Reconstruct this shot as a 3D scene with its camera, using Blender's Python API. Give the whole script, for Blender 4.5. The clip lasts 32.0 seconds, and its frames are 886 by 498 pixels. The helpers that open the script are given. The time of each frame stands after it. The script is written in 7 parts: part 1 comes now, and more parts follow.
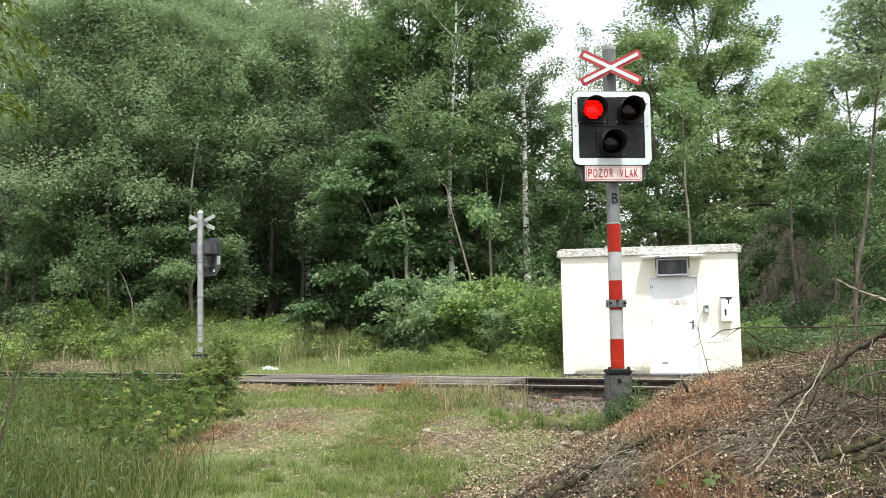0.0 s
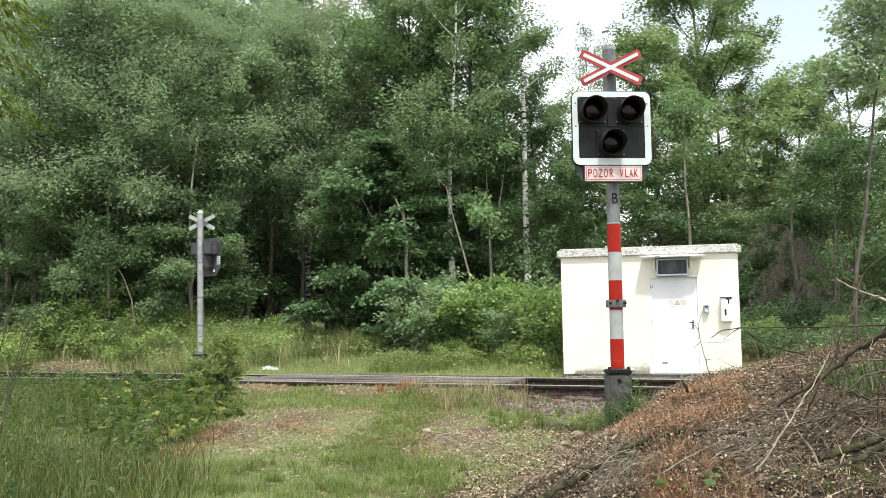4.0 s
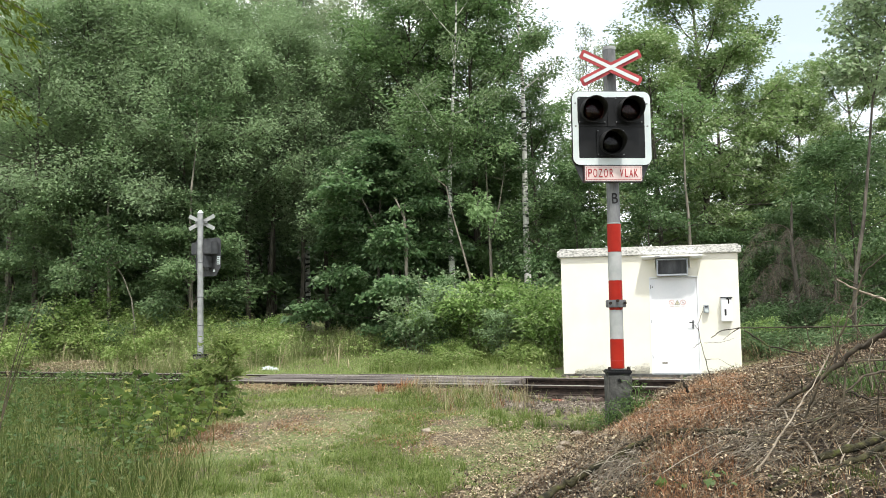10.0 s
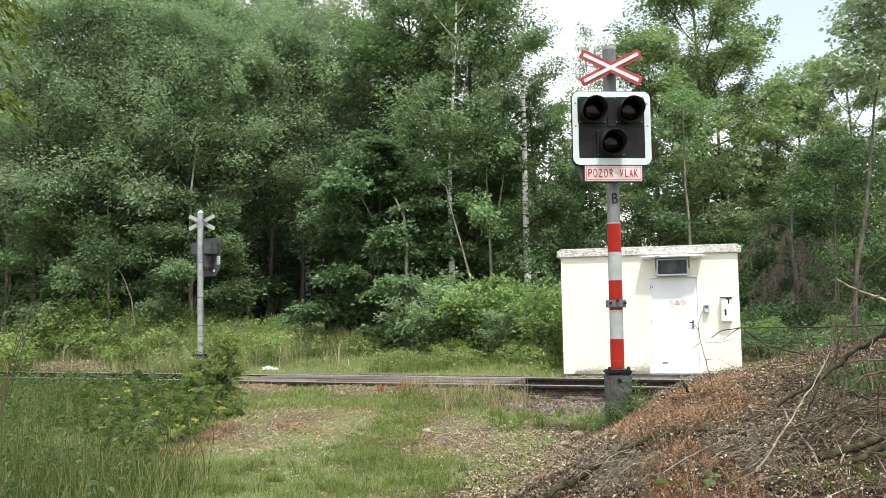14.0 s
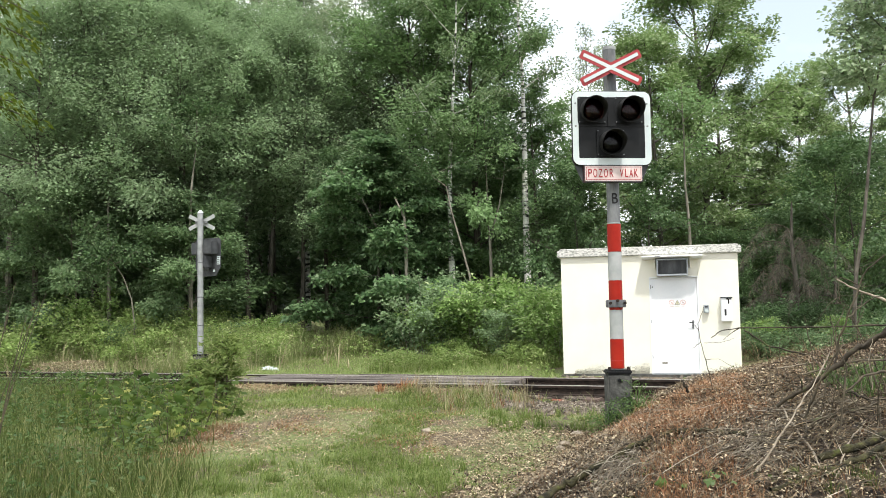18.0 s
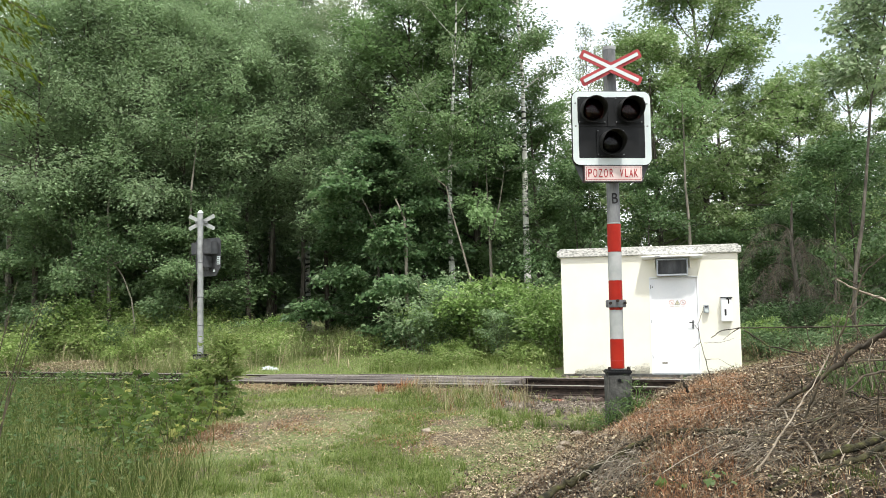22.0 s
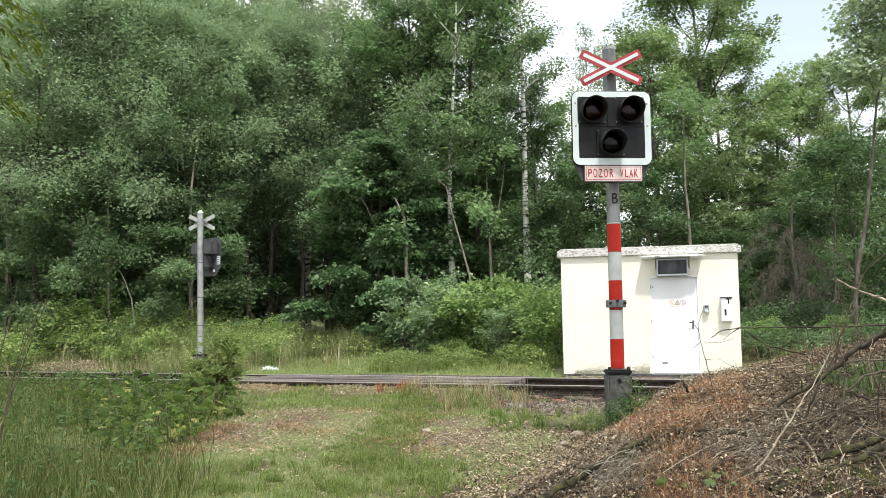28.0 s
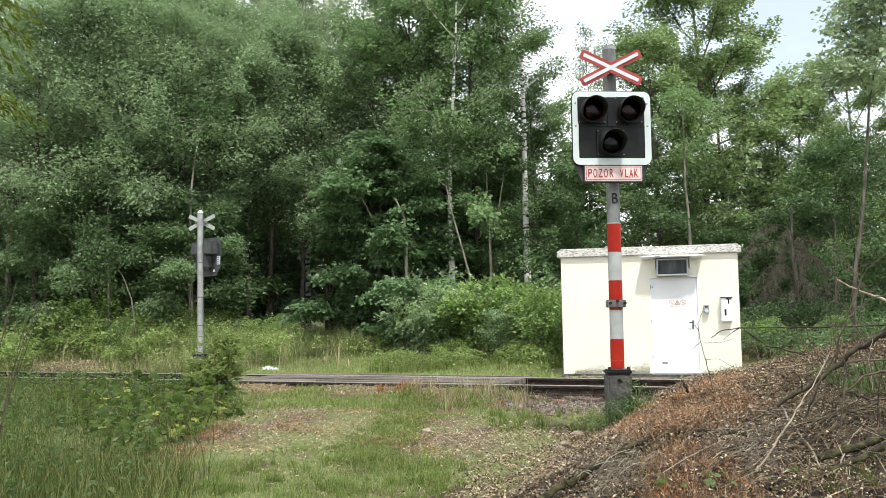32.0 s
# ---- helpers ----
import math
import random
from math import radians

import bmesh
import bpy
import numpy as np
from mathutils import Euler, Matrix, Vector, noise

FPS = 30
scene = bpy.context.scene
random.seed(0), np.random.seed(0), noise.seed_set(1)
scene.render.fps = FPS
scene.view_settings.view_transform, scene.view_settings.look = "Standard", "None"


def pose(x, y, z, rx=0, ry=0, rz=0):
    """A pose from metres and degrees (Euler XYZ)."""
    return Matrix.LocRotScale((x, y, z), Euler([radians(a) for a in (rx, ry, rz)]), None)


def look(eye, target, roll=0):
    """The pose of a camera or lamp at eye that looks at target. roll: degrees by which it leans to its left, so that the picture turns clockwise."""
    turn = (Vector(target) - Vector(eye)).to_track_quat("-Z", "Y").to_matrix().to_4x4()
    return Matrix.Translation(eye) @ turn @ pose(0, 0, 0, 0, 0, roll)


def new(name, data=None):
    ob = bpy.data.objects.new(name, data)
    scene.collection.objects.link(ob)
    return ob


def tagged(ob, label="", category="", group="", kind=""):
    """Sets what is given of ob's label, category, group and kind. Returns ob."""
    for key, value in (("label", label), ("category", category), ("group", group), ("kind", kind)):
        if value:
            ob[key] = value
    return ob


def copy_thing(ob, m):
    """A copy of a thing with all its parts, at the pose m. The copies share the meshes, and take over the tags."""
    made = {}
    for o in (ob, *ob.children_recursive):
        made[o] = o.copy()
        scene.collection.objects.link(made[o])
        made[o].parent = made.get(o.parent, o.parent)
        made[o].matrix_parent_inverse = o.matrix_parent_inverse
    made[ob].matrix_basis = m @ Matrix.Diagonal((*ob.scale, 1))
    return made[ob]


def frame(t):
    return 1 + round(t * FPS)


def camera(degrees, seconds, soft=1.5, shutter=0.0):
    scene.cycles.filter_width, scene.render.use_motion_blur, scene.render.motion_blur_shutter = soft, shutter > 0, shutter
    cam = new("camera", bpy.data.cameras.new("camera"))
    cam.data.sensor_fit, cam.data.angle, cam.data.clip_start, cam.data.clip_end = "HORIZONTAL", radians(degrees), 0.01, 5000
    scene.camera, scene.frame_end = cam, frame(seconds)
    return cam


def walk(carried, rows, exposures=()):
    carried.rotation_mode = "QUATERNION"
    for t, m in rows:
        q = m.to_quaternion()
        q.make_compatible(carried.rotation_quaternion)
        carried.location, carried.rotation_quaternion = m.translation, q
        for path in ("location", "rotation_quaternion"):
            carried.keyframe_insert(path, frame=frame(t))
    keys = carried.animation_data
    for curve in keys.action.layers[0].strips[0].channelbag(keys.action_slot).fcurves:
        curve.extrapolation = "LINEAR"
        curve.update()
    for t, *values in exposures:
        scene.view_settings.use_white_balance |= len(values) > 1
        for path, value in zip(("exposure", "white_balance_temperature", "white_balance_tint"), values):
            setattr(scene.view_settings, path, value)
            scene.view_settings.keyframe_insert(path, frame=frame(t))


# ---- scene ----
cam = camera(52, 32.0, soft=0.9)
EYE = (0.0, 0.0, 1.21)
AIM = pose(*EYE, 93.95, 0, 0) @ pose(0, 0, 0, 0, 0, -1.1)
walk(cam, [(0.0, AIM), (32.0, AIM)], exposures=[(0.0, 0.55), (3.5, 0.53), (9.0, 0.49), (20.0, 0.49), (32.0, 0.45)])

# ---- light ----
SUN_TO = Vector((0.24, -1.0, 2.0)).normalized()
sun = new("sun", bpy.data.lights.new("sun", "SUN"))
sun.data.energy, sun.data.angle, sun.data.color = 3.0, radians(3.5), (1.0, 0.965, 0.90)
sun.matrix_world = look(SUN_TO * 50, (0, 0, 0))

world = bpy.data.worlds.new("sky")
scene.world = world
world.use_nodes = True
wn, wl = world.node_tree.nodes, world.node_tree.links
wn.clear()
w_out = wn.new("ShaderNodeOutputWorld")
w_bg = wn.new("ShaderNodeBackground")
w_sky = wn.new("ShaderNodeTexSky")
w_sky.sky_type, w_sky.sun_disc = "NISHITA", False
w_sky.sun_elevation = math.asin(SUN_TO.z)
w_sky.sun_rotation = math.atan2(SUN_TO.x, SUN_TO.y)
w_co = wn.new("ShaderNodeTexCoord")
w_map = wn.new("ShaderNodeMapping")
w_map.inputs["Location"].default_value = (0.35, 0.0, 0.2)
w_map.inputs["Scale"].default_value = (1.0, 1.0, 2.0)
w_noise = wn.new("ShaderNodeTexNoise")
w_noise.inputs["Scale"].default_value, w_noise.inputs["Detail"].default_value = 1.9, 7
w_ramp = wn.new("ShaderNodeValToRGB")
w_ramp.color_ramp.elements[0].position, w_ramp.color_ramp.elements[1].position = 0.32, 0.47
w_ramp.color_ramp.elements[0].color = (0.38, 0.38, 0.38, 1)
w_gain = wn.new("ShaderNodeMix")
w_gain.data_type, w_gain.blend_type = "RGBA", "MULTIPLY"
w_gain.inputs[0].default_value = 1.0
w_gain.inputs[7].default_value = (1.5, 1.5, 1.5, 1)
w_mix = wn.new("ShaderNodeMix")
w_mix.data_type = "RGBA"
w_mix.inputs[7].default_value = (11.0, 11.3, 11.6, 1)
wl.new(w_co.outputs["Generated"], w_map.inputs[0])
wl.new(w_map.outputs[0], w_noise.inputs["Vector"])
wl.new(w_noise.outputs["Fac"], w_ramp.inputs[0])
wl.new(w_ramp.outputs[0], w_mix.inputs[0])
wl.new(w_sky.outputs[0], w_gain.inputs[6])
wl.new(w_gain.outputs[2], w_mix.inputs[6])
wl.new(w_mix.outputs[2], w_bg.inputs[0])
w_bg.inputs[1].default_value = 0.10
wl.new(w_bg.outputs[0], w_out.inputs[0])


# ---- materials ----
def mat(name, c1, c2, scale=6.0, rough=0.7, metal=0.0, bump=0.25, fine=60.0, c3=None, lo=0.4, hi=0.6, stretch=(1, 1, 1), vary=0.0, island=0.0, spec=0.4, speckle=0.5):
    """Two colours mixed by a coarse noise, roughened by a fine one; vary and island lighten or darken piece by piece."""
    m = bpy.data.materials.new(name)
    m.use_nodes = True
    n, l = m.node_tree.nodes, m.node_tree.links
    b = n["Principled BSDF"]
    co, mp = n.new("ShaderNodeTexCoord"), n.new("ShaderNodeMapping")
    mp.inputs["Scale"].default_value = stretch
    l.new(co.outputs["Object"], mp.inputs[0])
    big, small, ramp = n.new("ShaderNodeTexNoise"), n.new("ShaderNodeTexNoise"), n.new("ShaderNodeValToRGB")
    big.inputs["Scale"].default_value, big.inputs["Detail"].default_value = scale, 8
    small.inputs["Scale"].default_value, small.inputs["Detail"].default_value = fine, 4
    l.new(mp.outputs[0], big.inputs["Vector"]), l.new(mp.outputs[0], small.inputs["Vector"])
    e = ramp.color_ramp.elements
    e[0].position, e[1].position, e[0].color, e[1].color = lo, hi, (*c1, 1), (*c2, 1)
    if c3:
        x = e.new(min(0.99, hi + 0.12))
        x.color = (*c3, 1)
    l.new(big.outputs["Fac"], ramp.inputs[0])
    last = ramp.outputs[0]
    mul = n.new("ShaderNodeMix")
    mul.data_type, mul.blend_type = "RGBA", "MULTIPLY"
    mul.inputs[0].default_value = speckle
    l.new(last, mul.inputs[6]), l.new(small.outputs["Fac"], mul.inputs[7])
    hsv = n.new("ShaderNodeHueSaturation")
    hsv.inputs["Value"].default_value = 1 + 0.6 * speckle
    l.new(mul.outputs[2], hsv.inputs["Color"])
    if vary or island:
        mr = n.new("ShaderNodeMapRange")
        k = max(vary, island)
        mr.inputs[3].default_value, mr.inputs[4].default_value = (1 + 0.6 * speckle) * (1 - k), (1 + 0.6 * speckle) * (1 + k)
        src = n.new("ShaderNodeObjectInfo").outputs["Random"] if vary else n.new("ShaderNodeNewGeometry").outputs["Random Per Island"]
        l.new(src, mr.inputs[0]), l.new(mr.outputs[0], hsv.inputs["Value"])
    l.new(hsv.outputs[0], b.inputs["Base Color"])
    b.inputs["Roughness"].default_value, b.inputs["Metallic"].default_value = rough, metal
    b.inputs["Specular IOR Level"].default_value = spec
    if bump:
        bp = n.new("ShaderNodeBump")
        bp.inputs["Strength"].default_value, bp.inputs["Distance"].default_value = bump, 0.01
        l.new(small.outputs["Fac"], bp.inputs["Height"]), l.new(bp.outputs[0], b.inputs["Normal"])
    return m


def leaf_mat(name, c1, c2, c3, through_light=0.42, rough=0.5, tree=0.18, gloss=0.5):
    """Leaf: colour differs leaf by leaf and plant by plant, light shines through."""
    m = bpy.data.materials.new(name)
    m.use_nodes = True
    n, l = m.node_tree.nodes, m.node_tree.links
    b, out = n["Principled BSDF"], n["Material Output"]
    geo, info, ramp = n.new("ShaderNodeNewGeometry"), n.new("ShaderNodeObjectInfo"), n.new("ShaderNodeValToRGB")
    e = ramp.color_ramp.elements
    e[0].color, e[1].color = (*c1, 1), (*c2, 1)
    e[1].position = 0.76
    x = e.new(1.0)
    x.color = (*c3, 1)
    l.new(geo.outputs["Random Per Island"], ramp.inputs[0])
    mr, hsv = n.new("ShaderNodeMapRange"), n.new("ShaderNodeHueSaturation")
    mr.inputs[3].default_value, mr.inputs[4].default_value = 1 - tree, 1 + tree
    l.new(info.outputs["Random"], mr.inputs[0]), l.new(mr.outputs[0], hsv.inputs["Value"])
    l.new(ramp.outputs[0], hsv.inputs["Color"]), l.new(hsv.outputs[0], b.inputs["Base Color"])
    b.inputs["Roughness"].default_value, b.inputs["Specular IOR Level"].default_value = rough, gloss
    tr, mx = n.new("ShaderNodeBsdfTranslucent"), n.new("ShaderNodeMixShader")
    l.new(hsv.outputs[0], tr.inputs[0])
    mx.inputs[0].default_value = through_light
    l.new(b.outputs[0], mx.inputs[1]), l.new(tr.outputs[0], mx.inputs[2]), l.new(mx.outputs[0], out.inputs[0])
    return m


def glow_mat(name, colour, strength):
    m = bpy.data.materials.new(name)
    m.use_nodes = True
    b = m.node_tree.nodes["Principled BSDF"]
    b.inputs["Base Color"].default_value = (*colour, 1)
    b.inputs["Emission Color"].default_value, b.inputs["Emission Strength"].default_value = (*colour, 1), strength
    return m


def glass_mat(name, colour, rough=0.05):
    m = bpy.data.materials.new(name)
    m.use_nodes = True
    b = m.node_tree.nodes["Principled BSDF"]
    b.inputs["Base Color"].default_value = (*colour, 1)
    b.inputs["Transmission Weight"].default_value, b.inputs["Roughness"].default_value = 1.0, rough
    b.inputs["IOR"].default_value = 1.3
    return m


LEAF_MAPLE = leaf_mat("maple_leaf", (0.165, 0.270, 0.108), (0.220, 0.340, 0.142), (0.30, 0.41, 0.21), 0.42, 0.55, gloss=0.3)
# darker leaf for low foliage: shade below the crowns is put into the colour
LEAF_LOW = leaf_mat("shade_darkened_leaf", (0.060, 0.115, 0.042), (0.105, 0.180, 0.068), (0.17, 0.25, 0.11))
BANK_GRASS = leaf_mat("bank_grass_blade", (0.044, 0.070, 0.014), (0.098, 0.132, 0.032), (0.28, 0.28, 0.12), 0.35, 0.6, gloss=0.25)
LEAF_ASH = leaf_mat("ash_leaf", (0.222, 0.318, 0.166), (0.292, 0.400, 0.216), (0.352, 0.455, 0.265), 0.42, 0.6, gloss=0.25)
LEAF_PALE = leaf_mat("pale_birch_leaf", (0.25, 0.33, 0.175), (0.345, 0.425, 0.245), (0.47, 0.52, 0.35), 0.45, 0.55, gloss=0.4)
# lighter maple leaf: sunlight on the right-hand crowns is in the colour, beside pale undersides
LEAF_MAPLE_SUNLIT = leaf_mat("sunlit_maple_leaf", (0.170, 0.262, 0.092), (0.255, 0.362, 0.142), (0.52, 0.57, 0.38), 0.45, 0.5, gloss=0.5)
LEAF_HAZEL = leaf_mat("hazel_leaf", (0.110, 0.182, 0.080), (0.172, 0.260, 0.118), (0.28, 0.37, 0.195), 0.42, 0.55, gloss=0.3)
# the edge maple's sunlit brightness is put into this leaf colour
LEAF_SUNLIT = leaf_mat("sunlight_tinted_leaf", (0.28, 0.38, 0.21), (0.38, 0.48, 0.29), (0.54, 0.60, 0.44), 0.5, 0.5, gloss=0.5)
LEAF_NEAR = leaf_mat("near_ash_leaf", (0.070, 0.105, 0.010), (0.115, 0.160, 0.020), (0.17, 0.20, 0.035), 0.5, 0.6, gloss=0.15)
LEAF_WILLOW = leaf_mat("trackside_leaf", (0.145, 0.205, 0.055), (0.26, 0.335, 0.11), (0.46, 0.47, 0.22), 0.5, 0.6, gloss=0.3)
LEAF_BIRCH = leaf_mat("birch_leaf", (0.120, 0.190, 0.080), (0.18, 0.265, 0.115), (0.27, 0.34, 0.18))
# leaf of the inner trees: the wood's deep shade is put into its colour
LEAF_DARK = leaf_mat("shade_tinted_forest_leaf", (0.072, 0.122, 0.052), (0.120, 0.192, 0.082), (0.19, 0.27, 0.13))
LEAF_BRAMBLE = leaf_mat("bramble_leaf", (0.190, 0.285, 0.080), (0.325, 0.430, 0.145), (0.50, 0.53, 0.28), 0.5, 0.55, gloss=0.3)
LEAF_ELDER = leaf_mat("elder_leaf", (0.155, 0.255, 0.068), (0.290, 0.430, 0.135), (0.50, 0.57, 0.31), 0.5, 0.5, gloss=0.5)
LEAF_LAYER = leaf_mat("layered_leaf", (0.080, 0.160, 0.062), (0.145, 0.245, 0.100), (0.24, 0.33, 0.17), 0.45)
LAWN = leaf_mat("lawn_blade", (0.210, 0.310, 0.080), (0.330, 0.430, 0.140), (0.48, 0.48, 0.24), 0.4, 0.55)
LEAF_NETTLE = leaf_mat("nettle_leaf", (0.060, 0.130, 0.032), (0.110, 0.190, 0.050), (0.20, 0.26, 0.09))
LEAF_DRY = leaf_mat("dry_leaf", (0.018, 0.012, 0.007), (0.150, 0.105, 0.062), (0.60, 0.51, 0.37), 0.1, 0.7)
NEEDLE_DRY = leaf_mat("dry_needle", (0.10, 0.09, 0.07), (0.19, 0.17, 0.135), (0.27, 0.22, 0.15), 0.1, 0.8)
GRASS = leaf_mat("grass_blade", (0.072, 0.115, 0.022), (0.188, 0.248, 0.066), (0.44, 0.39, 0.20), 0.35, 0.55, gloss=0.3)
GRASS_TALL = leaf_mat("tall_grass_blade", (0.190, 0.240, 0.085), (0.335, 0.380, 0.165), (0.66, 0.59, 0.39), 0.45, 0.6, gloss=0.3)
TUFT = leaf_mat("fresh_grass_blade", (0.105, 0.165, 0.030), (0.225, 0.300, 0.080), (0.40, 0.43, 0.20), 0.42, 0.55, gloss=0.3)
STRAW = leaf_mat("straw", (0.20, 0.165, 0.09), (0.40, 0.35, 0.21), (0.58, 0.52, 0.36), 0.2, 0.7)
STRAW_RUST = leaf_mat("tawny_litter", (0.33, 0.215, 0.12), (0.54, 0.40, 0.25), (0.62, 0.52, 0.36), 0.15, 0.75)
STRAW_GREY = leaf_mat("bleached_fibre", (0.13, 0.105, 0.075), (0.27, 0.235, 0.18), (0.50, 0.46, 0.38), 0.15, 0.75)
LEAF_SAPLING = leaf_mat("sapling_leaf", (0.050, 0.092, 0.020), (0.135, 0.195, 0.042), (0.36, 0.36, 0.11), 0.45, 0.6, gloss=0.2)
RUST_GRASS = leaf_mat("rusty_dead_grass", (0.18, 0.074, 0.030), (0.36, 0.180, 0.082), (0.54, 0.39, 0.25), 0.15, 0.75)
TWIG_BITS = mat("dead_twig_bits", (0.048, 0.035, 0.021), (0.255, 0.187, 0.112), 14, 0.85, fine=40, island=0.6)
MOULD_SOIL = mat("leaf_mould", (0.016, 0.012, 0.009), (0.062, 0.046, 0.032), 8, 0.95, bump=0.9, fine=40)
CHIP = mat("wood_chip", (0.27, 0.205, 0.125), (0.50, 0.43, 0.30), 30, 0.8, fine=90, island=0.45)
STONE = mat("ballast_stone", (0.095, 0.078, 0.062), (0.225, 0.188, 0.152), 14, 0.85, fine=50, island=0.5)
BARK = mat("grey_bark", (0.055, 0.048, 0.038), (0.14, 0.125, 0.10), 5, 0.9, bump=0.8, fine=24, stretch=(3, 3, 0.6))
BARK_PALE = mat("pale_bark", (0.13, 0.12, 0.092), (0.25, 0.23, 0.185), 5, 0.85, bump=0.5, fine=24, stretch=(3, 3, 0.5))
BARK_BIRCH = mat("birch_bark", (0.035, 0.033, 0.03), (0.72, 0.70, 0.66), 2.6, 0.7, bump=0.4, fine=18, lo=0.42, hi=0.47, stretch=(1.2, 1.2, 4))
DEADWOOD = mat("dead_wood", (0.021, 0.016, 0.010), (0.061, 0.049, 0.032), 6, 0.9, bump=0.7, fine=30, c3=(0.075, 0.095, 0.03), stretch=(2, 2, 2))
MOSSY = mat("mossy_dead_bark", (0.014, 0.013, 0.006), (0.058, 0.052, 0.022), 16, 0.95, bump=1.0, fine=60, c3=(0.080, 0.092, 0.020))
TWIG_PALE = mat("pale_twig", (0.20, 0.165, 0.12), (0.36, 0.31, 0.24), 12, 0.85)
TWIG_DARK = mat("dark_twig", (0.055, 0.045, 0.03), (0.12, 0.10, 0.065), 12, 0.85)
STEEL = mat("galvanised_steel", (0.30, 0.31, 0.31), (0.42, 0.43, 0.43), 5, 0.55, 0.55, 0.1, 80, speckle=0.1)
STEEL_DULL = mat("weathered_galvanised_steel", (0.135, 0.142, 0.147), (0.235, 0.242, 0.245), 9, 0.65, 0.4, 0.15, 60, stretch=(1, 1, 0.25))
RED = mat("red_paint", (0.30, 0.011, 0.004), (0.37, 0.019, 0.006), 5, 0.5, bump=0.05, spec=0.25, speckle=0.1)
RED_DULL = mat("faded_red_paint", (0.31, 0.028, 0.034), (0.38, 0.045, 0.048), 8, 0.5, bump=0.05, speckle=0.1)
WHITE = mat("white_enamel", (0.56, 0.63, 0.63), (0.63, 0.69, 0.68), 5, 0.4, bump=0.04, speckle=0.1)
WHITE_BAND = mat("white_band_paint", (0.34, 0.36, 0.35), (0.42, 0.43, 0.42), 7, 0.45, bump=0.05, speckle=0.1)
BLACK = mat("black_enamel", (0.006, 0.0065, 0.007), (0.010, 0.011, 0.012), 6, 0.5, bump=0.05, spec=0.25, speckle=0.1)
BLACK_MATT = mat("matt_black", (0.008, 0.008, 0.008), (0.013, 0.013, 0.013), 6, 0.7, speckle=0.1)
GREY_DARK = mat("dark_grey_paint", (0.045, 0.048, 0.052), (0.075, 0.078, 0.082), 6, 0.5, bump=0.06, speckle=0.1)
CONCRETE = mat("dark_concrete", (0.055, 0.055, 0.052), (0.11, 0.11, 0.10), 9, 0.9, bump=0.6, fine=45)
RENDERED = mat("cream_render", (0.82, 0.795, 0.675), (0.86, 0.835, 0.725), 1.5, 0.85, bump=0.12, fine=120, speckle=0.1)
ROOF_TRIM = mat("weathered_roof_trim", (0.30, 0.30, 0.27), (0.68, 0.67, 0.63), 26, 0.75, bump=0.3, fine=90, lo=0.36, hi=0.55, stretch=(0.8, 0.8, 1.6), speckle=0.6)
DOOR_WHITE = mat("white_door_paint", (0.80, 0.82, 0.84), (0.85, 0.86, 0.87), 2, 0.4, bump=0.02, speckle=0.1)
ALU = mat("vent_metal", (0.36, 0.39, 0.42), (0.46, 0.49, 0.52), 5, 0.45, 0.5, 0.05, speckle=0.1)
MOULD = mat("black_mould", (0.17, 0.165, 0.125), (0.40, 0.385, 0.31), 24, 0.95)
RAIL_SIDE = mat("rusty_rail", (0.020, 0.014, 0.011), (0.048, 0.033, 0.025), 12, 0.85, 0.2, 0.3)
RAIL_TOP = mat("worn_rail_head", (0.36, 0.33, 0.30), (0.46, 0.43, 0.40), 8, 0.4, 0.35, 0.1)
SLEEPER = mat("sleeper_wood", (0.065, 0.045, 0.035), (0.14, 0.10, 0.08), 8, 0.9, bump=0.7, fine=40, stretch=(1, 6, 6), vary=0.3)
PLANK = mat("weathered_plank", (0.085, 0.072, 0.065), (0.23, 0.205, 0.185), 5, 0.85, bump=0.8, fine=28, stretch=(0.35, 7, 7), vary=0.35)
BRICK = mat("broken_brick", (0.16, 0.055, 0.035), (0.30, 0.105, 0.065), 14, 0.9, bump=0.6, fine=50)
SLAB = mat("broken_slab", (0.14, 0.105, 0.08), (0.30, 0.24, 0.185), 9, 0.9, bump=0.6, fine=50, vary=0.2)
LENS_RED = glass_mat("red_lens_glass", (0.16, 0.012, 0.010), 0.1)
LENS_CLEAR = glass_mat("smoked_lens_glass", (0.035, 0.04, 0.045), 0.1)
GLOW_RED = glow_mat("lit_red_lamp", (1.0, 0.075, 0.04), 5.0)
FADED_RED = mat("sun_bleached_red", (0.58, 0.32, 0.28), (0.66, 0.42, 0.37), 8, 0.5, speckle=0.1)
FADED_YELLOW = mat("sun_bleached_yellow", (0.58, 0.55, 0.36), (0.64, 0.62, 0.44), 8, 0.5, speckle=0.1)
FADED_INK = mat("sun_bleached_black", (0.20, 0.19, 0.16), (0.27, 0.26, 0.22), 8, 0.6, speckle=0.1)
INK = mat("black_marking", (0.012, 0.012, 0.012), (0.02, 0.02, 0.02), 8, 0.6, speckle=0.1)
SIGN_PINK = mat("faded_sign_face", (0.62, 0.50, 0.47), (0.72, 0.60, 0.57), 9, 0.5, bump=0.05, speckle=0.1)


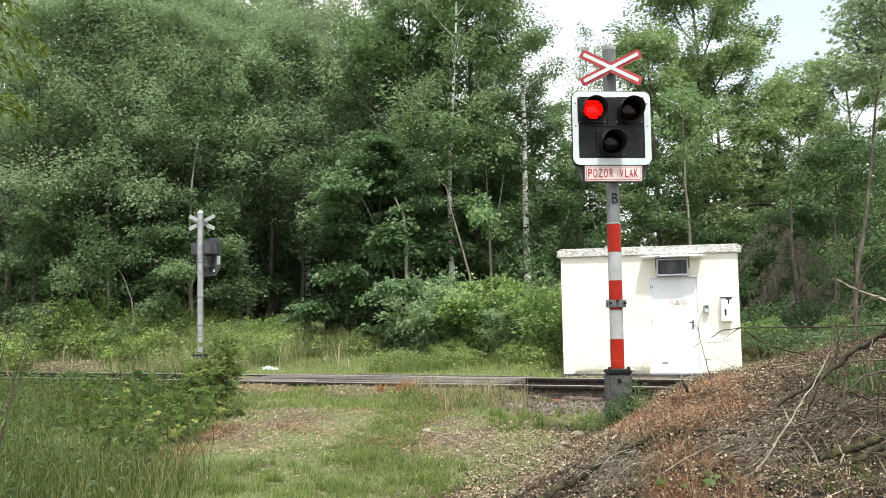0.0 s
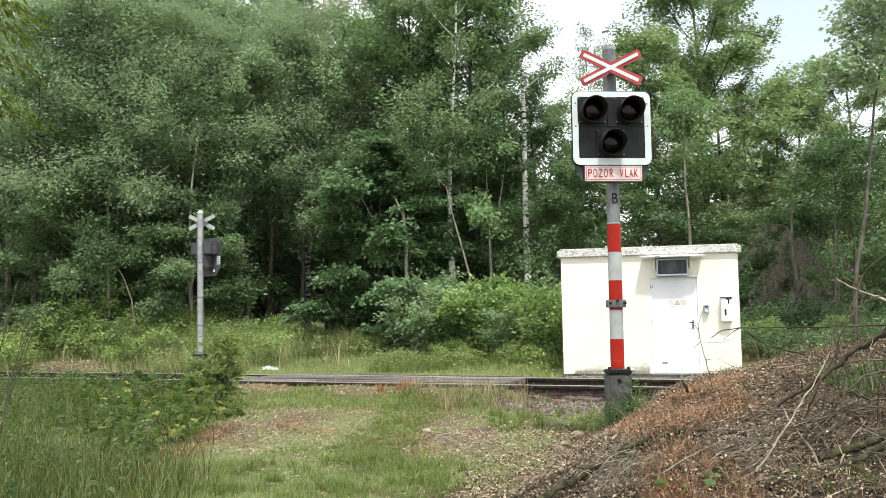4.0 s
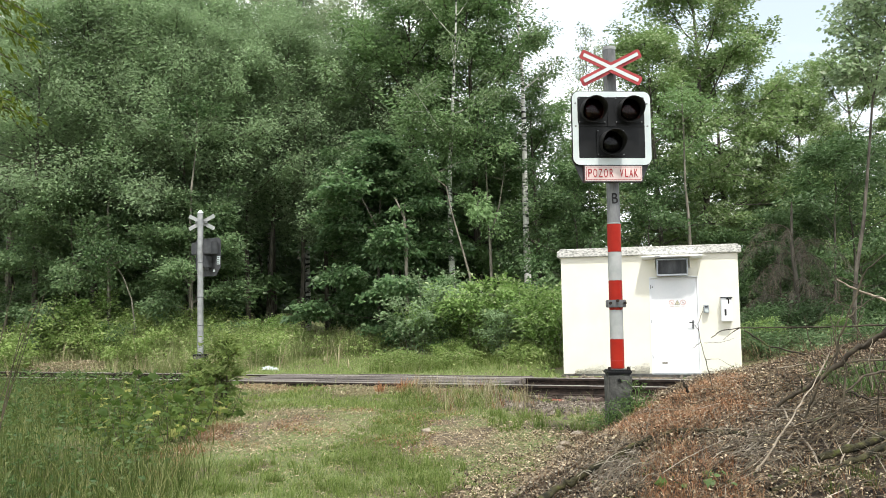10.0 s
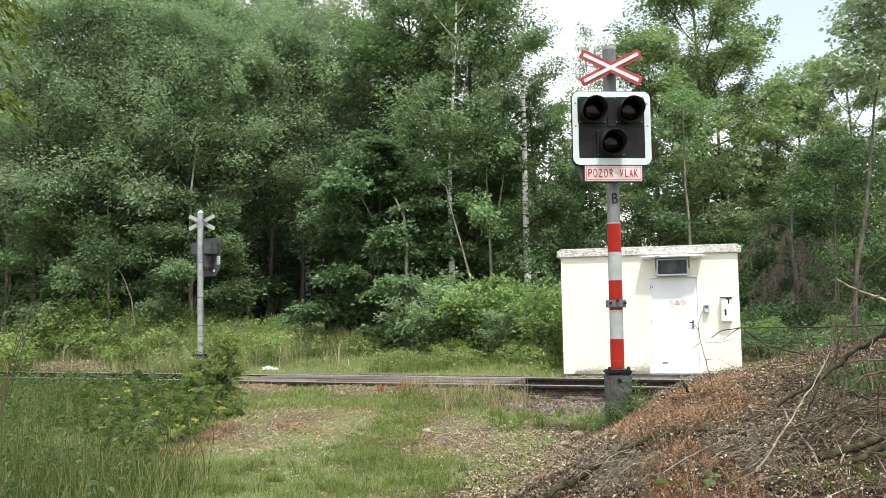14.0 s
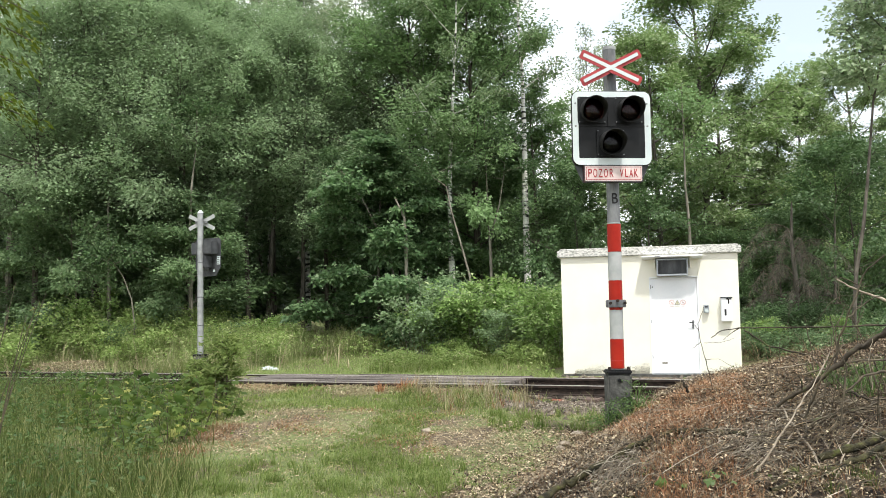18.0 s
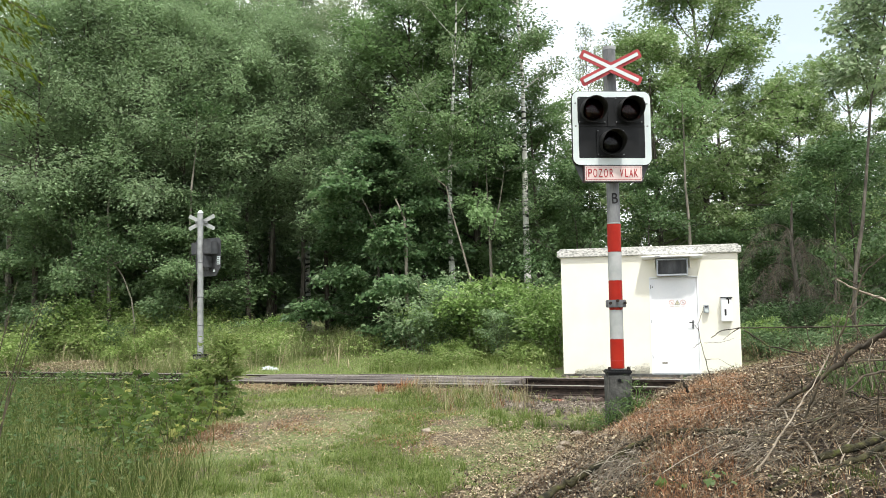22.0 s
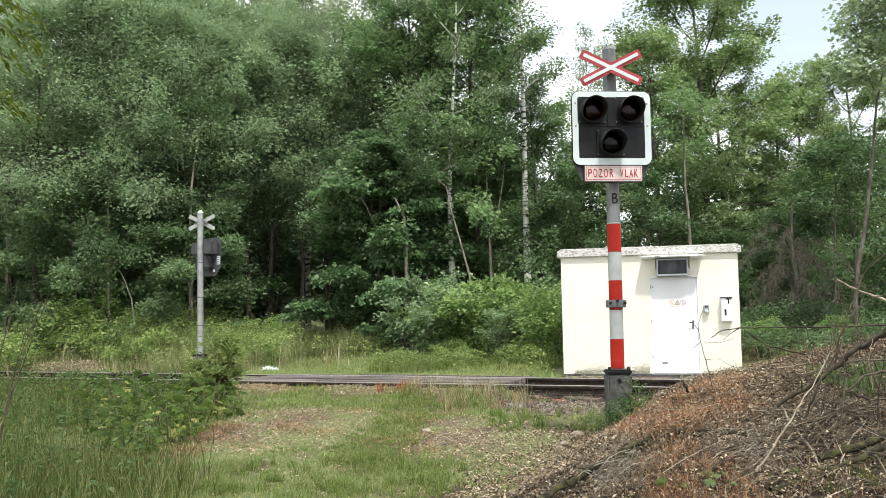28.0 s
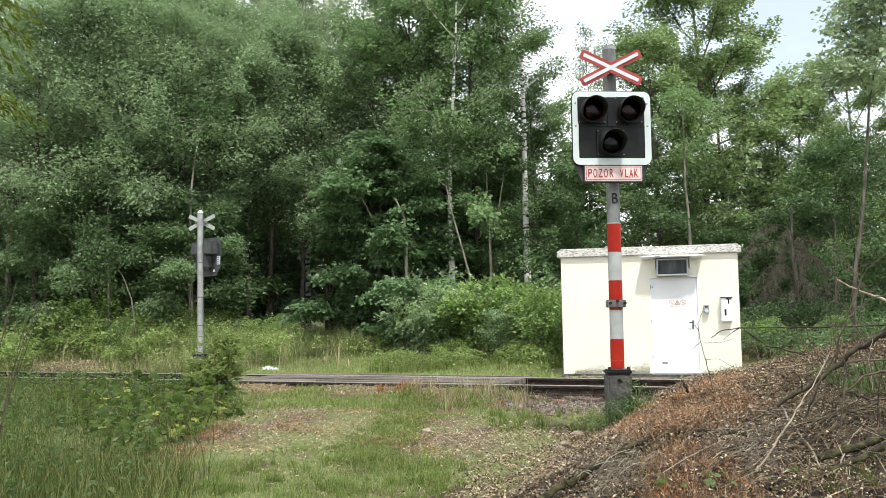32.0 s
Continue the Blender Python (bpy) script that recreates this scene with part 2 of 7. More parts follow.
def ground_mat():
    """Soil with moss, wood-chip litter and leaf mould, mixed at several scales."""
    m = bpy.data.materials.new("lane_soil")
    m.use_nodes = True
    n, l = m.node_tree.nodes, m.node_tree.links
    b = n["Principled BSDF"]
    co = n.new("ShaderNodeTexCoord")

    def noisy(scale, detail=6):
        x = n.new("ShaderNodeTexNoise")
        x.inputs["Scale"].default_value, x.inputs["Detail"].default_value = scale, detail
        l.new(co.outputs["Object"], x.inputs["Vector"])
        return x.outputs["Fac"]

    def ramp(src, a, c, p, q):
        x = n.new("ShaderNodeValToRGB")
        e = x.color_ramp.elements
        e[0].position, e[1].position, e[0].color, e[1].color = p, q, (*a, 1), (*c, 1)
        l.new(src, x.inputs[0])
        return x.outputs[0]

    def mix(f, a, c):
        x = n.new("ShaderNodeMix")
        x.data_type = "RGBA"
        l.new(f, x.inputs[0]), l.new(a, x.inputs[6]), l.new(c, x.inputs[7])
        return x.outputs[2]

    soil = ramp(noisy(9, 10), (0.055, 0.040, 0.026), (0.20, 0.15, 0.095), 0.35, 0.7)
    green = ramp(noisy(22, 8), (0.085, 0.110, 0.036), (0.19, 0.225, 0.080), 0.3, 0.7)
    patch = ramp(noisy(1.1, 5), (0, 0, 0), (1, 1, 1), 0.42, 0.55)
    l.new(mix(patch, soil, green), b.inputs["Base Color"])
    b.inputs["Roughness"].default_value = 0.95
    bp = n.new("ShaderNodeBump")
    bp.inputs["Strength"].default_value, bp.inputs["Distance"].default_value = 0.8, 0.03
    l.new(noisy(45, 8), bp.inputs["Height"]), l.new(bp.outputs[0], b.inputs["Normal"])
    return m


SOIL = ground_mat()


# ---- mesh helpers ----
def mesh_of(name, verts, faces, materials, smooth=False):
    """A mesh from numpy corners and equal-sided faces."""
    verts, faces = np.asarray(verts, dtype=np.float32), np.asarray(faces, dtype=np.int32)
    me = bpy.data.meshes.new(name)
    k = faces.shape[1]
    me.vertices.add(len(verts))
    me.vertices.foreach_set("co", verts.ravel())
    me.loops.add(faces.size)
    me.loops.foreach_set("vertex_index", faces.ravel())
    me.polygons.add(len(faces))
    me.polygons.foreach_set("loop_start", np.arange(0, faces.size, k, dtype=np.int32))
    me.polygons.foreach_set("use_smooth", np.full(len(faces), smooth))
    me.update(calc_edges=True)
    for m in materials if isinstance(materials, (list, tuple)) else [materials]:
        me.materials.append(m)
    return me


def thing(name, at, label, category, group="", kind=""):
    ob = new(name)
    ob.empty_display_size = 0.2
    ob.matrix_world = at
    return tagged(ob, label, category, group, kind)


def part(name, bm, material, parent=None, label="", at=None):
    """Links a bmesh, or a ready mesh, as one object under its thing."""
    if isinstance(bm, bmesh.types.BMesh):
        me = bpy.data.meshes.new(name)
        bm.normal_update()
        bm.to_mesh(me)
        bm.free()
        me.materials.append(material)
    else:
        me = bm
    ob = new(name, me)
    ob.parent = parent
    if at is not None:
        ob.matrix_basis = at
    return tagged(ob, label)


def box(sx, sy, sz, at=(0, 0, 0), bevel=0.004, turn=None):
    """A bevelled box; at is its centre."""
    bm = bmesh.new()
    bmesh.ops.create_cube(bm, size=1.0, matrix=Matrix.Diagonal((sx, sy, sz, 1)))
    if bevel:
        bmesh.ops.bevel(bm, geom=bm.edges[:], offset=min(bevel, 0.3 * min(sx, sy, sz)), segments=2, affect="EDGES")
    bmesh.ops.transform(bm, matrix=Matrix.Translation(at) @ (turn or Matrix.Identity(4)), verts=bm.verts)
    return bm


def join(*bms):
    """Joins several bmeshes of one piece into the first."""
    first = bms[0]
    for other in bms[1:]:
        me = bpy.data.meshes.new("tmp")
        other.to_mesh(me)
        other.free()
        first.from_mesh(me)
        bpy.data.meshes.remove(me)
    return first


def rod(r1, r2, length, at=(0, 0, 0), turn=None, sides=20, bevel=0.0):
    """A round bar along its own z, standing on at."""
    bm = bmesh.new()
    bmesh.ops.create_cone(bm, cap_ends=True, segments=sides, radius1=r1, radius2=r2, depth=length, matrix=Matrix.Translation((0, 0, length / 2)))
    if bevel:
        rim = [e for e in bm.edges if abs(e.verts[0].co.z - e.verts[1].co.z) < 1e-6]
        bmesh.ops.bevel(bm, geom=rim, offset=bevel, segments=2, affect="EDGES")
    for e in bm.edges:
        e.smooth = abs(e.verts[0].co.z - e.verts[1].co.z) > 1e-6
    for f in bm.faces:
        f.smooth = len(f.verts) == 4
    bmesh.ops.transform(bm, matrix=Matrix.Translation(at) @ (turn or Matrix.Identity(4)), verts=bm.verts)
    return bm


def plate(outline, depth, at=None, bevel=0.0, hole=None):
    """A flat piece: an outline in x, z, thick along y (front at y = 0). With hole, a ring between two outlines of equal length."""
    bm = bmesh.new()
    n = len(outline)
    if hole:
        rows = [[bm.verts.new((x, y, z)) for x, z in o] for o, y in ((outline, 0), (hole, 0), (hole, depth), (outline, depth))]
        for a in range(4):
            for i in range(n):
                j = (i + 1) % n
                bm.faces.new((rows[a][i], rows[a][j], rows[(a + 1) % 4][j], rows[(a + 1) % 4][i]))
    else:
        f = [bm.verts.new((x, 0, z)) for x, z in outline]
        g = [bm.verts.new((x, depth, z)) for x, z in outline]
        bm.faces.new(f), bm.faces.new(g[::-1])
        for i in range(n):
            j = (i + 1) % n
            bm.faces.new((f[j], f[i], g[i], g[j]))
    bmesh.ops.recalc_face_normals(bm, faces=bm.faces)
    if bevel:
        bmesh.ops.bevel(bm, geom=bm.edges[:], offset=bevel, segments=2, affect="EDGES")
    if at is not None:
        bmesh.ops.transform(bm, matrix=at, verts=bm.verts)
    return bm


def rounded(w, h, r, cx=0.0, cz=0.0, n=6):
    out = []
    for sx, sz, a0 in ((1, 1, 0), (-1, 1, 90), (-1, -1, 180), (1, -1, 270)):
        for i in range(n + 1):
            a = radians(a0 + 90 * i / n)
            out.append((cx + sx * (w / 2 - r) + r * math.cos(a), cz + sz * (h / 2 - r) + r * math.sin(a)))
    return out


def tube_arrays(points, radii, sides=7):
    """Corners and quads of a tapered, bent round limb."""
    pts = np.array(points, dtype=float)
    tan = np.gradient(pts, axis=0)
    tan /= np.linalg.norm(tan, axis=1)[:, None] + 1e-9
    ref = np.array([0.31, 0.95, 0.05])
    u = np.cross(tan, ref)
    u /= np.linalg.norm(u, axis=1)[:, None] + 1e-9
    v = np.cross(tan, u)
    ang = np.linspace(0, 2 * np.pi, sides, endpoint=False)
    ring = u[:, None] * np.cos(ang)[None, :, None] + v[:, None] * np.sin(ang)[None, :, None]
    verts = (pts[:, None] + ring * np.array(radii)[:, None, None]).reshape(-1, 3)
    i, j = np.meshgrid(np.arange(len(pts) - 1), np.arange(sides), indexing="ij")
    a, b = i * sides + j, i * sides + (j + 1) % sides
    return verts, np.stack([a, b, b + sides, a + sides], axis=-1).reshape(-1, 4)


def tubes(name, list_of, material, sides=7):
    vs, fs, n = [], [], 0
    for points, radii in list_of:
        v, f = tube_arrays(points, radii, sides)
        vs.append(v), fs.append(f + n)
        n += len(v)
    return mesh_of(name, np.concatenate(vs), np.concatenate(fs), material, True)


def unit(a):
    return a / (np.linalg.norm(a, axis=1)[:, None] + 1e-9)


def leaf_arrays(base, along, up, length, width, fold=0.15, simple=False):
    """Leaves as kites folded along the midrib: corners, triangles."""
    along = unit(along)
    side = unit(np.cross(up, along))
    nrm = np.cross(along, side)
    L, W = length[:, None], width[:, None]
    if simple:
        v = np.stack([base + side * W * 0.5, base + along * L, base - side * W * 0.5], axis=1).reshape(-1, 3)
        return v, np.arange(len(v)).reshape(-1, 3)
    mid = base + along * L * 0.42 + nrm * W * fold
    v = np.stack([base, mid + side * W * 0.5, base + along * L - nrm * np.minimum(L * 0.12, W * 0.3), mid - side * W * 0.5], axis=1).reshape(-1, 3)
    o = np.arange(len(base))[:, None] * 4
    f = np.stack([o + [0, 1, 2], o + [0, 2, 3]], axis=1).reshape(-1, 3)
    return v, f


def lobed_arrays(base, along, up, length):
    """Broad five-lobed leaves, fans about the leaf's middle."""
    along = unit(along)
    side = unit(np.cross(up, along))
    nrm = np.cross(along, side)
    shape = np.array([(0, 0), (0.12, 0.40), (0.34, 0.24), (0.42, 0.56), (0.62, 0.30), (1.0, 0.0), (0.62, -0.30), (0.42, -0.56), (0.34, -0.24), (0.12, -0.40)])
    L = length[:, None]
    pts = [base + along * L * a + side * L * b - nrm * L * (0.35 * b * b + 0.12 * a * a) for a, b in shape] + [base + along * L * 0.38 + nrm * L * 0.05]
    k = len(pts)
    v = np.stack(pts, axis=1).reshape(-1, 3)
    o = np.arange(len(base))[:, None] * k
    f = np.stack([o + [k - 1, i, (i + 1) % (k - 1)] for i in range(k - 1)], axis=1).reshape(-1, 3)
    return v, f


def blade_arrays(base, height, width, lean, rng):
    """Grass blades: a bent strip that ends in a point."""
    n = len(base)
    a = rng.uniform(0, 2 * np.pi, n)
    side = np.stack([np.cos(a), np.sin(a), 0 * a], axis=1)
    b = a + rng.normal(1.57, 0.5, n)
    bend = np.stack([np.cos(b), np.sin(b), 0 * b], axis=1) * (lean * height)[:, None]
    up = np.array([0, 0, 1.0])
    H, W = height[:, None], width[:, None] * 0.5
    mid = base + up * H * 0.55 + bend * 0.35
    tip = base + up * H * 0.96 + bend
    v = np.stack([base - side * W, base + side * W, mid + side * W * 0.8, mid - side * W * 0.8, tip], axis=1).reshape(-1, 3)
    o = np.arange(n)[:, None] * 5
    f = np.stack([o + [0, 1, 2], o + [0, 2, 3], o + [3, 2, 4]], axis=1).reshape(-1, 3)
    return v, f


def lettering(name, text, height, squeeze, material, parent, m, bold=0.0, spacing=1.0, width=0.0):
    """Raised letters of the built-in font, centred, facing the front; width squeezes the word to a length."""
    cu = bpy.data.curves.new(name, "FONT")
    cu.body, cu.align_x, cu.align_y, cu.size = text, "CENTER", "CENTER", height / 0.72
    cu.extrude, cu.offset, cu.space_character = 0.0015, bold, spacing
    tmp = new("tmp_text", cu)
    me = bpy.data.meshes.new_from_object(tmp.evaluated_get(bpy.context.evaluated_depsgraph_get()))
    bpy.data.objects.remove(tmp)
    if width:
        xs = [v.co.x for v in me.vertices]
        squeeze = width / (max(xs) - min(xs))
    me.transform(m @ pose(0, 0, 0, 90, 0, 0) @ Matrix.Diagonal((squeeze, 1, 1, 1)))
    me.materials.clear()
    me.materials.append(material)
    return part(name, me, material, parent)


# ---- the ground ----
def smooth(a, b, v):
    t = min(1.0, max(0.0, (v - a) / (b - a)))
    return t * t * (3 - 2 * t)
RAIL_SLOPE = -0.43   # the near rail: y = RAIL_Y + RAIL_SLOPE * x
RAIL_Y = 15.35
def track_side(x, y):
    """Distance from the track's axis, negative on the camera's side."""
    return (y - RAIL_Y - RAIL_SLOPE * x) * math.cos(math.atan(RAIL_SLOPE)) - 0.75
def ground_z(x, y):
    s = track_side(x, y)
    # the lane climbs to the rails, the far side lies a little lower
    near = -0.38 + 0.20 * smooth(5.0, 14.0, y)
    far = -0.10 + 0.42 * smooth(1.6, 9.5, s) + 0.3 * smooth(14, 40, s)
    z = near + (far - near) * smooth(-2.2, 1.2, s)
    # ballast bed away from the lane
    bed = smooth(2.6, 1.5, abs(s)) 
    lane = smooth(-5.2, -4.2, x) * smooth(1.5, 0.7, x)
    z += 0.02 * bed - 0.13 * smooth(2.0, 1.3, abs(s)) * (1 - lane)
    z += 0.055 * lane * smooth(-2.8, -1.0, s) * smooth(1.5, 0.8, s)
    # bank and earth heap beyond the track
    z += 0.75 * smooth(2.6, 6.5, s) * smooth(-4.6, -8.0, x)
    z += 0.20 * math.exp(-((x + 9.35) / 1.0) ** 2 - ((y - 22.75) / 0.55) ** 2)
    # leaf-covered mound
    edge = 0.35 + ((y - 7.3) * 0.42 if y > 7.3 else (7.3 - y) * 0.3)
    d = (x - edge) * 0.85
    if d > 0:
        z += 1.4 * (1 - math.exp(-d / 2.0)) * smooth(-1.6, -3.9, s) * (1 - 0.5 * smooth(9.0, 4.0, y)) * (1 - smooth(9, 25, d))
    # grassy bank on the other side of the lane
    bank = -1.9 - (y - 7.3) * 0.16
    d = bank - x
    if d > 0:
        z += 0.16 * smooth(0, 3.0, d) * smooth(-1.4, -3.2, s)
    return z


def rough_z(x, y):
    """Small bumps on top of the terrain, livelier on the mound."""
    return (noise.noise((x * 1.3, y * 1.3, 0.0)) * 0.035 + noise.noise((x * 5, y * 5, 3.0)) * 0.015) * (1 + 1.2 * mound(x, y))


def ground_z_many(xy):
    return np.array([ground_z(float(x), float(y)) + rough_z(float(x), float(y)) for x, y in xy])


def mound(x, y):
    """1 on the leaf-covered mound, 0 on the lane."""
    edge = 0.35 + ((y - 7.3) * 0.42 if y > 7.3 else (7.3 - y) * 0.3)
    return smooth(-0.35, 0.35, x - edge + 0.35 * noise.noise((x * 1.5, y * 1.5, 1.0)))


def make_ground():
    xs = np.concatenate([[-900, -300, -120, -60, -40], np.arange(-28, -14, 1.0), np.arange(-14, -9, 0.25), np.arange(-9, 9, 0.16), np.arange(9, 28, 1.0), [40, 60, 120, 300, 900]])
    ys = np.concatenate([[-900, -300, -80, -30, -12, -5], np.arange(0, 19, 0.16), np.arange(19, 27, 0.25), np.arange(27, 48, 1.0), [60, 90, 150, 400, 1500]])
    gx, gy = np.meshgrid(xs, ys, indexing="ij")
    z = np.array([ground_z(float(a), float(b)) for a, b in zip(gx.ravel(), gy.ravel())])
    rough = np.array([rough_z(float(a), float(b)) for a, b in zip(gx.ravel(), gy.ravel())])
    v = np.stack([gx.ravel(), gy.ravel(), z + rough], axis=1)
    i, j = np.meshgrid(np.arange(len(xs) - 1), np.arange(len(ys) - 1), indexing="ij")
    a = (i * len(ys) + j).ravel()
    f = np.stack([a, a + len(ys), a + len(ys) + 1, a + 1], axis=1)
    me = mesh_of("ground", v, f, [SOIL, MOULD_SOIL], True)
    mid = v[f].mean(axis=1)
    me.polygons.foreach_set("material_index", np.array([1 if mound(float(a), float(b)) > 0.5 and -15 < b < 13 and a < 16 else 0 for a, b, _ in mid], dtype=np.int32))
    ob = new("ground", me)
    return tagged(ob, "uneven earth lane with moss, grass and leaf litter", "ground", kind="structure")


make_ground()


# ---- the railway ----
TRACK = pose(0, RAIL_Y, 0, 0, 0, math.degrees(math.atan(RAIL_SLOPE)))
GAUGE = 1.507


def rail_profile():
    h = [(0.062, -0.149), (0.062, -0.139), (0.012, -0.122), (0.009, -0.05), (0.033, -0.038), (0.034, -0.010), (0.028, 0.0)]
    return h + [(-x, z) for x, z in reversed(h)]


def make_rail(y, label):
    """The rail lies along the track's x."""
    prof = rail_profile()
    n = len(prof)
    v = np.array([(x, y + p, z) for x in (-60.0, 60.0) for p, z in prof])
    f = np.array([(i, (i + 1) % n, n + (i + 1) % n, n + i) for i in range(n)])
    root = thing("rail", TRACK, label, "rail", "rails of the track")
    part("rail_body", mesh_of("rail_body", v, f, RAIL_SIDE), RAIL_SIDE, root)
    part("running_surface", box(120, 0.062, 0.012, (0, y, 0.002), 0.004), RAIL_TOP, root, "worn shiny rail head")


make_rail(0.0, "rusty steel rail with a worn bright head")
make_rail(GAUGE, "rusty steel rail with a worn bright head")


def make_sleepers():
    bm = box(0.25, 2.5, 0.15, (0, GAUGE / 2, -0.235), 0.015)
    root = thing("sleeper", TRACK @ pose(1.05, 0, 0), "weathered dark wooden sleeper lying in ballast", "sleeper", "sleepers of the track")
    part("timber", bm, SLEEPER, root)
    for y in (0.0, GAUGE):
        for s in (-1, 1):
            part("spike", rod(0.013, 0.016, 0.05, (0.03 * s, y + 0.085 * s, -0.165), sides=8), RAIL_SIDE, root)
        part("tie_plate", box(0.16, 0.30, 0.012, (0, y, -0.156), 0.003), RAIL_SIDE, root)
    for k in range(-22, 14):
        if k:
            x = 1.05 + k * 0.76
            copy_thing(root, TRACK @ pose(x, 0, -0.07 if -5.2 < x < 0.6 else 0.0, 0, 0, (k * 37 % 5 - 2) * 0.6))


make_sleepers()


def make_crossing():
    """Timber decking between and beside the rails where the lane crosses."""
    root = thing("crossing_deck", TRACK, "weathered grey timber planks filling the lane between the rails", "level crossing")
    rng = np.random.default_rng(5)
    rows = [(0.17 + k * 0.196, 0.18) for k in range(7)] + [(GAUGE + 0.17, 0.16), (GAUGE + 0.345, 0.16)]
    for y, w in rows:
        x = -4.5
        for length in (1.85, 1.9, 1.7):
            z = -0.035 + rng.uniform(-0.006, 0.016)
            part("plank", box(length - 0.02, w, 0.10, (x + length / 2, y, z - 0.02), 0.012, pose(0, 0, 0, rng.uniform(-1.5, 1.5), rng.uniform(-0.25, 0.25), 0)), PLANK, root)
            x += length


make_crossing()


def scatter(n, x0, x1, y0, y1, seed, keep):
    rng = np.random.default_rng(seed)
    p = np.stack([rng.uniform(x0, x1, n), rng.uniform(y0, y1, n)], axis=1)
    return p[np.array([rng.random() < keep(float(a), float(b)) for a, b in p])], rng


def stones(name, p, z, size, material, label, category, rng):
    """Angular little lumps, six corners each."""
    n = len(p)
    base = np.array([(1, 0, 0), (-1, 0, 0), (0, 1, 0), (0, -1, 0), (0, 0, 1), (0, 0, -1)], dtype=float)
    v = base[None] * rng.uniform(0.5, 1.2, (n, 6, 3)) + rng.normal(0, 0.25, (n, 6, 3))
    v = v * size[:, None, None] + np.concatenate([p, z[:, None]], axis=1)[:, None]
    o = np.arange(n)[:, None] * 6
    tri = [(0, 2, 4), (2, 1, 4), (1, 3, 4), (3, 0, 4), (2, 0, 5), (1, 2, 5), (3, 1, 5), (0, 3, 5)]
    f = np.stack([o + list(t) for t in tri], axis=1).reshape(-1, 3)
    return tagged(new(name, mesh_of(name, v.reshape(-1, 3), f, material)), label, category, kind="stuff")


def make_ballast():
    def keep(x, y):
        s = abs(track_side(x, y))
        if -5.0 < x < 0.9 and track_side(x, y) < 1.9:
            return 0.0
        return smooth(2.6, 1.6, s) if track_side(x, y) > 0 or x < 0.6 else smooth(3.4, 2.2, s)
    p, rng = scatter(26000, -12, 7, 9, 22, 3, keep)
    stones("ballast", p, ground_z_many(p) - 0.0 + rng.uniform(-0.015, 0.02, len(p)), rng.uniform(0.02, 0.045, len(p)), STONE, "grey and brown crushed stone ballast", "ballast", rng)


make_ballast()
p, rng = scatter(9000, 0.8, 5.0, 11.5, 16.5, 124, lambda x, y: smooth(2.7, 2.2, abs(track_side(x, y))))
stones("bed_ballast", p, ground_z_many(p) + rng.uniform(-0.01, 0.025, len(p)), rng.uniform(0.02, 0.048, len(p)), STONE, "brown and grey stones between the rails", "ballast", rng)


# ---- the crossing signal on the camera's side ----
def cross_arms(root, cx, cz, y, front, face, edge, arm_label):
    for sgn in (-1, 1):
        turn = Matrix.Translation((cx, y + (0.006 if sgn > 0 else 0), cz)) @ Matrix.Rotation(-sgn * radians(26.5), 4, "Y")
        arm = part("cross_arm", plate(rounded(0.70, 0.098, 0.022), 0.012, turn), edge, root, arm_label)
        if front:
            inner = Matrix.Translation((0, -0.003, 0)) if sgn < 0 else Matrix.Translation((0, -0.011, 0))
            part("white_stripe", plate(rounded(0.64, 0.036, 0.004), 0.003, inner @ turn), face, arm)


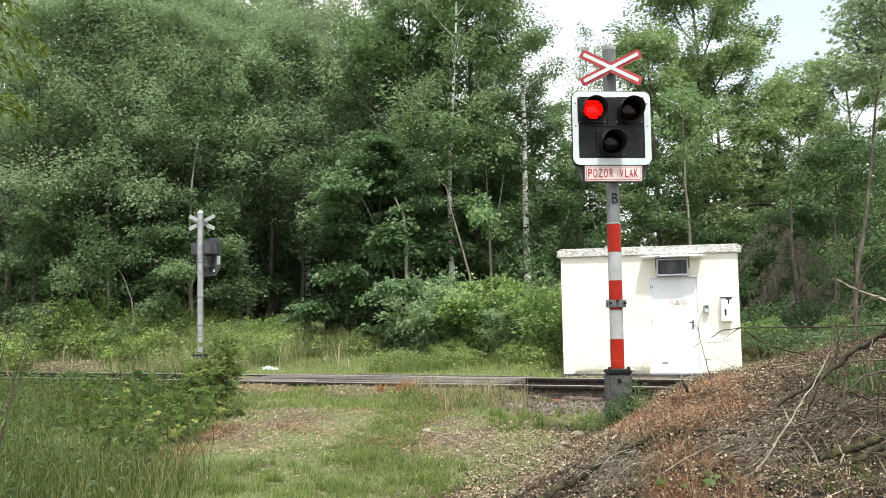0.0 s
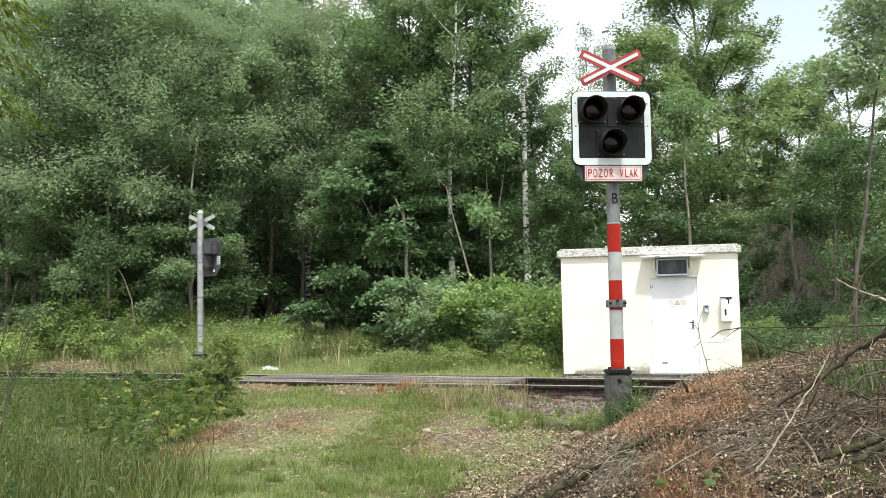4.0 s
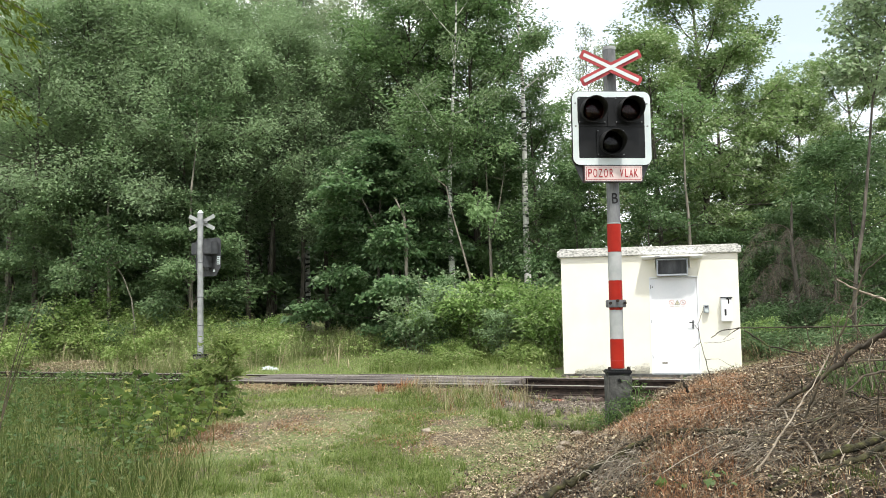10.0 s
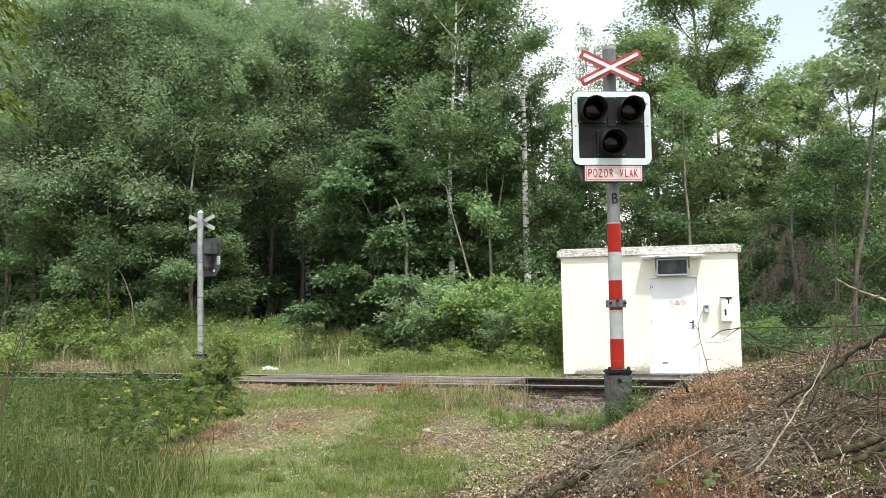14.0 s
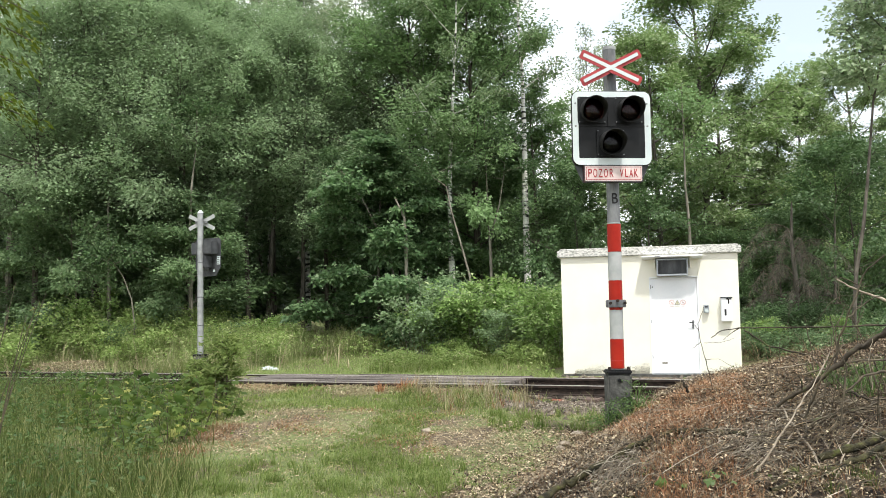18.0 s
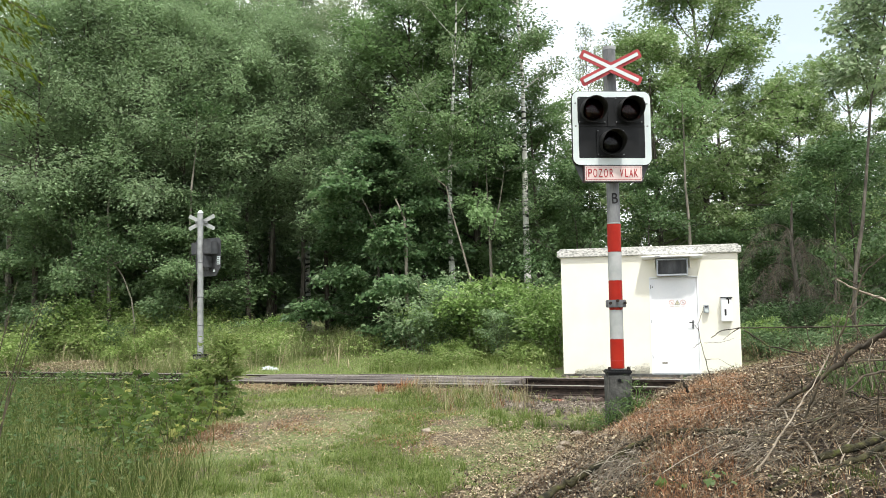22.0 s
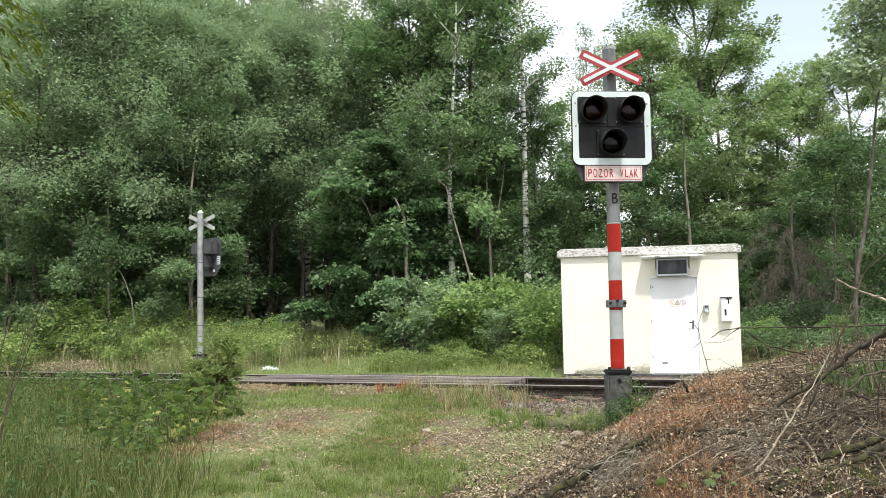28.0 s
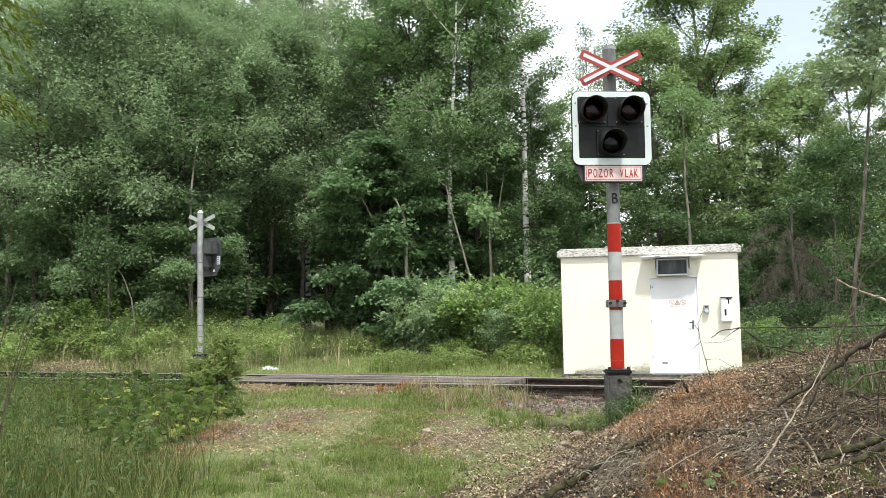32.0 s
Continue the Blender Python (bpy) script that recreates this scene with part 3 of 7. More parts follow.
def lamp_unit(board, cx, cz, lens_mat, lit):
    """A round lamp in a square bezel: hood, lens, and for a red lamp its lit disc behind slats added to make it blink.
    """
    r = 0.113
    bezel = part("lamp", plate(rounded(0.30, 0.28, 0.02, cx, cz), 0.012, Matrix.Translation((0, -0.014, 0))), BLACK, board, "black signal lamp under a round hood")
    for dx in (-0.135, 0.135):
        for dz in (-0.125, 0.125):
            part("screw", rod(0.007, 0.007, 0.006, (cx + dx, -0.013, cz + dz), pose(0, 0, 0, 90, 0, 0), 8), STEEL_DULL, bezel)
    # hood: a slanted tube, long above and cut back below
    n = 36
    bm = bmesh.new()
    rings = []
    for rad, front in ((r + 0.012, False), (r + 0.016, True), (r + 0.011, True), (r + 0.006, False)):
        ring = []
        for i in range(n):
            a = 2 * math.pi * i / n
            up = (1 + math.sin(a)) / 2
            y = -0.015 - (0.075 + 0.125 * smooth(0.12, 0.75, up)) if front else -0.012
            ring.append(bm.verts.new((cx + rad * math.cos(a), y, cz + rad * math.sin(a) - (0.018 if front else 0))))
        rings.append(ring)
    for k in range(3):
        for i in range(n):
            j = (i + 1) % n
            bm.faces.new((rings[k][i], rings[k][j], rings[k + 1][j], rings[k + 1][i])).smooth = True
    bmesh.ops.recalc_face_normals(bm, faces=bm.faces)
    part("hood", bm, BLACK_MATT, bezel, "matt black round hood")
    # lens: a thick glass dome
    bm = bmesh.new()
    rows = [(0.0, -0.075), (0.4, -0.072), (0.75, -0.064), (1.0, -0.052), (1.0, -0.046), (0.7, -0.055), (0.35, -0.061), (0.0, -0.063)]
    ringsl = []
    for q, y in rows:
        if q == 0.0:
            ringsl.append([bm.verts.new((cx, y, cz))])
        else:
            ringsl.append([bm.verts.new((cx + r * q * math.cos(2 * math.pi * i / n), y, cz + r * q * math.sin(2 * math.pi * i / n))) for i in range(n)])
    for a, b in zip(ringsl, ringsl[1:]):
        for i in range(n):
            j = (i + 1) % n
            if len(a) == 1:
                bm.faces.new((a[0], b[i], b[j])).smooth = True
            elif len(b) == 1:
                bm.faces.new((a[i], a[j], b[0])).smooth = True
            else:
                bm.faces.new((a[i], a[j], b[j], b[i])).smooth = True
    bmesh.ops.recalc_face_normals(bm, faces=bm.faces)
    part("lens", bm, lens_mat, bezel)
    slats = []
    if lit:
        part("lit_disc", rod(r - 0.013, r - 0.013, 0.004, (cx, -0.0155, cz), pose(0, 0, 0, 90, 0, 0), 32), GLOW_RED, bezel, "glowing red lamp disc")
        # ring added to stop the disc's glow leaking past the slats
        ring = lambda q: [(cx + q * math.cos(2 * math.pi * i / 32), cz + q * math.sin(2 * math.pi * i / 32)) for i in range(32)]
        part("glow_mask_ring", plate(ring(r + 0.004), 0.004, Matrix.Translation((0, -0.0235, 0)), hole=ring(r - 0.011)), BLACK_MATT, bezel)
        # slats no such lamp has, added to cover the always glowing disc
        k = 7
        step = 2 * r / k
        for i in range(k):
            z = cz - r + step * (i + 0.5)
            half = r + 0.001 if abs(z - cz) < 0.06 else 0.088
            s = part("added_blink_slat", box(2 * half, 0.0016, step * 1.22, (0, 0, 0), 0), BLACK_MATT, bezel)
            s.matrix_basis = pose(cx, -0.030 - 0.002 * (i % 2), z)
            slats.append(s)
    else:
        part("lamp_back", rod(r - 0.004, r - 0.004, 0.004, (cx, -0.017, cz), pose(0, 0, 0, 90, 0, 0), 32), BLACK_MATT, bezel)
    return slats


def collar(name, r, z, h, root, material, label=""):
    return part(name, rod(r, r, h, (0, 0, z), sides=28, bevel=0.003), material, root, label)


def make_near_signal():
    zb = 0.10
    root = thing("crossing_signal", pose(1.80, 9.57, 0, 0, 0.3, 0), "level crossing signal on a red and white banded mast", "railway signal")
    part("concrete_base", box(0.25, 0.25, 0.54, (0, 0, 0.26), 0.02), CONCRETE, root, "dark weathered concrete foundation block")
    fl = part("flange", box(0.265, 0.24, 0.05, (0, 0, 0.55), 0.02), BLACK, root, "black bolted foot flange")
    for dx in (-0.098, 0.098):
        part("flange_bolt", rod(0.02, 0.017, 0.035, (dx, -0.08, 0.57), sides=6), RAIL_SIDE, fl)
    part("base_bolt", rod(0.022, 0.02, 0.02, (-0.01, -0.13, 0.47), pose(0, 0, 0, 90, 0, 0), 6), BLACK, root)
    part("mast", rod(0.068, 0.066, 3.42, (0, 0, 0.57), sides=32), STEEL_DULL, root, "weathered galvanised tube mast")
    cap = collar("mast_cap", 0.070, 3.97, 0.035, root, STEEL, "pale metal mast cap")
    z = 0.585
    for i, h in enumerate((0.304, 0.307, 0.307, 0.301, 0.295)):
        red = i % 2 == 0
        collar("red_band" if red else "white_band", 0.0712 if red else 0.0706, z, h, root, RED if red else WHITE_BAND, "red reflective band" if red else "greyish white reflective band")
        z += h
    collar("band_seam", 0.0725, 0.66, 0.012, root, RED_DULL)
    collar("band_seam", 0.0722, 2.10, 0.012, root, WHITE_BAND)
    cl = part("clamp", join(box(0.185, 0.05, 0.08, (0, -0.062, 1.26), 0.006), box(0.185, 0.04, 0.08, (0, 0.07, 1.26), 0.006)), STEEL_DULL, root, "galvanised two-part mast clamp")
    for dx in (-0.075, 0.0, 0.075):
        part("clamp_bolt", rod(0.016, 0.016, 0.05, (dx, -0.07, 1.265 if dx else 1.29), pose(0, 0, 0, 90, 0, 0), 6), RAIL_SIDE, cl)
    lettering("mast_letter", "B", 0.115, 0.8, INK, root, pose(0.002, -0.0735, 2.36), 0.002)
    # the board faces a little away from the lane
    yaw = Matrix.Rotation(radians(5.0), 4, "Z")
    head = Matrix.Translation((-0.025, -0.17, 3.093)) @ yaw
    w, h = 0.835, 0.775
    out = rounded(w, h, 0.075)
    board = part("backboard", plate(rounded(w + 0.012, h + 0.012, 0.08), 0.03, head @ Matrix.Translation((0, 0.004, 0))), BLACK, root, "black signal background board with rounded corners")
    board2 = part("lamp_panel", plate(rounded(0.705, 0.645, 0.012, -0.002, 0.005), 0.004), BLACK, root, "black lamp panel", at=head)
    part("white_border", plate(out, 0.006, head @ Matrix.Translation((0, -0.003, 0)), hole=rounded(0.705, 0.645, 0.012, -0.002, 0.005)), WHITE, board, "white reflective border")
    for bx, bz in ((-0.385, 0.26), (-0.385, 0.02), (0.38, 0.26), (0.38, 0.02)):
        part("rivet", rod(0.009, 0.009, 0.006, (bx, -0.003, bz), pose(0, 0, 0, 90, 0, 0), 8), STEEL_DULL, board2)
    part("centre_rib", box(0.09, 0.012, 0.30, (0.0, -0.006, 0.165), 0.004), BLACK, board2)
    part("seam", box(0.70, 0.006, 0.008, (0, -0.003, 0.02), 0.002), BLACK_MATT, board2)
    slats = [lamp_unit(board2, -0.212, 0.188, LENS_RED, True), lamp_unit(board2, 0.182, 0.188, LENS_RED, True)]
    lamp_unit(board2, -0.018, -0.155, LENS_CLEAR, False)
    tr = [(-0.43, -0.30), (-0.345, -0.50), (-0.31, -0.57), (0.31, -0.57), (0.345, -0.50), (0.43, -0.30)]
    part("lower_plate", plate(tr, 0.02, head @ Matrix.Translation((0, 0.04, 0))), GREY_DARK, root, "grey lower bracket plate")
    part("board_bracket", box(0.10, 0.12, 0.50, (0, 0.10, 0), 0.01), GREY_DARK, root, at=head)
    sg = head @ Matrix.Translation((0.005, -0.004, -0.478))
    sign = part("sign_plate", plate(rounded(0.625, 0.175, 0.008), 0.012, sg), RED_DULL, root, "faded white plate with red warning words and a red rim")
    part("sign_rim", plate(rounded(0.625, 0.175, 0.008), 0.003, sg @ Matrix.Translation((0, -0.006, 0)), hole=rounded(0.607, 0.157, 0.006)), GREY_DARK, sign)
    part("sign_face", plate(rounded(0.607, 0.157, 0.006), 0.003, sg @ Matrix.Translation((0, -0.003, 0))), SIGN_PINK, sign)
    part("sign_line", plate(rounded(0.587, 0.137, 0.006), 0.002, sg @ Matrix.Translation((0, -0.0045, 0)), hole=rounded(0.577, 0.127, 0.005)), RED_DULL, sign)
    for word, first, pitch in (("POZOR", -0.2535, 0.0568), ("VLAK", 0.0845, 0.0505)):
        for k, sign_letter in enumerate(word):
            lettering("letter", sign_letter, 0.092, 0.6, RED_DULL, sign, sg @ Matrix.Translation((first + k * pitch, -0.006, -0.002)), 0.001, 1.0, 0.034 if sign_letter == "L" else 0.041)
    cross = part("cross_bracket", box(0.15, 0.10, 0.05, (-0.01, -0.075, 3.755), 0.008), STEEL_DULL, root)
    cross_arms(root, -0.012, 3.745, -0.145, True, WHITE, RED_DULL, "red bordered white warning cross arm")
    return slats


SLATS = make_near_signal()


def make_far_signal():
    root = thing("crossing_signal", pose(-5.81, 21.7, 0.0), "galvanised signal mast with warning cross seen from behind", "railway signal")
    part("concrete_base", box(0.30, 0.30, 0.62, (0, 0, -0.02), 0.02), CONCRETE, root)
    part("flange", box(0.34, 0.30, 0.05, (0, 0, 0.29), 0.015), BLACK, root)
    part("mast", rod(0.072, 0.068, 3.45, (0, 0, 0.25), sides=24), STEEL, root, "pale galvanised tube mast")
    part("mast_cap", rod(0.078, 0.03, 0.06, (0, 0, 3.69), sides=24), WHITE, root)
    for z in (0.98, 1.65, 2.48):
        collar("mast_collar", 0.079, z, 0.03, root, STEEL_DULL)
    face = Matrix.Rotation(radians(180 - 32), 4, "Z")
    turn = face
    arms = Matrix.Rotation(radians(176), 4, "Z") @ Matrix.Translation((0, -0.11, 3.47))
    for sgn in (-1, 1):
        t = arms @ Matrix.Rotation(-sgn * radians(27), 4, "Y")
        a = part("cross_arm", plate(rounded(0.70, 0.090, 0.018), 0.012, t), WHITE_BAND, root, "greyish white back of a warning cross arm")
    part("cross_bracket", box(0.30, 0.04, 0.05, (0, 0, 0), 0.005), STEEL_DULL, root, at=Matrix.Rotation(radians(176), 4, "Z") @ Matrix.Translation((0, -0.08, 3.47)))
    hd = turn @ Matrix.Translation((0, -0.26, 2.64))
    octo = [(-0.36, 0.45), (0.36, 0.45), (0.42, 0.38), (0.42, -0.26), (0.27, -0.47), (-0.27, -0.47), (-0.42, -0.26), (-0.42, 0.38)]
    board = part("backboard", plate(octo, 0.02, hd), GREY_DARK, root, "dark grey back of the signal board")
    for cx, cz in ((-0.20, 0.20), (0.20, 0.20), (0.0, -0.13)):
        lb = part("lamp_housing", box(0.30, 0.22, 0.30, (cx, 0.13, cz), 0.02), GREY_DARK, board, "boxy dark grey lamp housing")
        lb.matrix_basis = hd
    part("board_arm", box(0.08, 0.30, 0.06, (0, 0.15, -0.30), 0.01), STEEL_DULL, root, at=hd)
    label = part("label_plate", box(0.012, 0.006, 0.20, (0, 0, 0), 0.002), WHITE, board, "small white plate with unreadable lines", at=hd)
    label.data.transform(Matrix.Translation((-0.36, 0.025, -0.10)) @ Matrix.Diagonal((9, 1, 1, 1)))
    for k in range(4):
        part("text_bar", box(0.07, 0.004, 0.012, (-0.36, 0.031, -0.03 - k * 0.045), 0), INK, board, at=hd)
    part("triangle_mark", plate([(-0.045, -0.04), (0.045, -0.04), (0.0, 0.045)], 0.003, hd @ pose(-0.21, 0.028, -0.33, 0, 0, 180)), WHITE, board, "small white triangle mark")
    return root


make_far_signal()


# ---- the relay hut ----
def make_hut():
    W, D, Z0, ZR = 3.29, 2.3, -0.05, 2.21
    root = thing("relay_hut", pose(2.287, 17.66, 0, 0, 0, -12.8), "small cream rendered relay hut with a white metal door", "hut")
    part("plinth", box(W + 0.10, D + 0.1, 0.36, (W / 2, D / 2, Z0 - 0.16), 0.02), CONCRETE, root, "dark concrete plinth")
    fw = 0.12
    d0, d1, dt = 1.665, 2.555, 1.785
    front = join(box(d0, fw, ZR - Z0, (d0 / 2, fw / 2, (ZR + Z0) / 2), 0.004), box(W - d1, fw, ZR - Z0, ((W + d1) / 2, fw / 2, (ZR + Z0) / 2), 0.004), box(d1 - d0, fw, ZR - dt, ((d0 + d1) / 2, fw / 2 + 0.003, (ZR + dt) / 2), 0.002))
    part("front_wall", front, RENDERED, root)
    part("side_wall", box(fw, D - fw * 2, ZR - Z0, (fw / 2, D / 2, (ZR + Z0) / 2), 0.004), RENDERED, root)
    part("side_wall", box(fw, D - fw * 2, ZR - Z0, (W - fw / 2, D / 2, (ZR + Z0) / 2), 0.004), RENDERED, root)
    part("back_wall", box(W, fw, ZR - Z0, (W / 2, D - fw / 2, (ZR + Z0) / 2), 0.004), RENDERED, root)
    roof = part("roof_slab", box(W + 0.13, D + 0.13, 0.13, (W / 2, D / 2, ZR + 0.067), 0.012), ROOF_TRIM, root, "weathered white roof edge with grey lichen")
    part("roof_flashing", box(W + 0.04, D + 0.04, 0.035, (W / 2, D / 2, ZR + 0.150), 0.03), ROOF_TRIM, roof)
    door = part("door", box(d1 - d0 - 0.03, 0.05, dt - Z0 - 0.045, ((d0 + d1) / 2, 0.035, (dt + Z0) / 2 + 0.005), 0.004), DOOR_WHITE, root, "plain white metal door")
    for u in (d0, d1):
        part("door_frame", box(0.022, 0.09, dt - Z0, (u + (0.0075 if u == d0 else -0.0075), 0.03, (dt + Z0) / 2), 0.003), DOOR_WHITE, root)
    part("door_frame", box(d1 - d0 - 0.03, 0.09, 0.02, ((d0 + d1) / 2, 0.03, dt - 0.008), 0.003), DOOR_WHITE, root)
    part("threshold", box(d1 - d0, 0.10, 0.02, ((d0 + d1) / 2, 0.0, Z0 + 0.012), 0.003), ALU, root)
    hx = d1 - 0.11
    part("handle_plate", box(0.035, 0.012, 0.16, (hx, 0.005, 0.88), 0.004), STEEL_DULL, door)
    part("handle", join(box(0.015, 0.05, 0.015, (hx, -0.02, 0.92), 0.003), box(0.085, 0.014, 0.018, (hx - 0.035, -0.045, 0.92), 0.004)), GREY_DARK, door, "dark lever handle")
    for k in range(3):
        part("hinge", rod(0.009, 0.009, 0.07, (d0 + 0.02, 0.0, 0.25 + k * 0.66), sides=8), STEEL_DULL, door)
    part("door_plate", box(0.095, 0.004, 0.032, (d0 + 0.24, 0.008, 0.165), 0.001), FADED_INK, door, "small grey maker plate")
    part("door_sticker", box(0.012, 0.004, 0.03, (d0 + 0.055, 0.008, 1.60), 0.001), GREY_DARK, door)
    # three small warning pictograms over bars
    for k, u in enumerate((2.065, 2.17, 2.275)):
        if k == 1:
            tri = [(-0.052, -0.042), (0.052, -0.042), (0.0, 0.05)]
            p = part("warning_sign", plate(tri, 0.003, Matrix.Translation((u, 0.006, 1.30))), FADED_INK, door, "small sun-bleached yellow warning triangle")
            part("sign_field", plate([(x * 0.72, z * 0.72 - 0.004) for x, z in tri], 0.002, Matrix.Translation((u, 0.0045, 1.30))), FADED_YELLOW, p)
            part("sign_bar", box(0.006, 0.003, 0.03, (u, 0.0035, 1.295), 0), FADED_INK, p)
        else:
            ring = lambda q: [(q * math.cos(2 * math.pi * i / 24), q * math.sin(2 * math.pi * i / 24)) for i in range(24)]
            p = part("warning_sign", plate(ring(0.05), 0.003, Matrix.Translation((u, 0.006, 1.30)), hole=ring(0.042)), FADED_RED, door, "small round sun-bleached red prohibition sign")
            part("sign_bar", box(0.08, 0.003, 0.008, (u, 0.005, 1.30), 0, pose(0, 0, 0, 0, 45, 0)), FADED_RED, p)
            part("sign_bar", box(0.022, 0.003, 0.022, (u, 0.0065, 1.295), 0.004), FADED_INK if k else FADED_RED, p)
        part("text_bar", box(0.08, 0.003, 0.010, (u, 0.0075, 1.23), 0), SIGN_PINK if k != 1 else FADED_YELLOW, door)
    # vent box above the door, under a little canopy
    vx, vz = 2.095, 1.975
    vent = part("vent_box", join(box(0.026, 0.24, 0.30, (vx - 0.275, -0.075, vz - 0.012), 0.004), box(0.026, 0.24, 0.30, (vx + 0.275, -0.075, vz - 0.01), 0.004), box(0.576, 0.24, 0.026, (vx, -0.075, vz + 0.135), 0.004), box(0.576, 0.24, 0.032, (vx, -0.075, vz - 0.157), 0.004)), ALU, root, "grey metal vent box above the door")
    part("vent_back", box(0.52, 0.01, 0.26, (vx, -0.125, vz - 0.01), 0), STEEL_DULL, vent)
    for k in range(14):
        part("vent_slat", box(0.52, 0.012, 0.004, (vx, -0.150, vz - 0.135 + k * 0.019), 0, pose(0, 0, 0, 38, 0, 0)), STEEL_DULL, vent)
    for k in range(11):
        part("vent_bar", box(0.004, 0.004, 0.26, (vx - 0.25 + k * 0.05, -0.158, vz - 0.01), 0), STEEL_DULL, vent)
    part("canopy", box(1.10, 0.34, 0.028, (2.09, -0.16, 2.150), 0.006, pose(0, 0, 0, -5, 0, 0)), DOOR_WHITE, root, "thin white canopy sheet above the door")
    part("rust_spot", box(0.10, 0.004, 0.010, (1.83, -0.332, 2.166), 0.001), RAIL_SIDE, root)
    for dx in (-0.33, 0.33):
        part("canopy_bracket", box(0.02, 0.16, 0.20, (vx + dx, -0.07, 2.05), 0.004), RENDERED, root)
    sb = part("socket_box", box(0.10, 0.08, 0.15, (2.69, -0.04, 1.17), 0.012), ALU, root, "small grey socket box")
    part("socket_lid", box(0.07, 0.02, 0.06, (2.69, -0.085, 1.13), 0.006), WHITE, sb)
    part("socket_window", box(0.05, 0.006, 0.035, (2.69, -0.083, 1.21), 0.003), GREY_DARK, sb)
    tb = part("telephone_box", box(0.20, 0.13, 0.44, (3.05, -0.065, 1.15), 0.012), DOOR_WHITE, root, "white wall box marked with a black letter")
    part("box_lid", box(0.215, 0.15, 0.018, (3.05, -0.072, 1.375), 0.004), GREY_DARK, tb)
    part("box_window", box(0.035, 0.006, 0.12, (3.025, -0.132, 1.10), 0.012), INK, tb)
    lettering("box_letter", "T", 0.10, 1.0, INK, tb, pose(3.085, -0.1325, 1.30), 0.005)
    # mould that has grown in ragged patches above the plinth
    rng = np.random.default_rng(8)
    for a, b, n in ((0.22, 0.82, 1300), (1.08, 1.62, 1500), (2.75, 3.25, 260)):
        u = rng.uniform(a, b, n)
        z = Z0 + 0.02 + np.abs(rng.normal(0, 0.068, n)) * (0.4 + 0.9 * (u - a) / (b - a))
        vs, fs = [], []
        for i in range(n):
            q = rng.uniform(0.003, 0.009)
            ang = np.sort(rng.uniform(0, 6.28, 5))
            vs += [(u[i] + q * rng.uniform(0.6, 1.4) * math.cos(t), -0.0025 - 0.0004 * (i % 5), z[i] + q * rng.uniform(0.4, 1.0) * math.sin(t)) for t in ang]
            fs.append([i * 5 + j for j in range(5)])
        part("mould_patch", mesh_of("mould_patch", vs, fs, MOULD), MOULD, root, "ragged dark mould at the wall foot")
    return root


make_hut()


# ---- trees and bushes ----
def bent(p0, direction, length, rng, n=5, rise=0.0, wob=0.06):
    """A bent line of points for a limb."""
    d = np.array(direction, dtype=float)
    d /= np.linalg.norm(d)
    pts = [np.array(p0, dtype=float)]
    for i in range(n):
        d = d + rng.normal(0, wob, 3) + np.array([0, 0, rise / n])
        d /= np.linalg.norm(d)
        pts.append(pts[-1] + d * length / n)
    return np.array(pts)


def spray(centres, outward, count, radius, flat, leaf, rng, droop=0.35, simple=False, loose=0.62, face=0.3):
    """Leaves round clump centres: shallow domes whose leaves point outwards and hang a little."""
    n = len(centres) * count
    c = np.repeat(centres, count, axis=0)
    o = np.repeat(outward, count, axis=0)
    rad = np.repeat(rng.uniform(0.55, 1.25, len(centres)) * radius, count)
    a, q = rng.uniform(0, 2 * np.pi, n), np.sqrt(rng.uniform(0, 1, n))
    off = np.stack([np.cos(a) * q, np.sin(a) * q, rng.normal(0, 0.6, n) * flat - 0.25 * q * q], axis=1) * rad[:, None]
    base = c + off
    along = np.stack([np.cos(a), np.sin(a), np.zeros(n)], axis=1) * 0.7 + o * 0.6 + rng.normal(0, 0.35, (n, 3))
    along[:, 2] -= droop
    up = np.array([0, -0.25, 0.9]) + rng.normal(0, loose, (n, 3)) + o * face
    L = rng.uniform(0.65, 1.25, n) * leaf[0]
    return leaf_arrays(base, along, up, L, L * leaf[1], simple=simple)


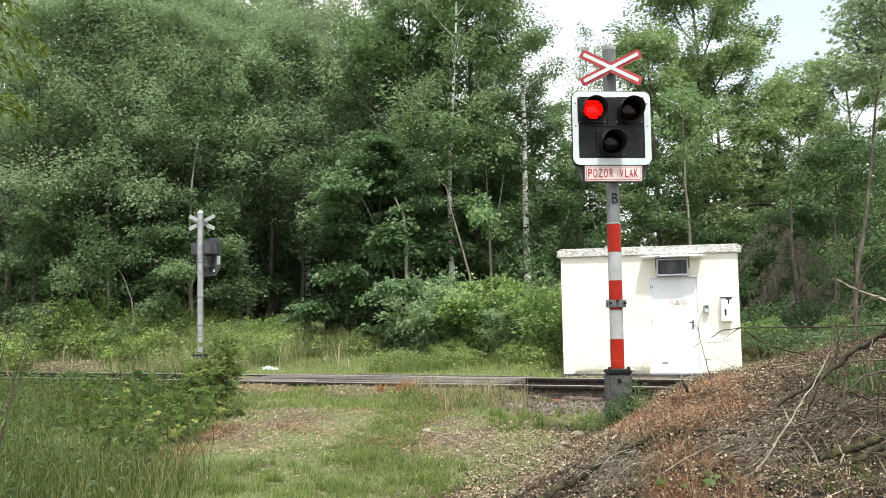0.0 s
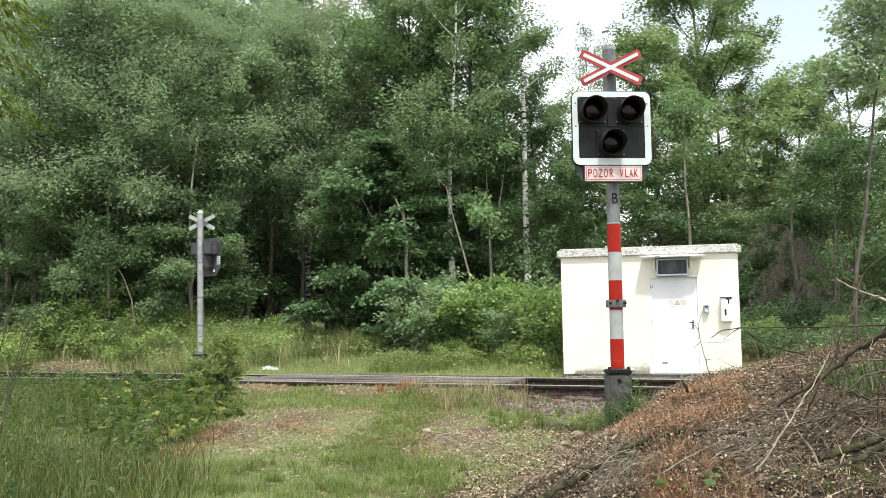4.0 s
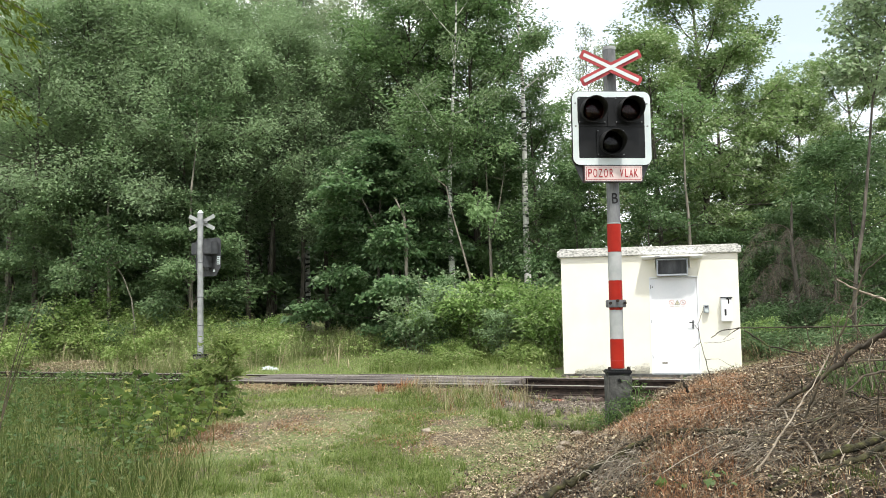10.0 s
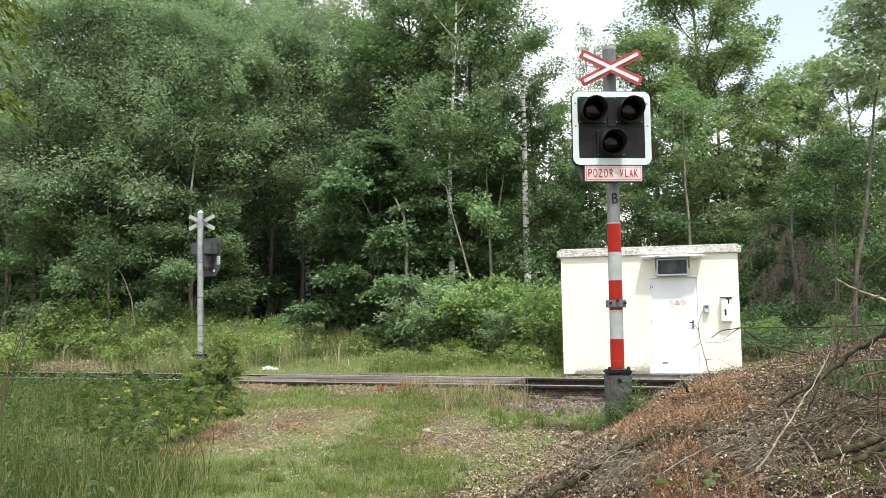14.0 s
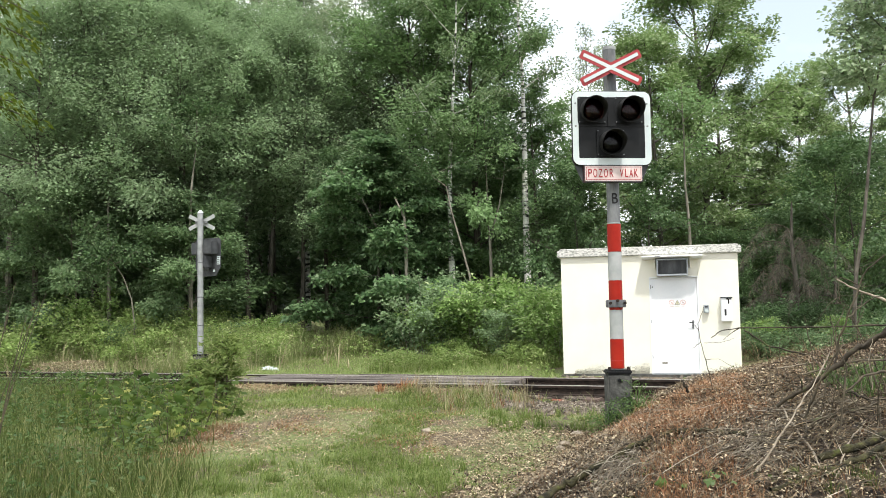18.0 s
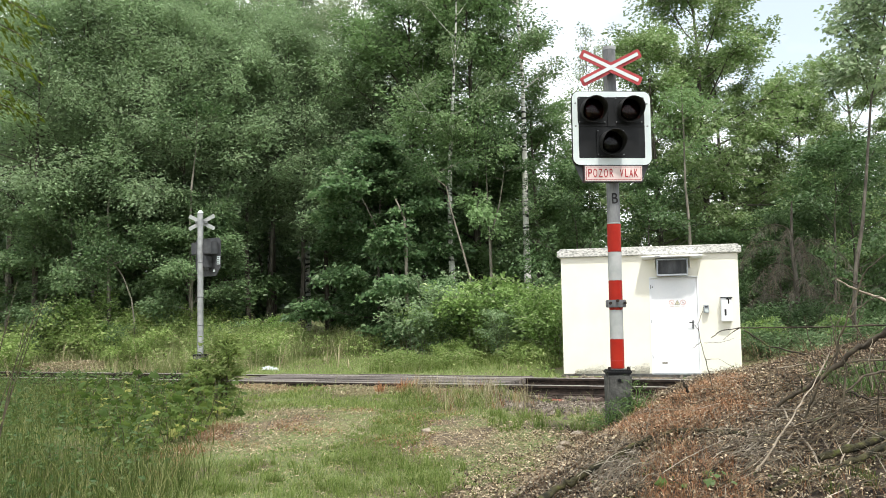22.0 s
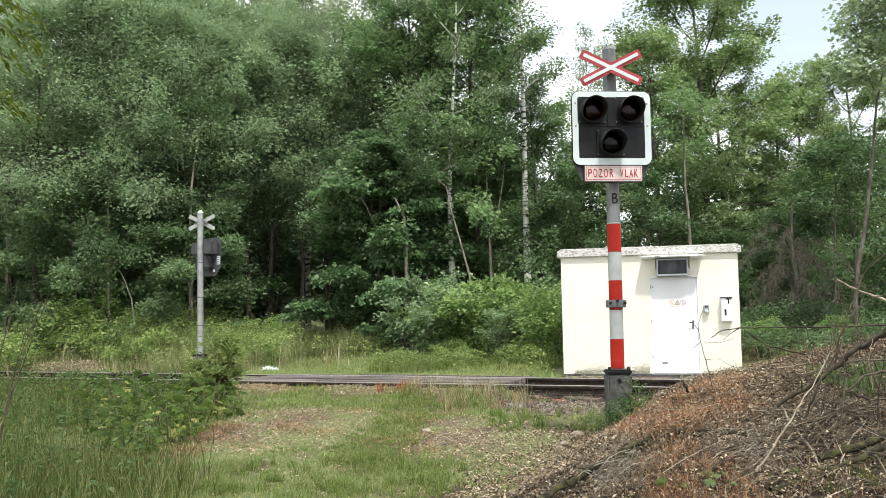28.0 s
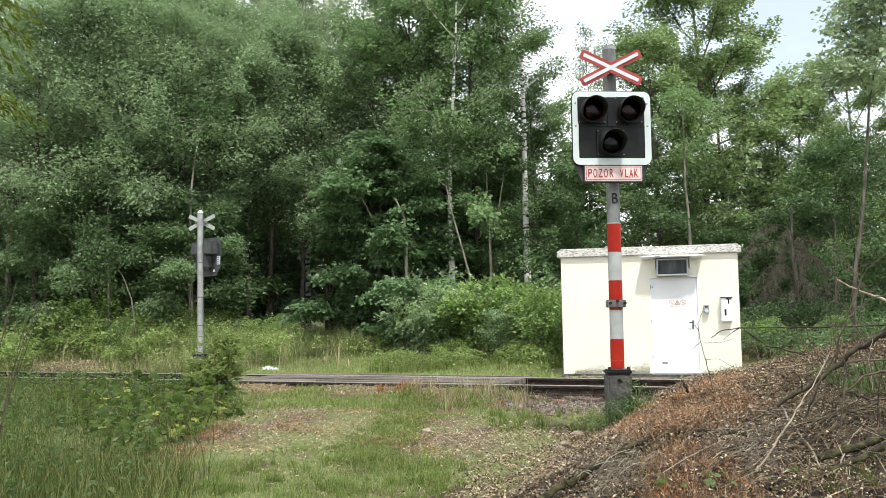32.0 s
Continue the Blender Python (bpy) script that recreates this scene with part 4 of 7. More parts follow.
def make_tree(name, label, seed, height=12.0, r0=0.14, crown_from=0.25, spread=3.0, boughs=14, clumps=13, leaves=85, leaf=(0.14, 0.62), foliage=None, bark=None, path=None, clump_r=0.55, flat=0.35, droop=0.35, rise=0.25, top=0.55, category="tree", group="forest trees", lean=0.3, simple=False, loose=0.62, face=0.3):
    """A tree at the origin: trunk > boughs > foliage."""
    rng = np.random.default_rng(seed)
    root = thing(name, Matrix.Identity(4), label, category, group)
    n = 10
    if path is None:
        lx, ly = rng.normal(0, lean, 2)
        hs = np.linspace(0, 1, n)
        path = np.stack([lx * hs ** 1.6 + rng.normal(0, 0.04, n) * hs, ly * hs ** 1.6 + rng.normal(0, 0.04, n) * hs, hs * height - 0.25 * (1 - hs)], axis=1)
    path = np.array(path, dtype=float)
    height = path[-1][2]
    frac = np.linspace(0, 1, len(path))
    radii = r0 * (1 - 0.85 * frac) + 0.25 * r0 * np.exp(-frac * 18)
    part("trunk", tubes("trunk", [(path, radii)], bark, 9), bark, root)
    az = rng.uniform(0, 6.28)
    for k in range(boughs):
        g = (k + 0.5) / boughs
        h = crown_from + (0.97 - crown_from) * g + rng.normal(0, 0.015)
        h = min(0.98, max(0.02, h))
        pivot = np.array([np.interp(h, frac, path[:, i]) for i in range(3)])
        az += 2.4 + rng.normal(0, 0.3)
        prof = math.sin(math.pi * min(1.0, max(0.0, 0.22 + 0.74 * g))) ** top
        length = spread * prof * rng.uniform(0.75, 1.2)
        tilt = rise + 0.9 * g * g + rng.normal(0, 0.12)
        d = np.array([math.cos(az), math.sin(az), tilt])
        line = bent((0, 0, 0), d, length, rng, 5, 0.25)
        rr = max(0.012, r0 * 0.42 * (1 - 0.7 * h))
        lines = [(line, np.linspace(rr, 0.008, len(line)))]
        cs, os_ = [line[-1]], [line[-1] - line[-2]]
        for s in range(max(2, clumps // 3)):
            t = rng.uniform(0.25, 0.95)
            p = np.array([np.interp(t * 5, range(6), line[:, i]) for i in range(3)])
            dd = d / np.linalg.norm(d) + rng.normal(0, 0.65, 3) * np.array([1, 1, 0.55])
            sub = bent(p, dd, length * rng.uniform(0.28, 0.5), rng, 3, 0.0, 0.12)
            lines.append((sub, np.linspace(rr * 0.4, 0.005, len(sub))))
            cs += [sub[-1], sub[2], sub[1]]
            os_ += [sub[-1] - sub[-2]] * 3
        cs, os_ = np.array(cs), unit(np.array(os_))
        wood = tubes("bough", lines, bark, 5)
        b = part("bough", wood, bark, root, at=pose(*pivot))
        v, f = spray(cs, os_, leaves, clump_r, flat, leaf, rng, droop, simple, loose, face)
        part("foliage", mesh_of("foliage", v, f, foliage), foliage, b)
    return root


MAPLE_LABEL = "leafy maple tree with a dense dark green crown"
ASH_LABEL = "tall grey-green ash tree with airy foliage"
BIRCH_LABEL = "birch with white black-flecked bark and light leaves"
FOREST = []


def plant(root, *spots):
    """Moves the tree to its first spot and copies it to the others: x, y, turn, size."""
    for k, (x, y, turn, size) in enumerate(spots):
        m = pose(x, y, ground_z(x, y), 0, 0, turn) @ Matrix.Diagonal((size, size, size, 1))
        if k == 0:
            root.matrix_basis = m
            ob = root
        else:
            ob = copy_thing(root, pose(x, y, ground_z(x, y), 0, 0, turn))
            ob.scale = (size, size, size)
        FOREST.append(ob)


maple_a = make_tree("maple_tree", MAPLE_LABEL, 11, 12.5, 0.17, 0.20, 3.3, 24, 18, 92, (0.108, 0.85), LEAF_MAPLE, BARK, clump_r=0.55, flat=0.5, loose=0.45, face=0.85, simple=True)
plant(maple_a, (-0.89, 28.0, 20, 0.88), (1.09, 27.5, 130, 0.86))
maple_b = make_tree("maple_tree", MAPLE_LABEL, 12, 11.0, 0.15, 0.12, 3.1, 23, 18, 92, (0.108, 0.85), LEAF_MAPLE, BARK, clump_r=0.55, flat=0.5, loose=0.45, face=0.85, simple=True)
plant(maple_b, (0.26, 30.0, 80, 1.1), (12.95, 31.0, 250, 0.50), (2.95, 27.6, 75, 0.66))
maple_c = make_tree("maple_tree", "maple with sunlight put into its leaf colour and pale leaf undersides", 24, 12.5, 0.17, 0.24, 3.3, 27, 27, 50, (0.115, 0.9), LEAF_MAPLE_SUNLIT, BARK, clump_r=0.40, flat=0.55, loose=0.55, face=0.85, simple=True)
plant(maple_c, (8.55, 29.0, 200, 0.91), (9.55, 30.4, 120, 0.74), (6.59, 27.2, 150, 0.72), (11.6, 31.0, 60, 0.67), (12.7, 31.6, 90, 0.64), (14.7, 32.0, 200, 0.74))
slim_birch = make_tree("birch_tree", "slender sparse birch against the sky", 25, 12.0, 0.06, 0.55, 1.2, 14, 10, 16, (0.10, 0.7), LEAF_PALE, BARK, clump_r=0.3, flat=0.8, droop=0.8, rise=0.7, simple=True)
plant(slim_birch, (5.35, 33.0, 0, 0.93), (6.2, 33.6, 120, 0.90))
ash_a = make_tree("ash_tree", ASH_LABEL, 13, 13.0, 0.13, 0.36, 3.1, 24, 21, 62, (0.105, 0.75), LEAF_ASH, BARK, clump_r=0.68, flat=0.7, droop=0.35, loose=0.42, face=0.9, simple=True)
plant(ash_a, (-11.72, 26.0, 0, 0.72), (-5.41, 28.0, 40, 0.74), (-13.64, 28.5, 160, 0.98), (-9.29, 26.2, 100, 0.72), (-7.28, 26.0, 200, 0.68), (-2.68, 29.5, 30, 0.76), (-11.67, 30.5, 250, 1.08))
ash_b = make_tree("ash_tree", ASH_LABEL, 14, 12.5, 0.12, 0.34, 3.0, 24, 21, 62, (0.105, 0.75), LEAF_ASH, BARK, clump_r=0.68, flat=0.7, droop=0.35, loose=0.42, face=0.9, simple=True)
plant(ash_b, (-10.67, 26.4, 45, 0.80), (-8.76, 27.6, 190, 0.86), (-7.14, 29.8, 280, 0.84), (-9.29, 30.8, 80, 0.92))
ash_c = make_tree("ash_tree", ASH_LABEL, 19, 12.8, 0.12, 0.38, 3.2, 24, 21, 62, (0.105, 0.75), LEAF_ASH, BARK, clump_r=0.68, flat=0.7, droop=0.35, loose=0.42, face=0.9, simple=True)
plant(ash_c, (-5.84, 27.2, 75, 0.70), (-4.40, 28.2, 250, 0.72), (-5.79, 31.0, 150, 0.86), (-3.81, 29.8, 100, 0.74), (-6.72, 27.0, 10, 0.70))
dark_a = make_tree("forest_tree", "broadleaf tree deep in the wood, leaves darkened for shade", 15, 13.0, 0.16, 0.03, 3.3, 14, 10, 38, (0.30, 0.8), LEAF_DARK, BARK, clump_r=0.95, flat=0.6, simple=True)
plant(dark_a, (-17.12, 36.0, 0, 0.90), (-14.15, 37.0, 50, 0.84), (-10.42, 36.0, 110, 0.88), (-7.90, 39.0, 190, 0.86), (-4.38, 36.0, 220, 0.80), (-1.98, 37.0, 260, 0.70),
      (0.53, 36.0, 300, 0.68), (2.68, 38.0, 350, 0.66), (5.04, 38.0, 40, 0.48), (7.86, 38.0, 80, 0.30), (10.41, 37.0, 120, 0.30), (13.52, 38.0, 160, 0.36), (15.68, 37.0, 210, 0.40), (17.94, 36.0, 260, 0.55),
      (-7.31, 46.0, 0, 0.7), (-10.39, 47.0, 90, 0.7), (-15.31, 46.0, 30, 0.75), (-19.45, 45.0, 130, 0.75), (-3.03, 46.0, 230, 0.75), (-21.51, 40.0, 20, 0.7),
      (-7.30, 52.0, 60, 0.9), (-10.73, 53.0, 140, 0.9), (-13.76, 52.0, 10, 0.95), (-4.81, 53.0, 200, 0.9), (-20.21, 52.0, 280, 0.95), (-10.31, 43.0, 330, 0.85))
understorey = make_tree("understorey_tree", "shrubby undergrowth inside the wood, leaves darkened for shade", 18, 4.2, 0.05, 0.03, 2.4, 14, 10, 30, (0.21, 0.7), LEAF_DARK, BARK, clump_r=0.7, flat=0.6, rise=0.2, group="undergrowth", simple=True)
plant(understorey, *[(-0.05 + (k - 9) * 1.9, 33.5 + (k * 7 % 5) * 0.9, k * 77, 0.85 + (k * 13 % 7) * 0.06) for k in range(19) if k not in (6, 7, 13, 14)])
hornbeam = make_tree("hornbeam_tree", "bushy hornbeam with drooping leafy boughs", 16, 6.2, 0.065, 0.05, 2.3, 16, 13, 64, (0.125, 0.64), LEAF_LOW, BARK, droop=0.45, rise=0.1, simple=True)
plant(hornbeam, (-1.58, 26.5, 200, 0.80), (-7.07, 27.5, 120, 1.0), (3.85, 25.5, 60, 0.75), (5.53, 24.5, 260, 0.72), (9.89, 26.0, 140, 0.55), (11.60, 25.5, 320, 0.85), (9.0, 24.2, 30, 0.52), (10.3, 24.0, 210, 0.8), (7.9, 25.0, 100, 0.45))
layered = make_tree("field_maple_tree", "bushy maple with layered drooping boughs at the wood's edge", 21, 6.0, 0.06, 0.10, 1.8, 24, 15, 70, (0.135, 0.8), LEAF_LAYER, BARK, droop=0.5, rise=0.0, clump_r=0.5, flat=0.22, simple=True)
plant(layered, (-1.80, 25.0, 0, 0.95), (-1.15, 26.0, 140, 0.8))
hazel = make_tree("hazel_tree", "young hazel with light green layered leaves", 17, 4.4, 0.05, 0.12, 1.9, 13, 12, 80, (0.11, 0.66), LEAF_HAZEL, BARK_PALE, droop=0.4, rise=0.15, simple=True)
plant(hazel, (-6.9, 24.8, 50, 0.78), (-10.3, 25.6, 200, 0.9), (-7.6, 25.6, 330, 0.8), (-11.33, 26.4, 0, 0.9), (-9.83, 26.8, 140, 0.9), (-8.28, 26.6, 250, 0.9), (-12.62, 26.2, 70, 1.0), (-7.34, 26.8, 20, 0.9))

pale_birch = make_tree("birch_tree", "tall pale birch rising behind the ashes", 23, 15.0, 0.11, 0.50, 2.0, 20, 16, 52, (0.105, 0.7), LEAF_PALE, BARK_BIRCH, clump_r=0.5, flat=0.8, droop=0.9, rise=0.5, simple=True, loose=0.5, face=0.5)
plant(pale_birch, (-8.2, 33.0, 0, 0.98), (-6.4, 33.6, 110, 1.04), (-4.9, 32.8, 230, 0.98), (-3.3, 34.5, 300, 0.98), (-10.6, 33.8, 60, 1.0))

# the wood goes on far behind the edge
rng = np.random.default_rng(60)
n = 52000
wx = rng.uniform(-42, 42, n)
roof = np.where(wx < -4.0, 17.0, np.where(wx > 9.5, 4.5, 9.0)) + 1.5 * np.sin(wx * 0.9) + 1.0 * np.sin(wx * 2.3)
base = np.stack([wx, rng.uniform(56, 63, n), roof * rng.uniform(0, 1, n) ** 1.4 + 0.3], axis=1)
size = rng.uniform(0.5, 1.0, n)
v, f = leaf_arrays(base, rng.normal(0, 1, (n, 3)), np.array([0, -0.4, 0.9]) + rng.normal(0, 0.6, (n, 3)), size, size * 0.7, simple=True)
tagged(new("far_wood", mesh_of("far_wood", v, f, LEAF_DARK)), "dense foliage far inside the wood, darkened for shade", "forest", kind="stuff")

BIRCH_PATHS = ([(2.41, 26.00, 2.00), (2.40, 26.00, 3.63), (2.41, 26.00, 5.26), (2.43, 26.00, 6.58), (2.41, 26.00, 8.08), (2.36, 26.00, 9.26), (2.33, 26.00, 10.77), (2.33, 26.00, 11.79)],
               [(0.24, 25.60, 2.35), (0.22, 25.60, 3.64), (0.22, 25.60, 4.76), (0.28, 25.60, 6.05), (0.39, 25.60, 7.68), (0.49, 25.60, 9.34), (0.55, 25.60, 11.2)],
               [(-0.58, 29.00, 3.06), (-0.63, 29.00, 4.33), (-0.63, 29.00, 5.61), (-0.65, 29.00, 7.27), (-0.66, 29.00, 9.13), (-0.62, 29.00, 11.38)])
for k, pts in enumerate(BIRCH_PATHS):
    x, y, z = pts[0]
    z0 = ground_z(x, y)
    base = [(0, 0, -0.2)] + [(px - x, 0.05 * i, pz - z0) for i, (px, py, pz) in enumerate(pts)]
    b = make_tree("birch_tree", BIRCH_LABEL, 30 + k, 12, (0.115, 0.10, 0.08)[k], (0.52, 0.42, 0.45)[k], (1.5, 1.7, 1.5)[k], 11, 10, 70, (0.085, 0.7), LEAF_BIRCH, BARK_BIRCH, path=base, clump_r=0.42, droop=0.8, rise=0.3)
    b.matrix_basis = pose(x, y, z0)
    FOREST.append(b)

# slim leaning stems at the wood's edge
STEMS = ([(-1.31, 24.70, 2.03), (-1.57, 24.70, 3.12), (-1.90, 24.70, 3.74), (-2.20, 24.70, 4.37), (-2.65, 24.70, 5.00), (-3.04, 24.70, 5.48)],
         [(0.70, 24.00, 2.12), (0.47, 24.00, 3.02), (0.23, 24.00, 3.93), (0.12, 24.00, 4.54), (-0.25, 24.00, 4.85), (-0.69, 24.00, 5.13)],
         [(1.34, 25.50, 1.69), (1.31, 25.50, 3.28), (1.28, 25.50, 4.56), (1.25, 25.50, 6.02), (1.24, 25.50, 7.16)],
         [(1.35, 25.60, 3.29), (1.63, 25.60, 4.25), (1.77, 25.60, 5.05), (1.89, 25.60, 6.02)],
         [(-8.17, 24.00, 1.10), (-8.26, 24.00, 1.70), (-8.50, 24.00, 2.30), (-8.80, 24.00, 2.72), (-9.10, 24.00, 2.91)],
         [(-9.30, 25.20, 3.46), (-9.34, 25.20, 4.25), (-9.28, 25.20, 4.88), (-9.32, 25.20, 6.00)],
         [(-6.98, 25.00, 3.71), (-6.95, 25.00, 4.82), (-6.83, 25.00, 5.92), (-6.81, 25.00, 7.03)],
         [(6.55, 24.00, 2.61), (6.55, 24.00, 3.51), (6.50, 24.00, 4.42), (6.52, 24.00, 5.93), (6.51, 24.00, 7.16)])
STEM_R = (0.04, 0.036, 0.042, 0.03, 0.026, 0.055, 0.05, 0.06)
for k, pts in enumerate(STEMS):
    x, y, z = pts[0]
    z0 = ground_z(x, y)
    base = [(0.03, 0, -0.2)] + [(px - x, 0.04 * i, pz - z0) for i, (px, py, pz) in enumerate(pts)]
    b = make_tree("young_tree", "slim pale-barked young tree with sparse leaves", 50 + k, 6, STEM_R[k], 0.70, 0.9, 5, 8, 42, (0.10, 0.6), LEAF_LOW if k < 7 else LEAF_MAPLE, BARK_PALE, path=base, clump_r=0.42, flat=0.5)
    b.matrix_basis = pose(x, y, z0)
    FOREST.append(b)
snag_pts = [(-0.98, 24.00, 1.71), (-0.98, 24.00, 2.45), (-0.98, 24.00, 3.20), (-1.02, 24.00, 3.73), (-1.24, 24.00, 4.23)]
sx, sy = snag_pts[0][:2]
snag = thing("dead_sapling", pose(sx, sy, ground_z(sx, sy)), "broken pale dead stem without leaves", "dead tree")
part("trunk", tubes("trunk", [([(0, 0, -0.1)] + [(a - sx, 0, c - ground_z(sx, sy)) for a, _, c in snag_pts], [0.05, 0.05, 0.048, 0.045, 0.035, 0.02])], BARK_PALE), BARK_PALE, snag)
part("broken_limb", tubes("broken_limb", [([(snag_pts[3][0] - sx, 0, snag_pts[3][2] - ground_z(sx, sy)), (snag_pts[3][0] - sx + 0.03, 0.02, snag_pts[3][2] - ground_z(sx, sy) + 0.35)], [0.022, 0.010])], BARK_PALE), BARK_PALE, snag)

# the tree that sways at the lane's side, beyond the track
edge_pts = [(8.32, 18.50, 0.96), (8.41, 18.50, 1.88), (8.60, 18.50, 2.80), (8.73, 18.50, 3.73), (8.83, 18.50, 4.54), (8.93, 18.50, 5.37), (9.15, 18.50, 6.31), (9.39, 18.50, 7.50), (9.56, 18.50, 8.46)]
ex, ey = edge_pts[0][:2]
ez = ground_z(ex, ey)
edge_tree = make_tree("maple_tree", "slim maple swaying in the wind, sunlight put into its leaf colour", 71, 8, 0.05, 0.66, 1.3, 20, 24, 14, (0.115, 0.85), LEAF_SUNLIT, BARK, path=[(0, 0, -0.3)] + [(a - ex, 0, c - ez) for a, _, c in edge_pts], clump_r=0.27, flat=0.6, droop=0.3, rise=0.6, loose=0.5, face=0.9)
edge_tree.matrix_basis = pose(ex, ey, ez)


# ---- low bushes ----
def make_bush(name, label, seed, radius, height, canes, leaves, leaf, foliage, stem, category="bush", group=""):
    """Arching canes from one foot, each with its leaves."""
    rng = np.random.default_rng(seed)
    root = thing(name, Matrix.Identity(4), label, category, group)
    for k in range(canes):
        a = 2.4 * k + rng.normal(0, 0.4)
        reach = radius * rng.uniform(0.25, 1.0)
        h = height * rng.uniform(0.6, 1.1) * (1.1 - 0.35 * reach / radius)
        foot = np.array([math.cos(a), math.sin(a), 0]) * reach * 0.35
        t = np.linspace(0, 1, 6)
        line = foot + np.stack([np.cos(a) * reach * 0.7 * t ** 1.5, np.sin(a) * reach * 0.7 * t ** 1.5, h * np.sin(t * 1.75) - 0.06], axis=1) + rng.normal(0, 0.02, (6, 3))
        c = part("cane", tubes("cane", [(line, np.linspace(0.009, 0.003, 6))], stem, 5), stem, root)
        cs = line[1:] + rng.normal(0, 0.05 * radius, (5, 3))
        cs = np.concatenate([cs, line[2:] + rng.normal(0, 0.16 * radius, (4, 3)) * np.array([1, 1, 0.5])])
        v, f = spray(cs, unit(cs - np.array([0, 0, h * 0.3])), leaves, 0.22 * radius + 0.05, 0.5, leaf, rng, 0.3, face=0.8, loose=0.5)
        part("foliage", mesh_of("foliage", v, f, foliage), foliage, c)
    return root


def make_sapling(name, label, seed, height, canes, leaf, foliage, stem, category="sapling", count=11):
    """Upright thin shoots, each with a few broad lobed leaves on stalks."""
    rng = np.random.default_rng(seed)
    root = thing(name, Matrix.Identity(4), label, category)
    for k in range(canes):
        a = 2.4 * k + rng.normal(0, 0.4)
        h = height * rng.uniform(0.55, 1.1)
        foot = np.array([math.cos(a), math.sin(a), 0]) * rng.uniform(0.03, 0.22)
        t = np.linspace(0, 1, 6)[:, None]
        line = foot + np.array([math.cos(a) * 0.22, math.sin(a) * 0.22, h]) * t + rng.normal(0, 0.012, (6, 3)) * t - np.array([0, 0, 0.04])
        q = np.sort(rng.uniform(0.25, 1.0, count))
        at = np.stack([np.interp(q * 5, range(6), line[:, i]) for i in range(3)], axis=1)
        b = np.arange(count) * 2.2 + rng.normal(0, 0.4, count)
        out = np.stack([np.cos(b), np.sin(b), rng.normal(0.1, 0.2, count)], axis=1)
        L = leaf * rng.uniform(0.4, 1.25, count)
        base = at + out * rng.uniform(0.04, 0.12, count)[:, None]
        v, f = lobed_arrays(base, out + np.array([0, 0, -0.25]), np.array([0, -0.45, 0.65]) + rng.normal(0, 0.55, (count, 3)), L)
        c = part("cane", tubes("cane", [(line, np.linspace(0.007, 0.003, 6))], stem, 5), stem, root)
        # each leaf's stalk runs back to the cane
        side = np.array([0, 0, 0.004])
        f = np.concatenate([f, len(v) + np.arange(3 * count).reshape(-1, 3)])
        v = np.concatenate([v, np.stack([at - side, at + side, base], axis=1).reshape(-1, 3)])
        part("foliage", mesh_of("foliage", v, f, foliage), foliage, c)
    return root


BUSHES = []


def set_bushes(root, *spots):
    for k, (x, y, turn, size) in enumerate(spots):
        m = pose(x, y, ground_z(x, y), 0, 0, turn)
        ob = root if k == 0 else copy_thing(root, m)
        ob.matrix_basis = m
        ob.scale = (size, size, size)
        BUSHES.append(ob)


def copy_bushes(root, *spots):
    for x, y, turn, size in spots:
        ob = copy_thing(root, pose(x, y, ground_z(x, y), 0, 0, turn))
        ob.scale = (size, size, size)
        BUSHES.append(ob)


elder = make_bush("elder_bush", "bright green elder bush at the wood's edge", 81, 1.4, 2.0, 12, 34, (0.14, 0.5), LEAF_ELDER, BARK_PALE)
set_bushes(elder, (-0.16, 22.4, 0, 0.66), (0.88, 22.2, 80, 0.92), (2.0, 22.0, 170, 0.84), (2.50, 21.0, 260, 0.78))
dogwood = make_bush("dogwood_bush", "pale green leafy bush at the wood's edge", 87, 1.2, 2.1, 12, 34, (0.10, 0.6), LEAF_ASH, BARK_PALE)
set_bushes(dogwood, (-0.5, 22.6, 0, 0.9), (0.37, 23.4, 120, 0.9), (1.38, 21.4, 220, 0.6))
holly = make_bush("hazel_bush", "deep green hazel bush at the wood's edge", 88, 1.2, 1.8, 12, 34, (0.11, 0.62), LEAF_HAZEL, BARK_PALE)
set_bushes(holly, (0.05, 22.4, 0, 0.72), (2.53, 23.5, 120, 1.0))
bramble = make_bush("bramble_bush", "low bramble thicket with yellow-green leaves", 82, 1.2, 0.95, 13, 26, (0.085, 0.7), LEAF_BRAMBLE, TWIG_DARK)
copy_bushes(elder, (-9.79, 25.4, 40, 0.75), (-10.74, 25.6, 140, 0.55), (-7.96, 25.6, 200, 0.5), (-4.75, 25.0, 70, 0.5))
copy_bushes(holly, (-8.66, 24.0, 40, 0.50), (-10.91, 24.2, 150, 0.45), (-6.00, 24.4, 250, 0.4))
set_bushes(bramble, (-11.27, 24.0, 0, 0.8), (-10.32, 24.6, 60, 0.8), (-9.11, 24.2, 120, 1.0), (-7.80, 23.0, 180, 0.7), (-7.24, 24.0, 240, 0.8), (-5.90, 24.3, 300, 0.65), (-5.60, 25.0, 30, 0.75), (-11.01, 22.0, 200, 1.1),
           (-9.87, 25.0, 20, 1.25), (-11.36, 25.2, 90, 1.0), (-6.92, 25.0, 150, 0.9), (-8.39, 25.2, 50, 0.9), (1.85, 20.8, 0, 0.45), (0.18, 21.6, 190, 0.45))
nettles = make_bush("nettle_thicket", "nettle thicket under the trees, leaves darkened as in shade", 86, 1.2, 1.15, 13, 30, (0.085, 0.55), LEAF_LOW, TWIG_DARK)
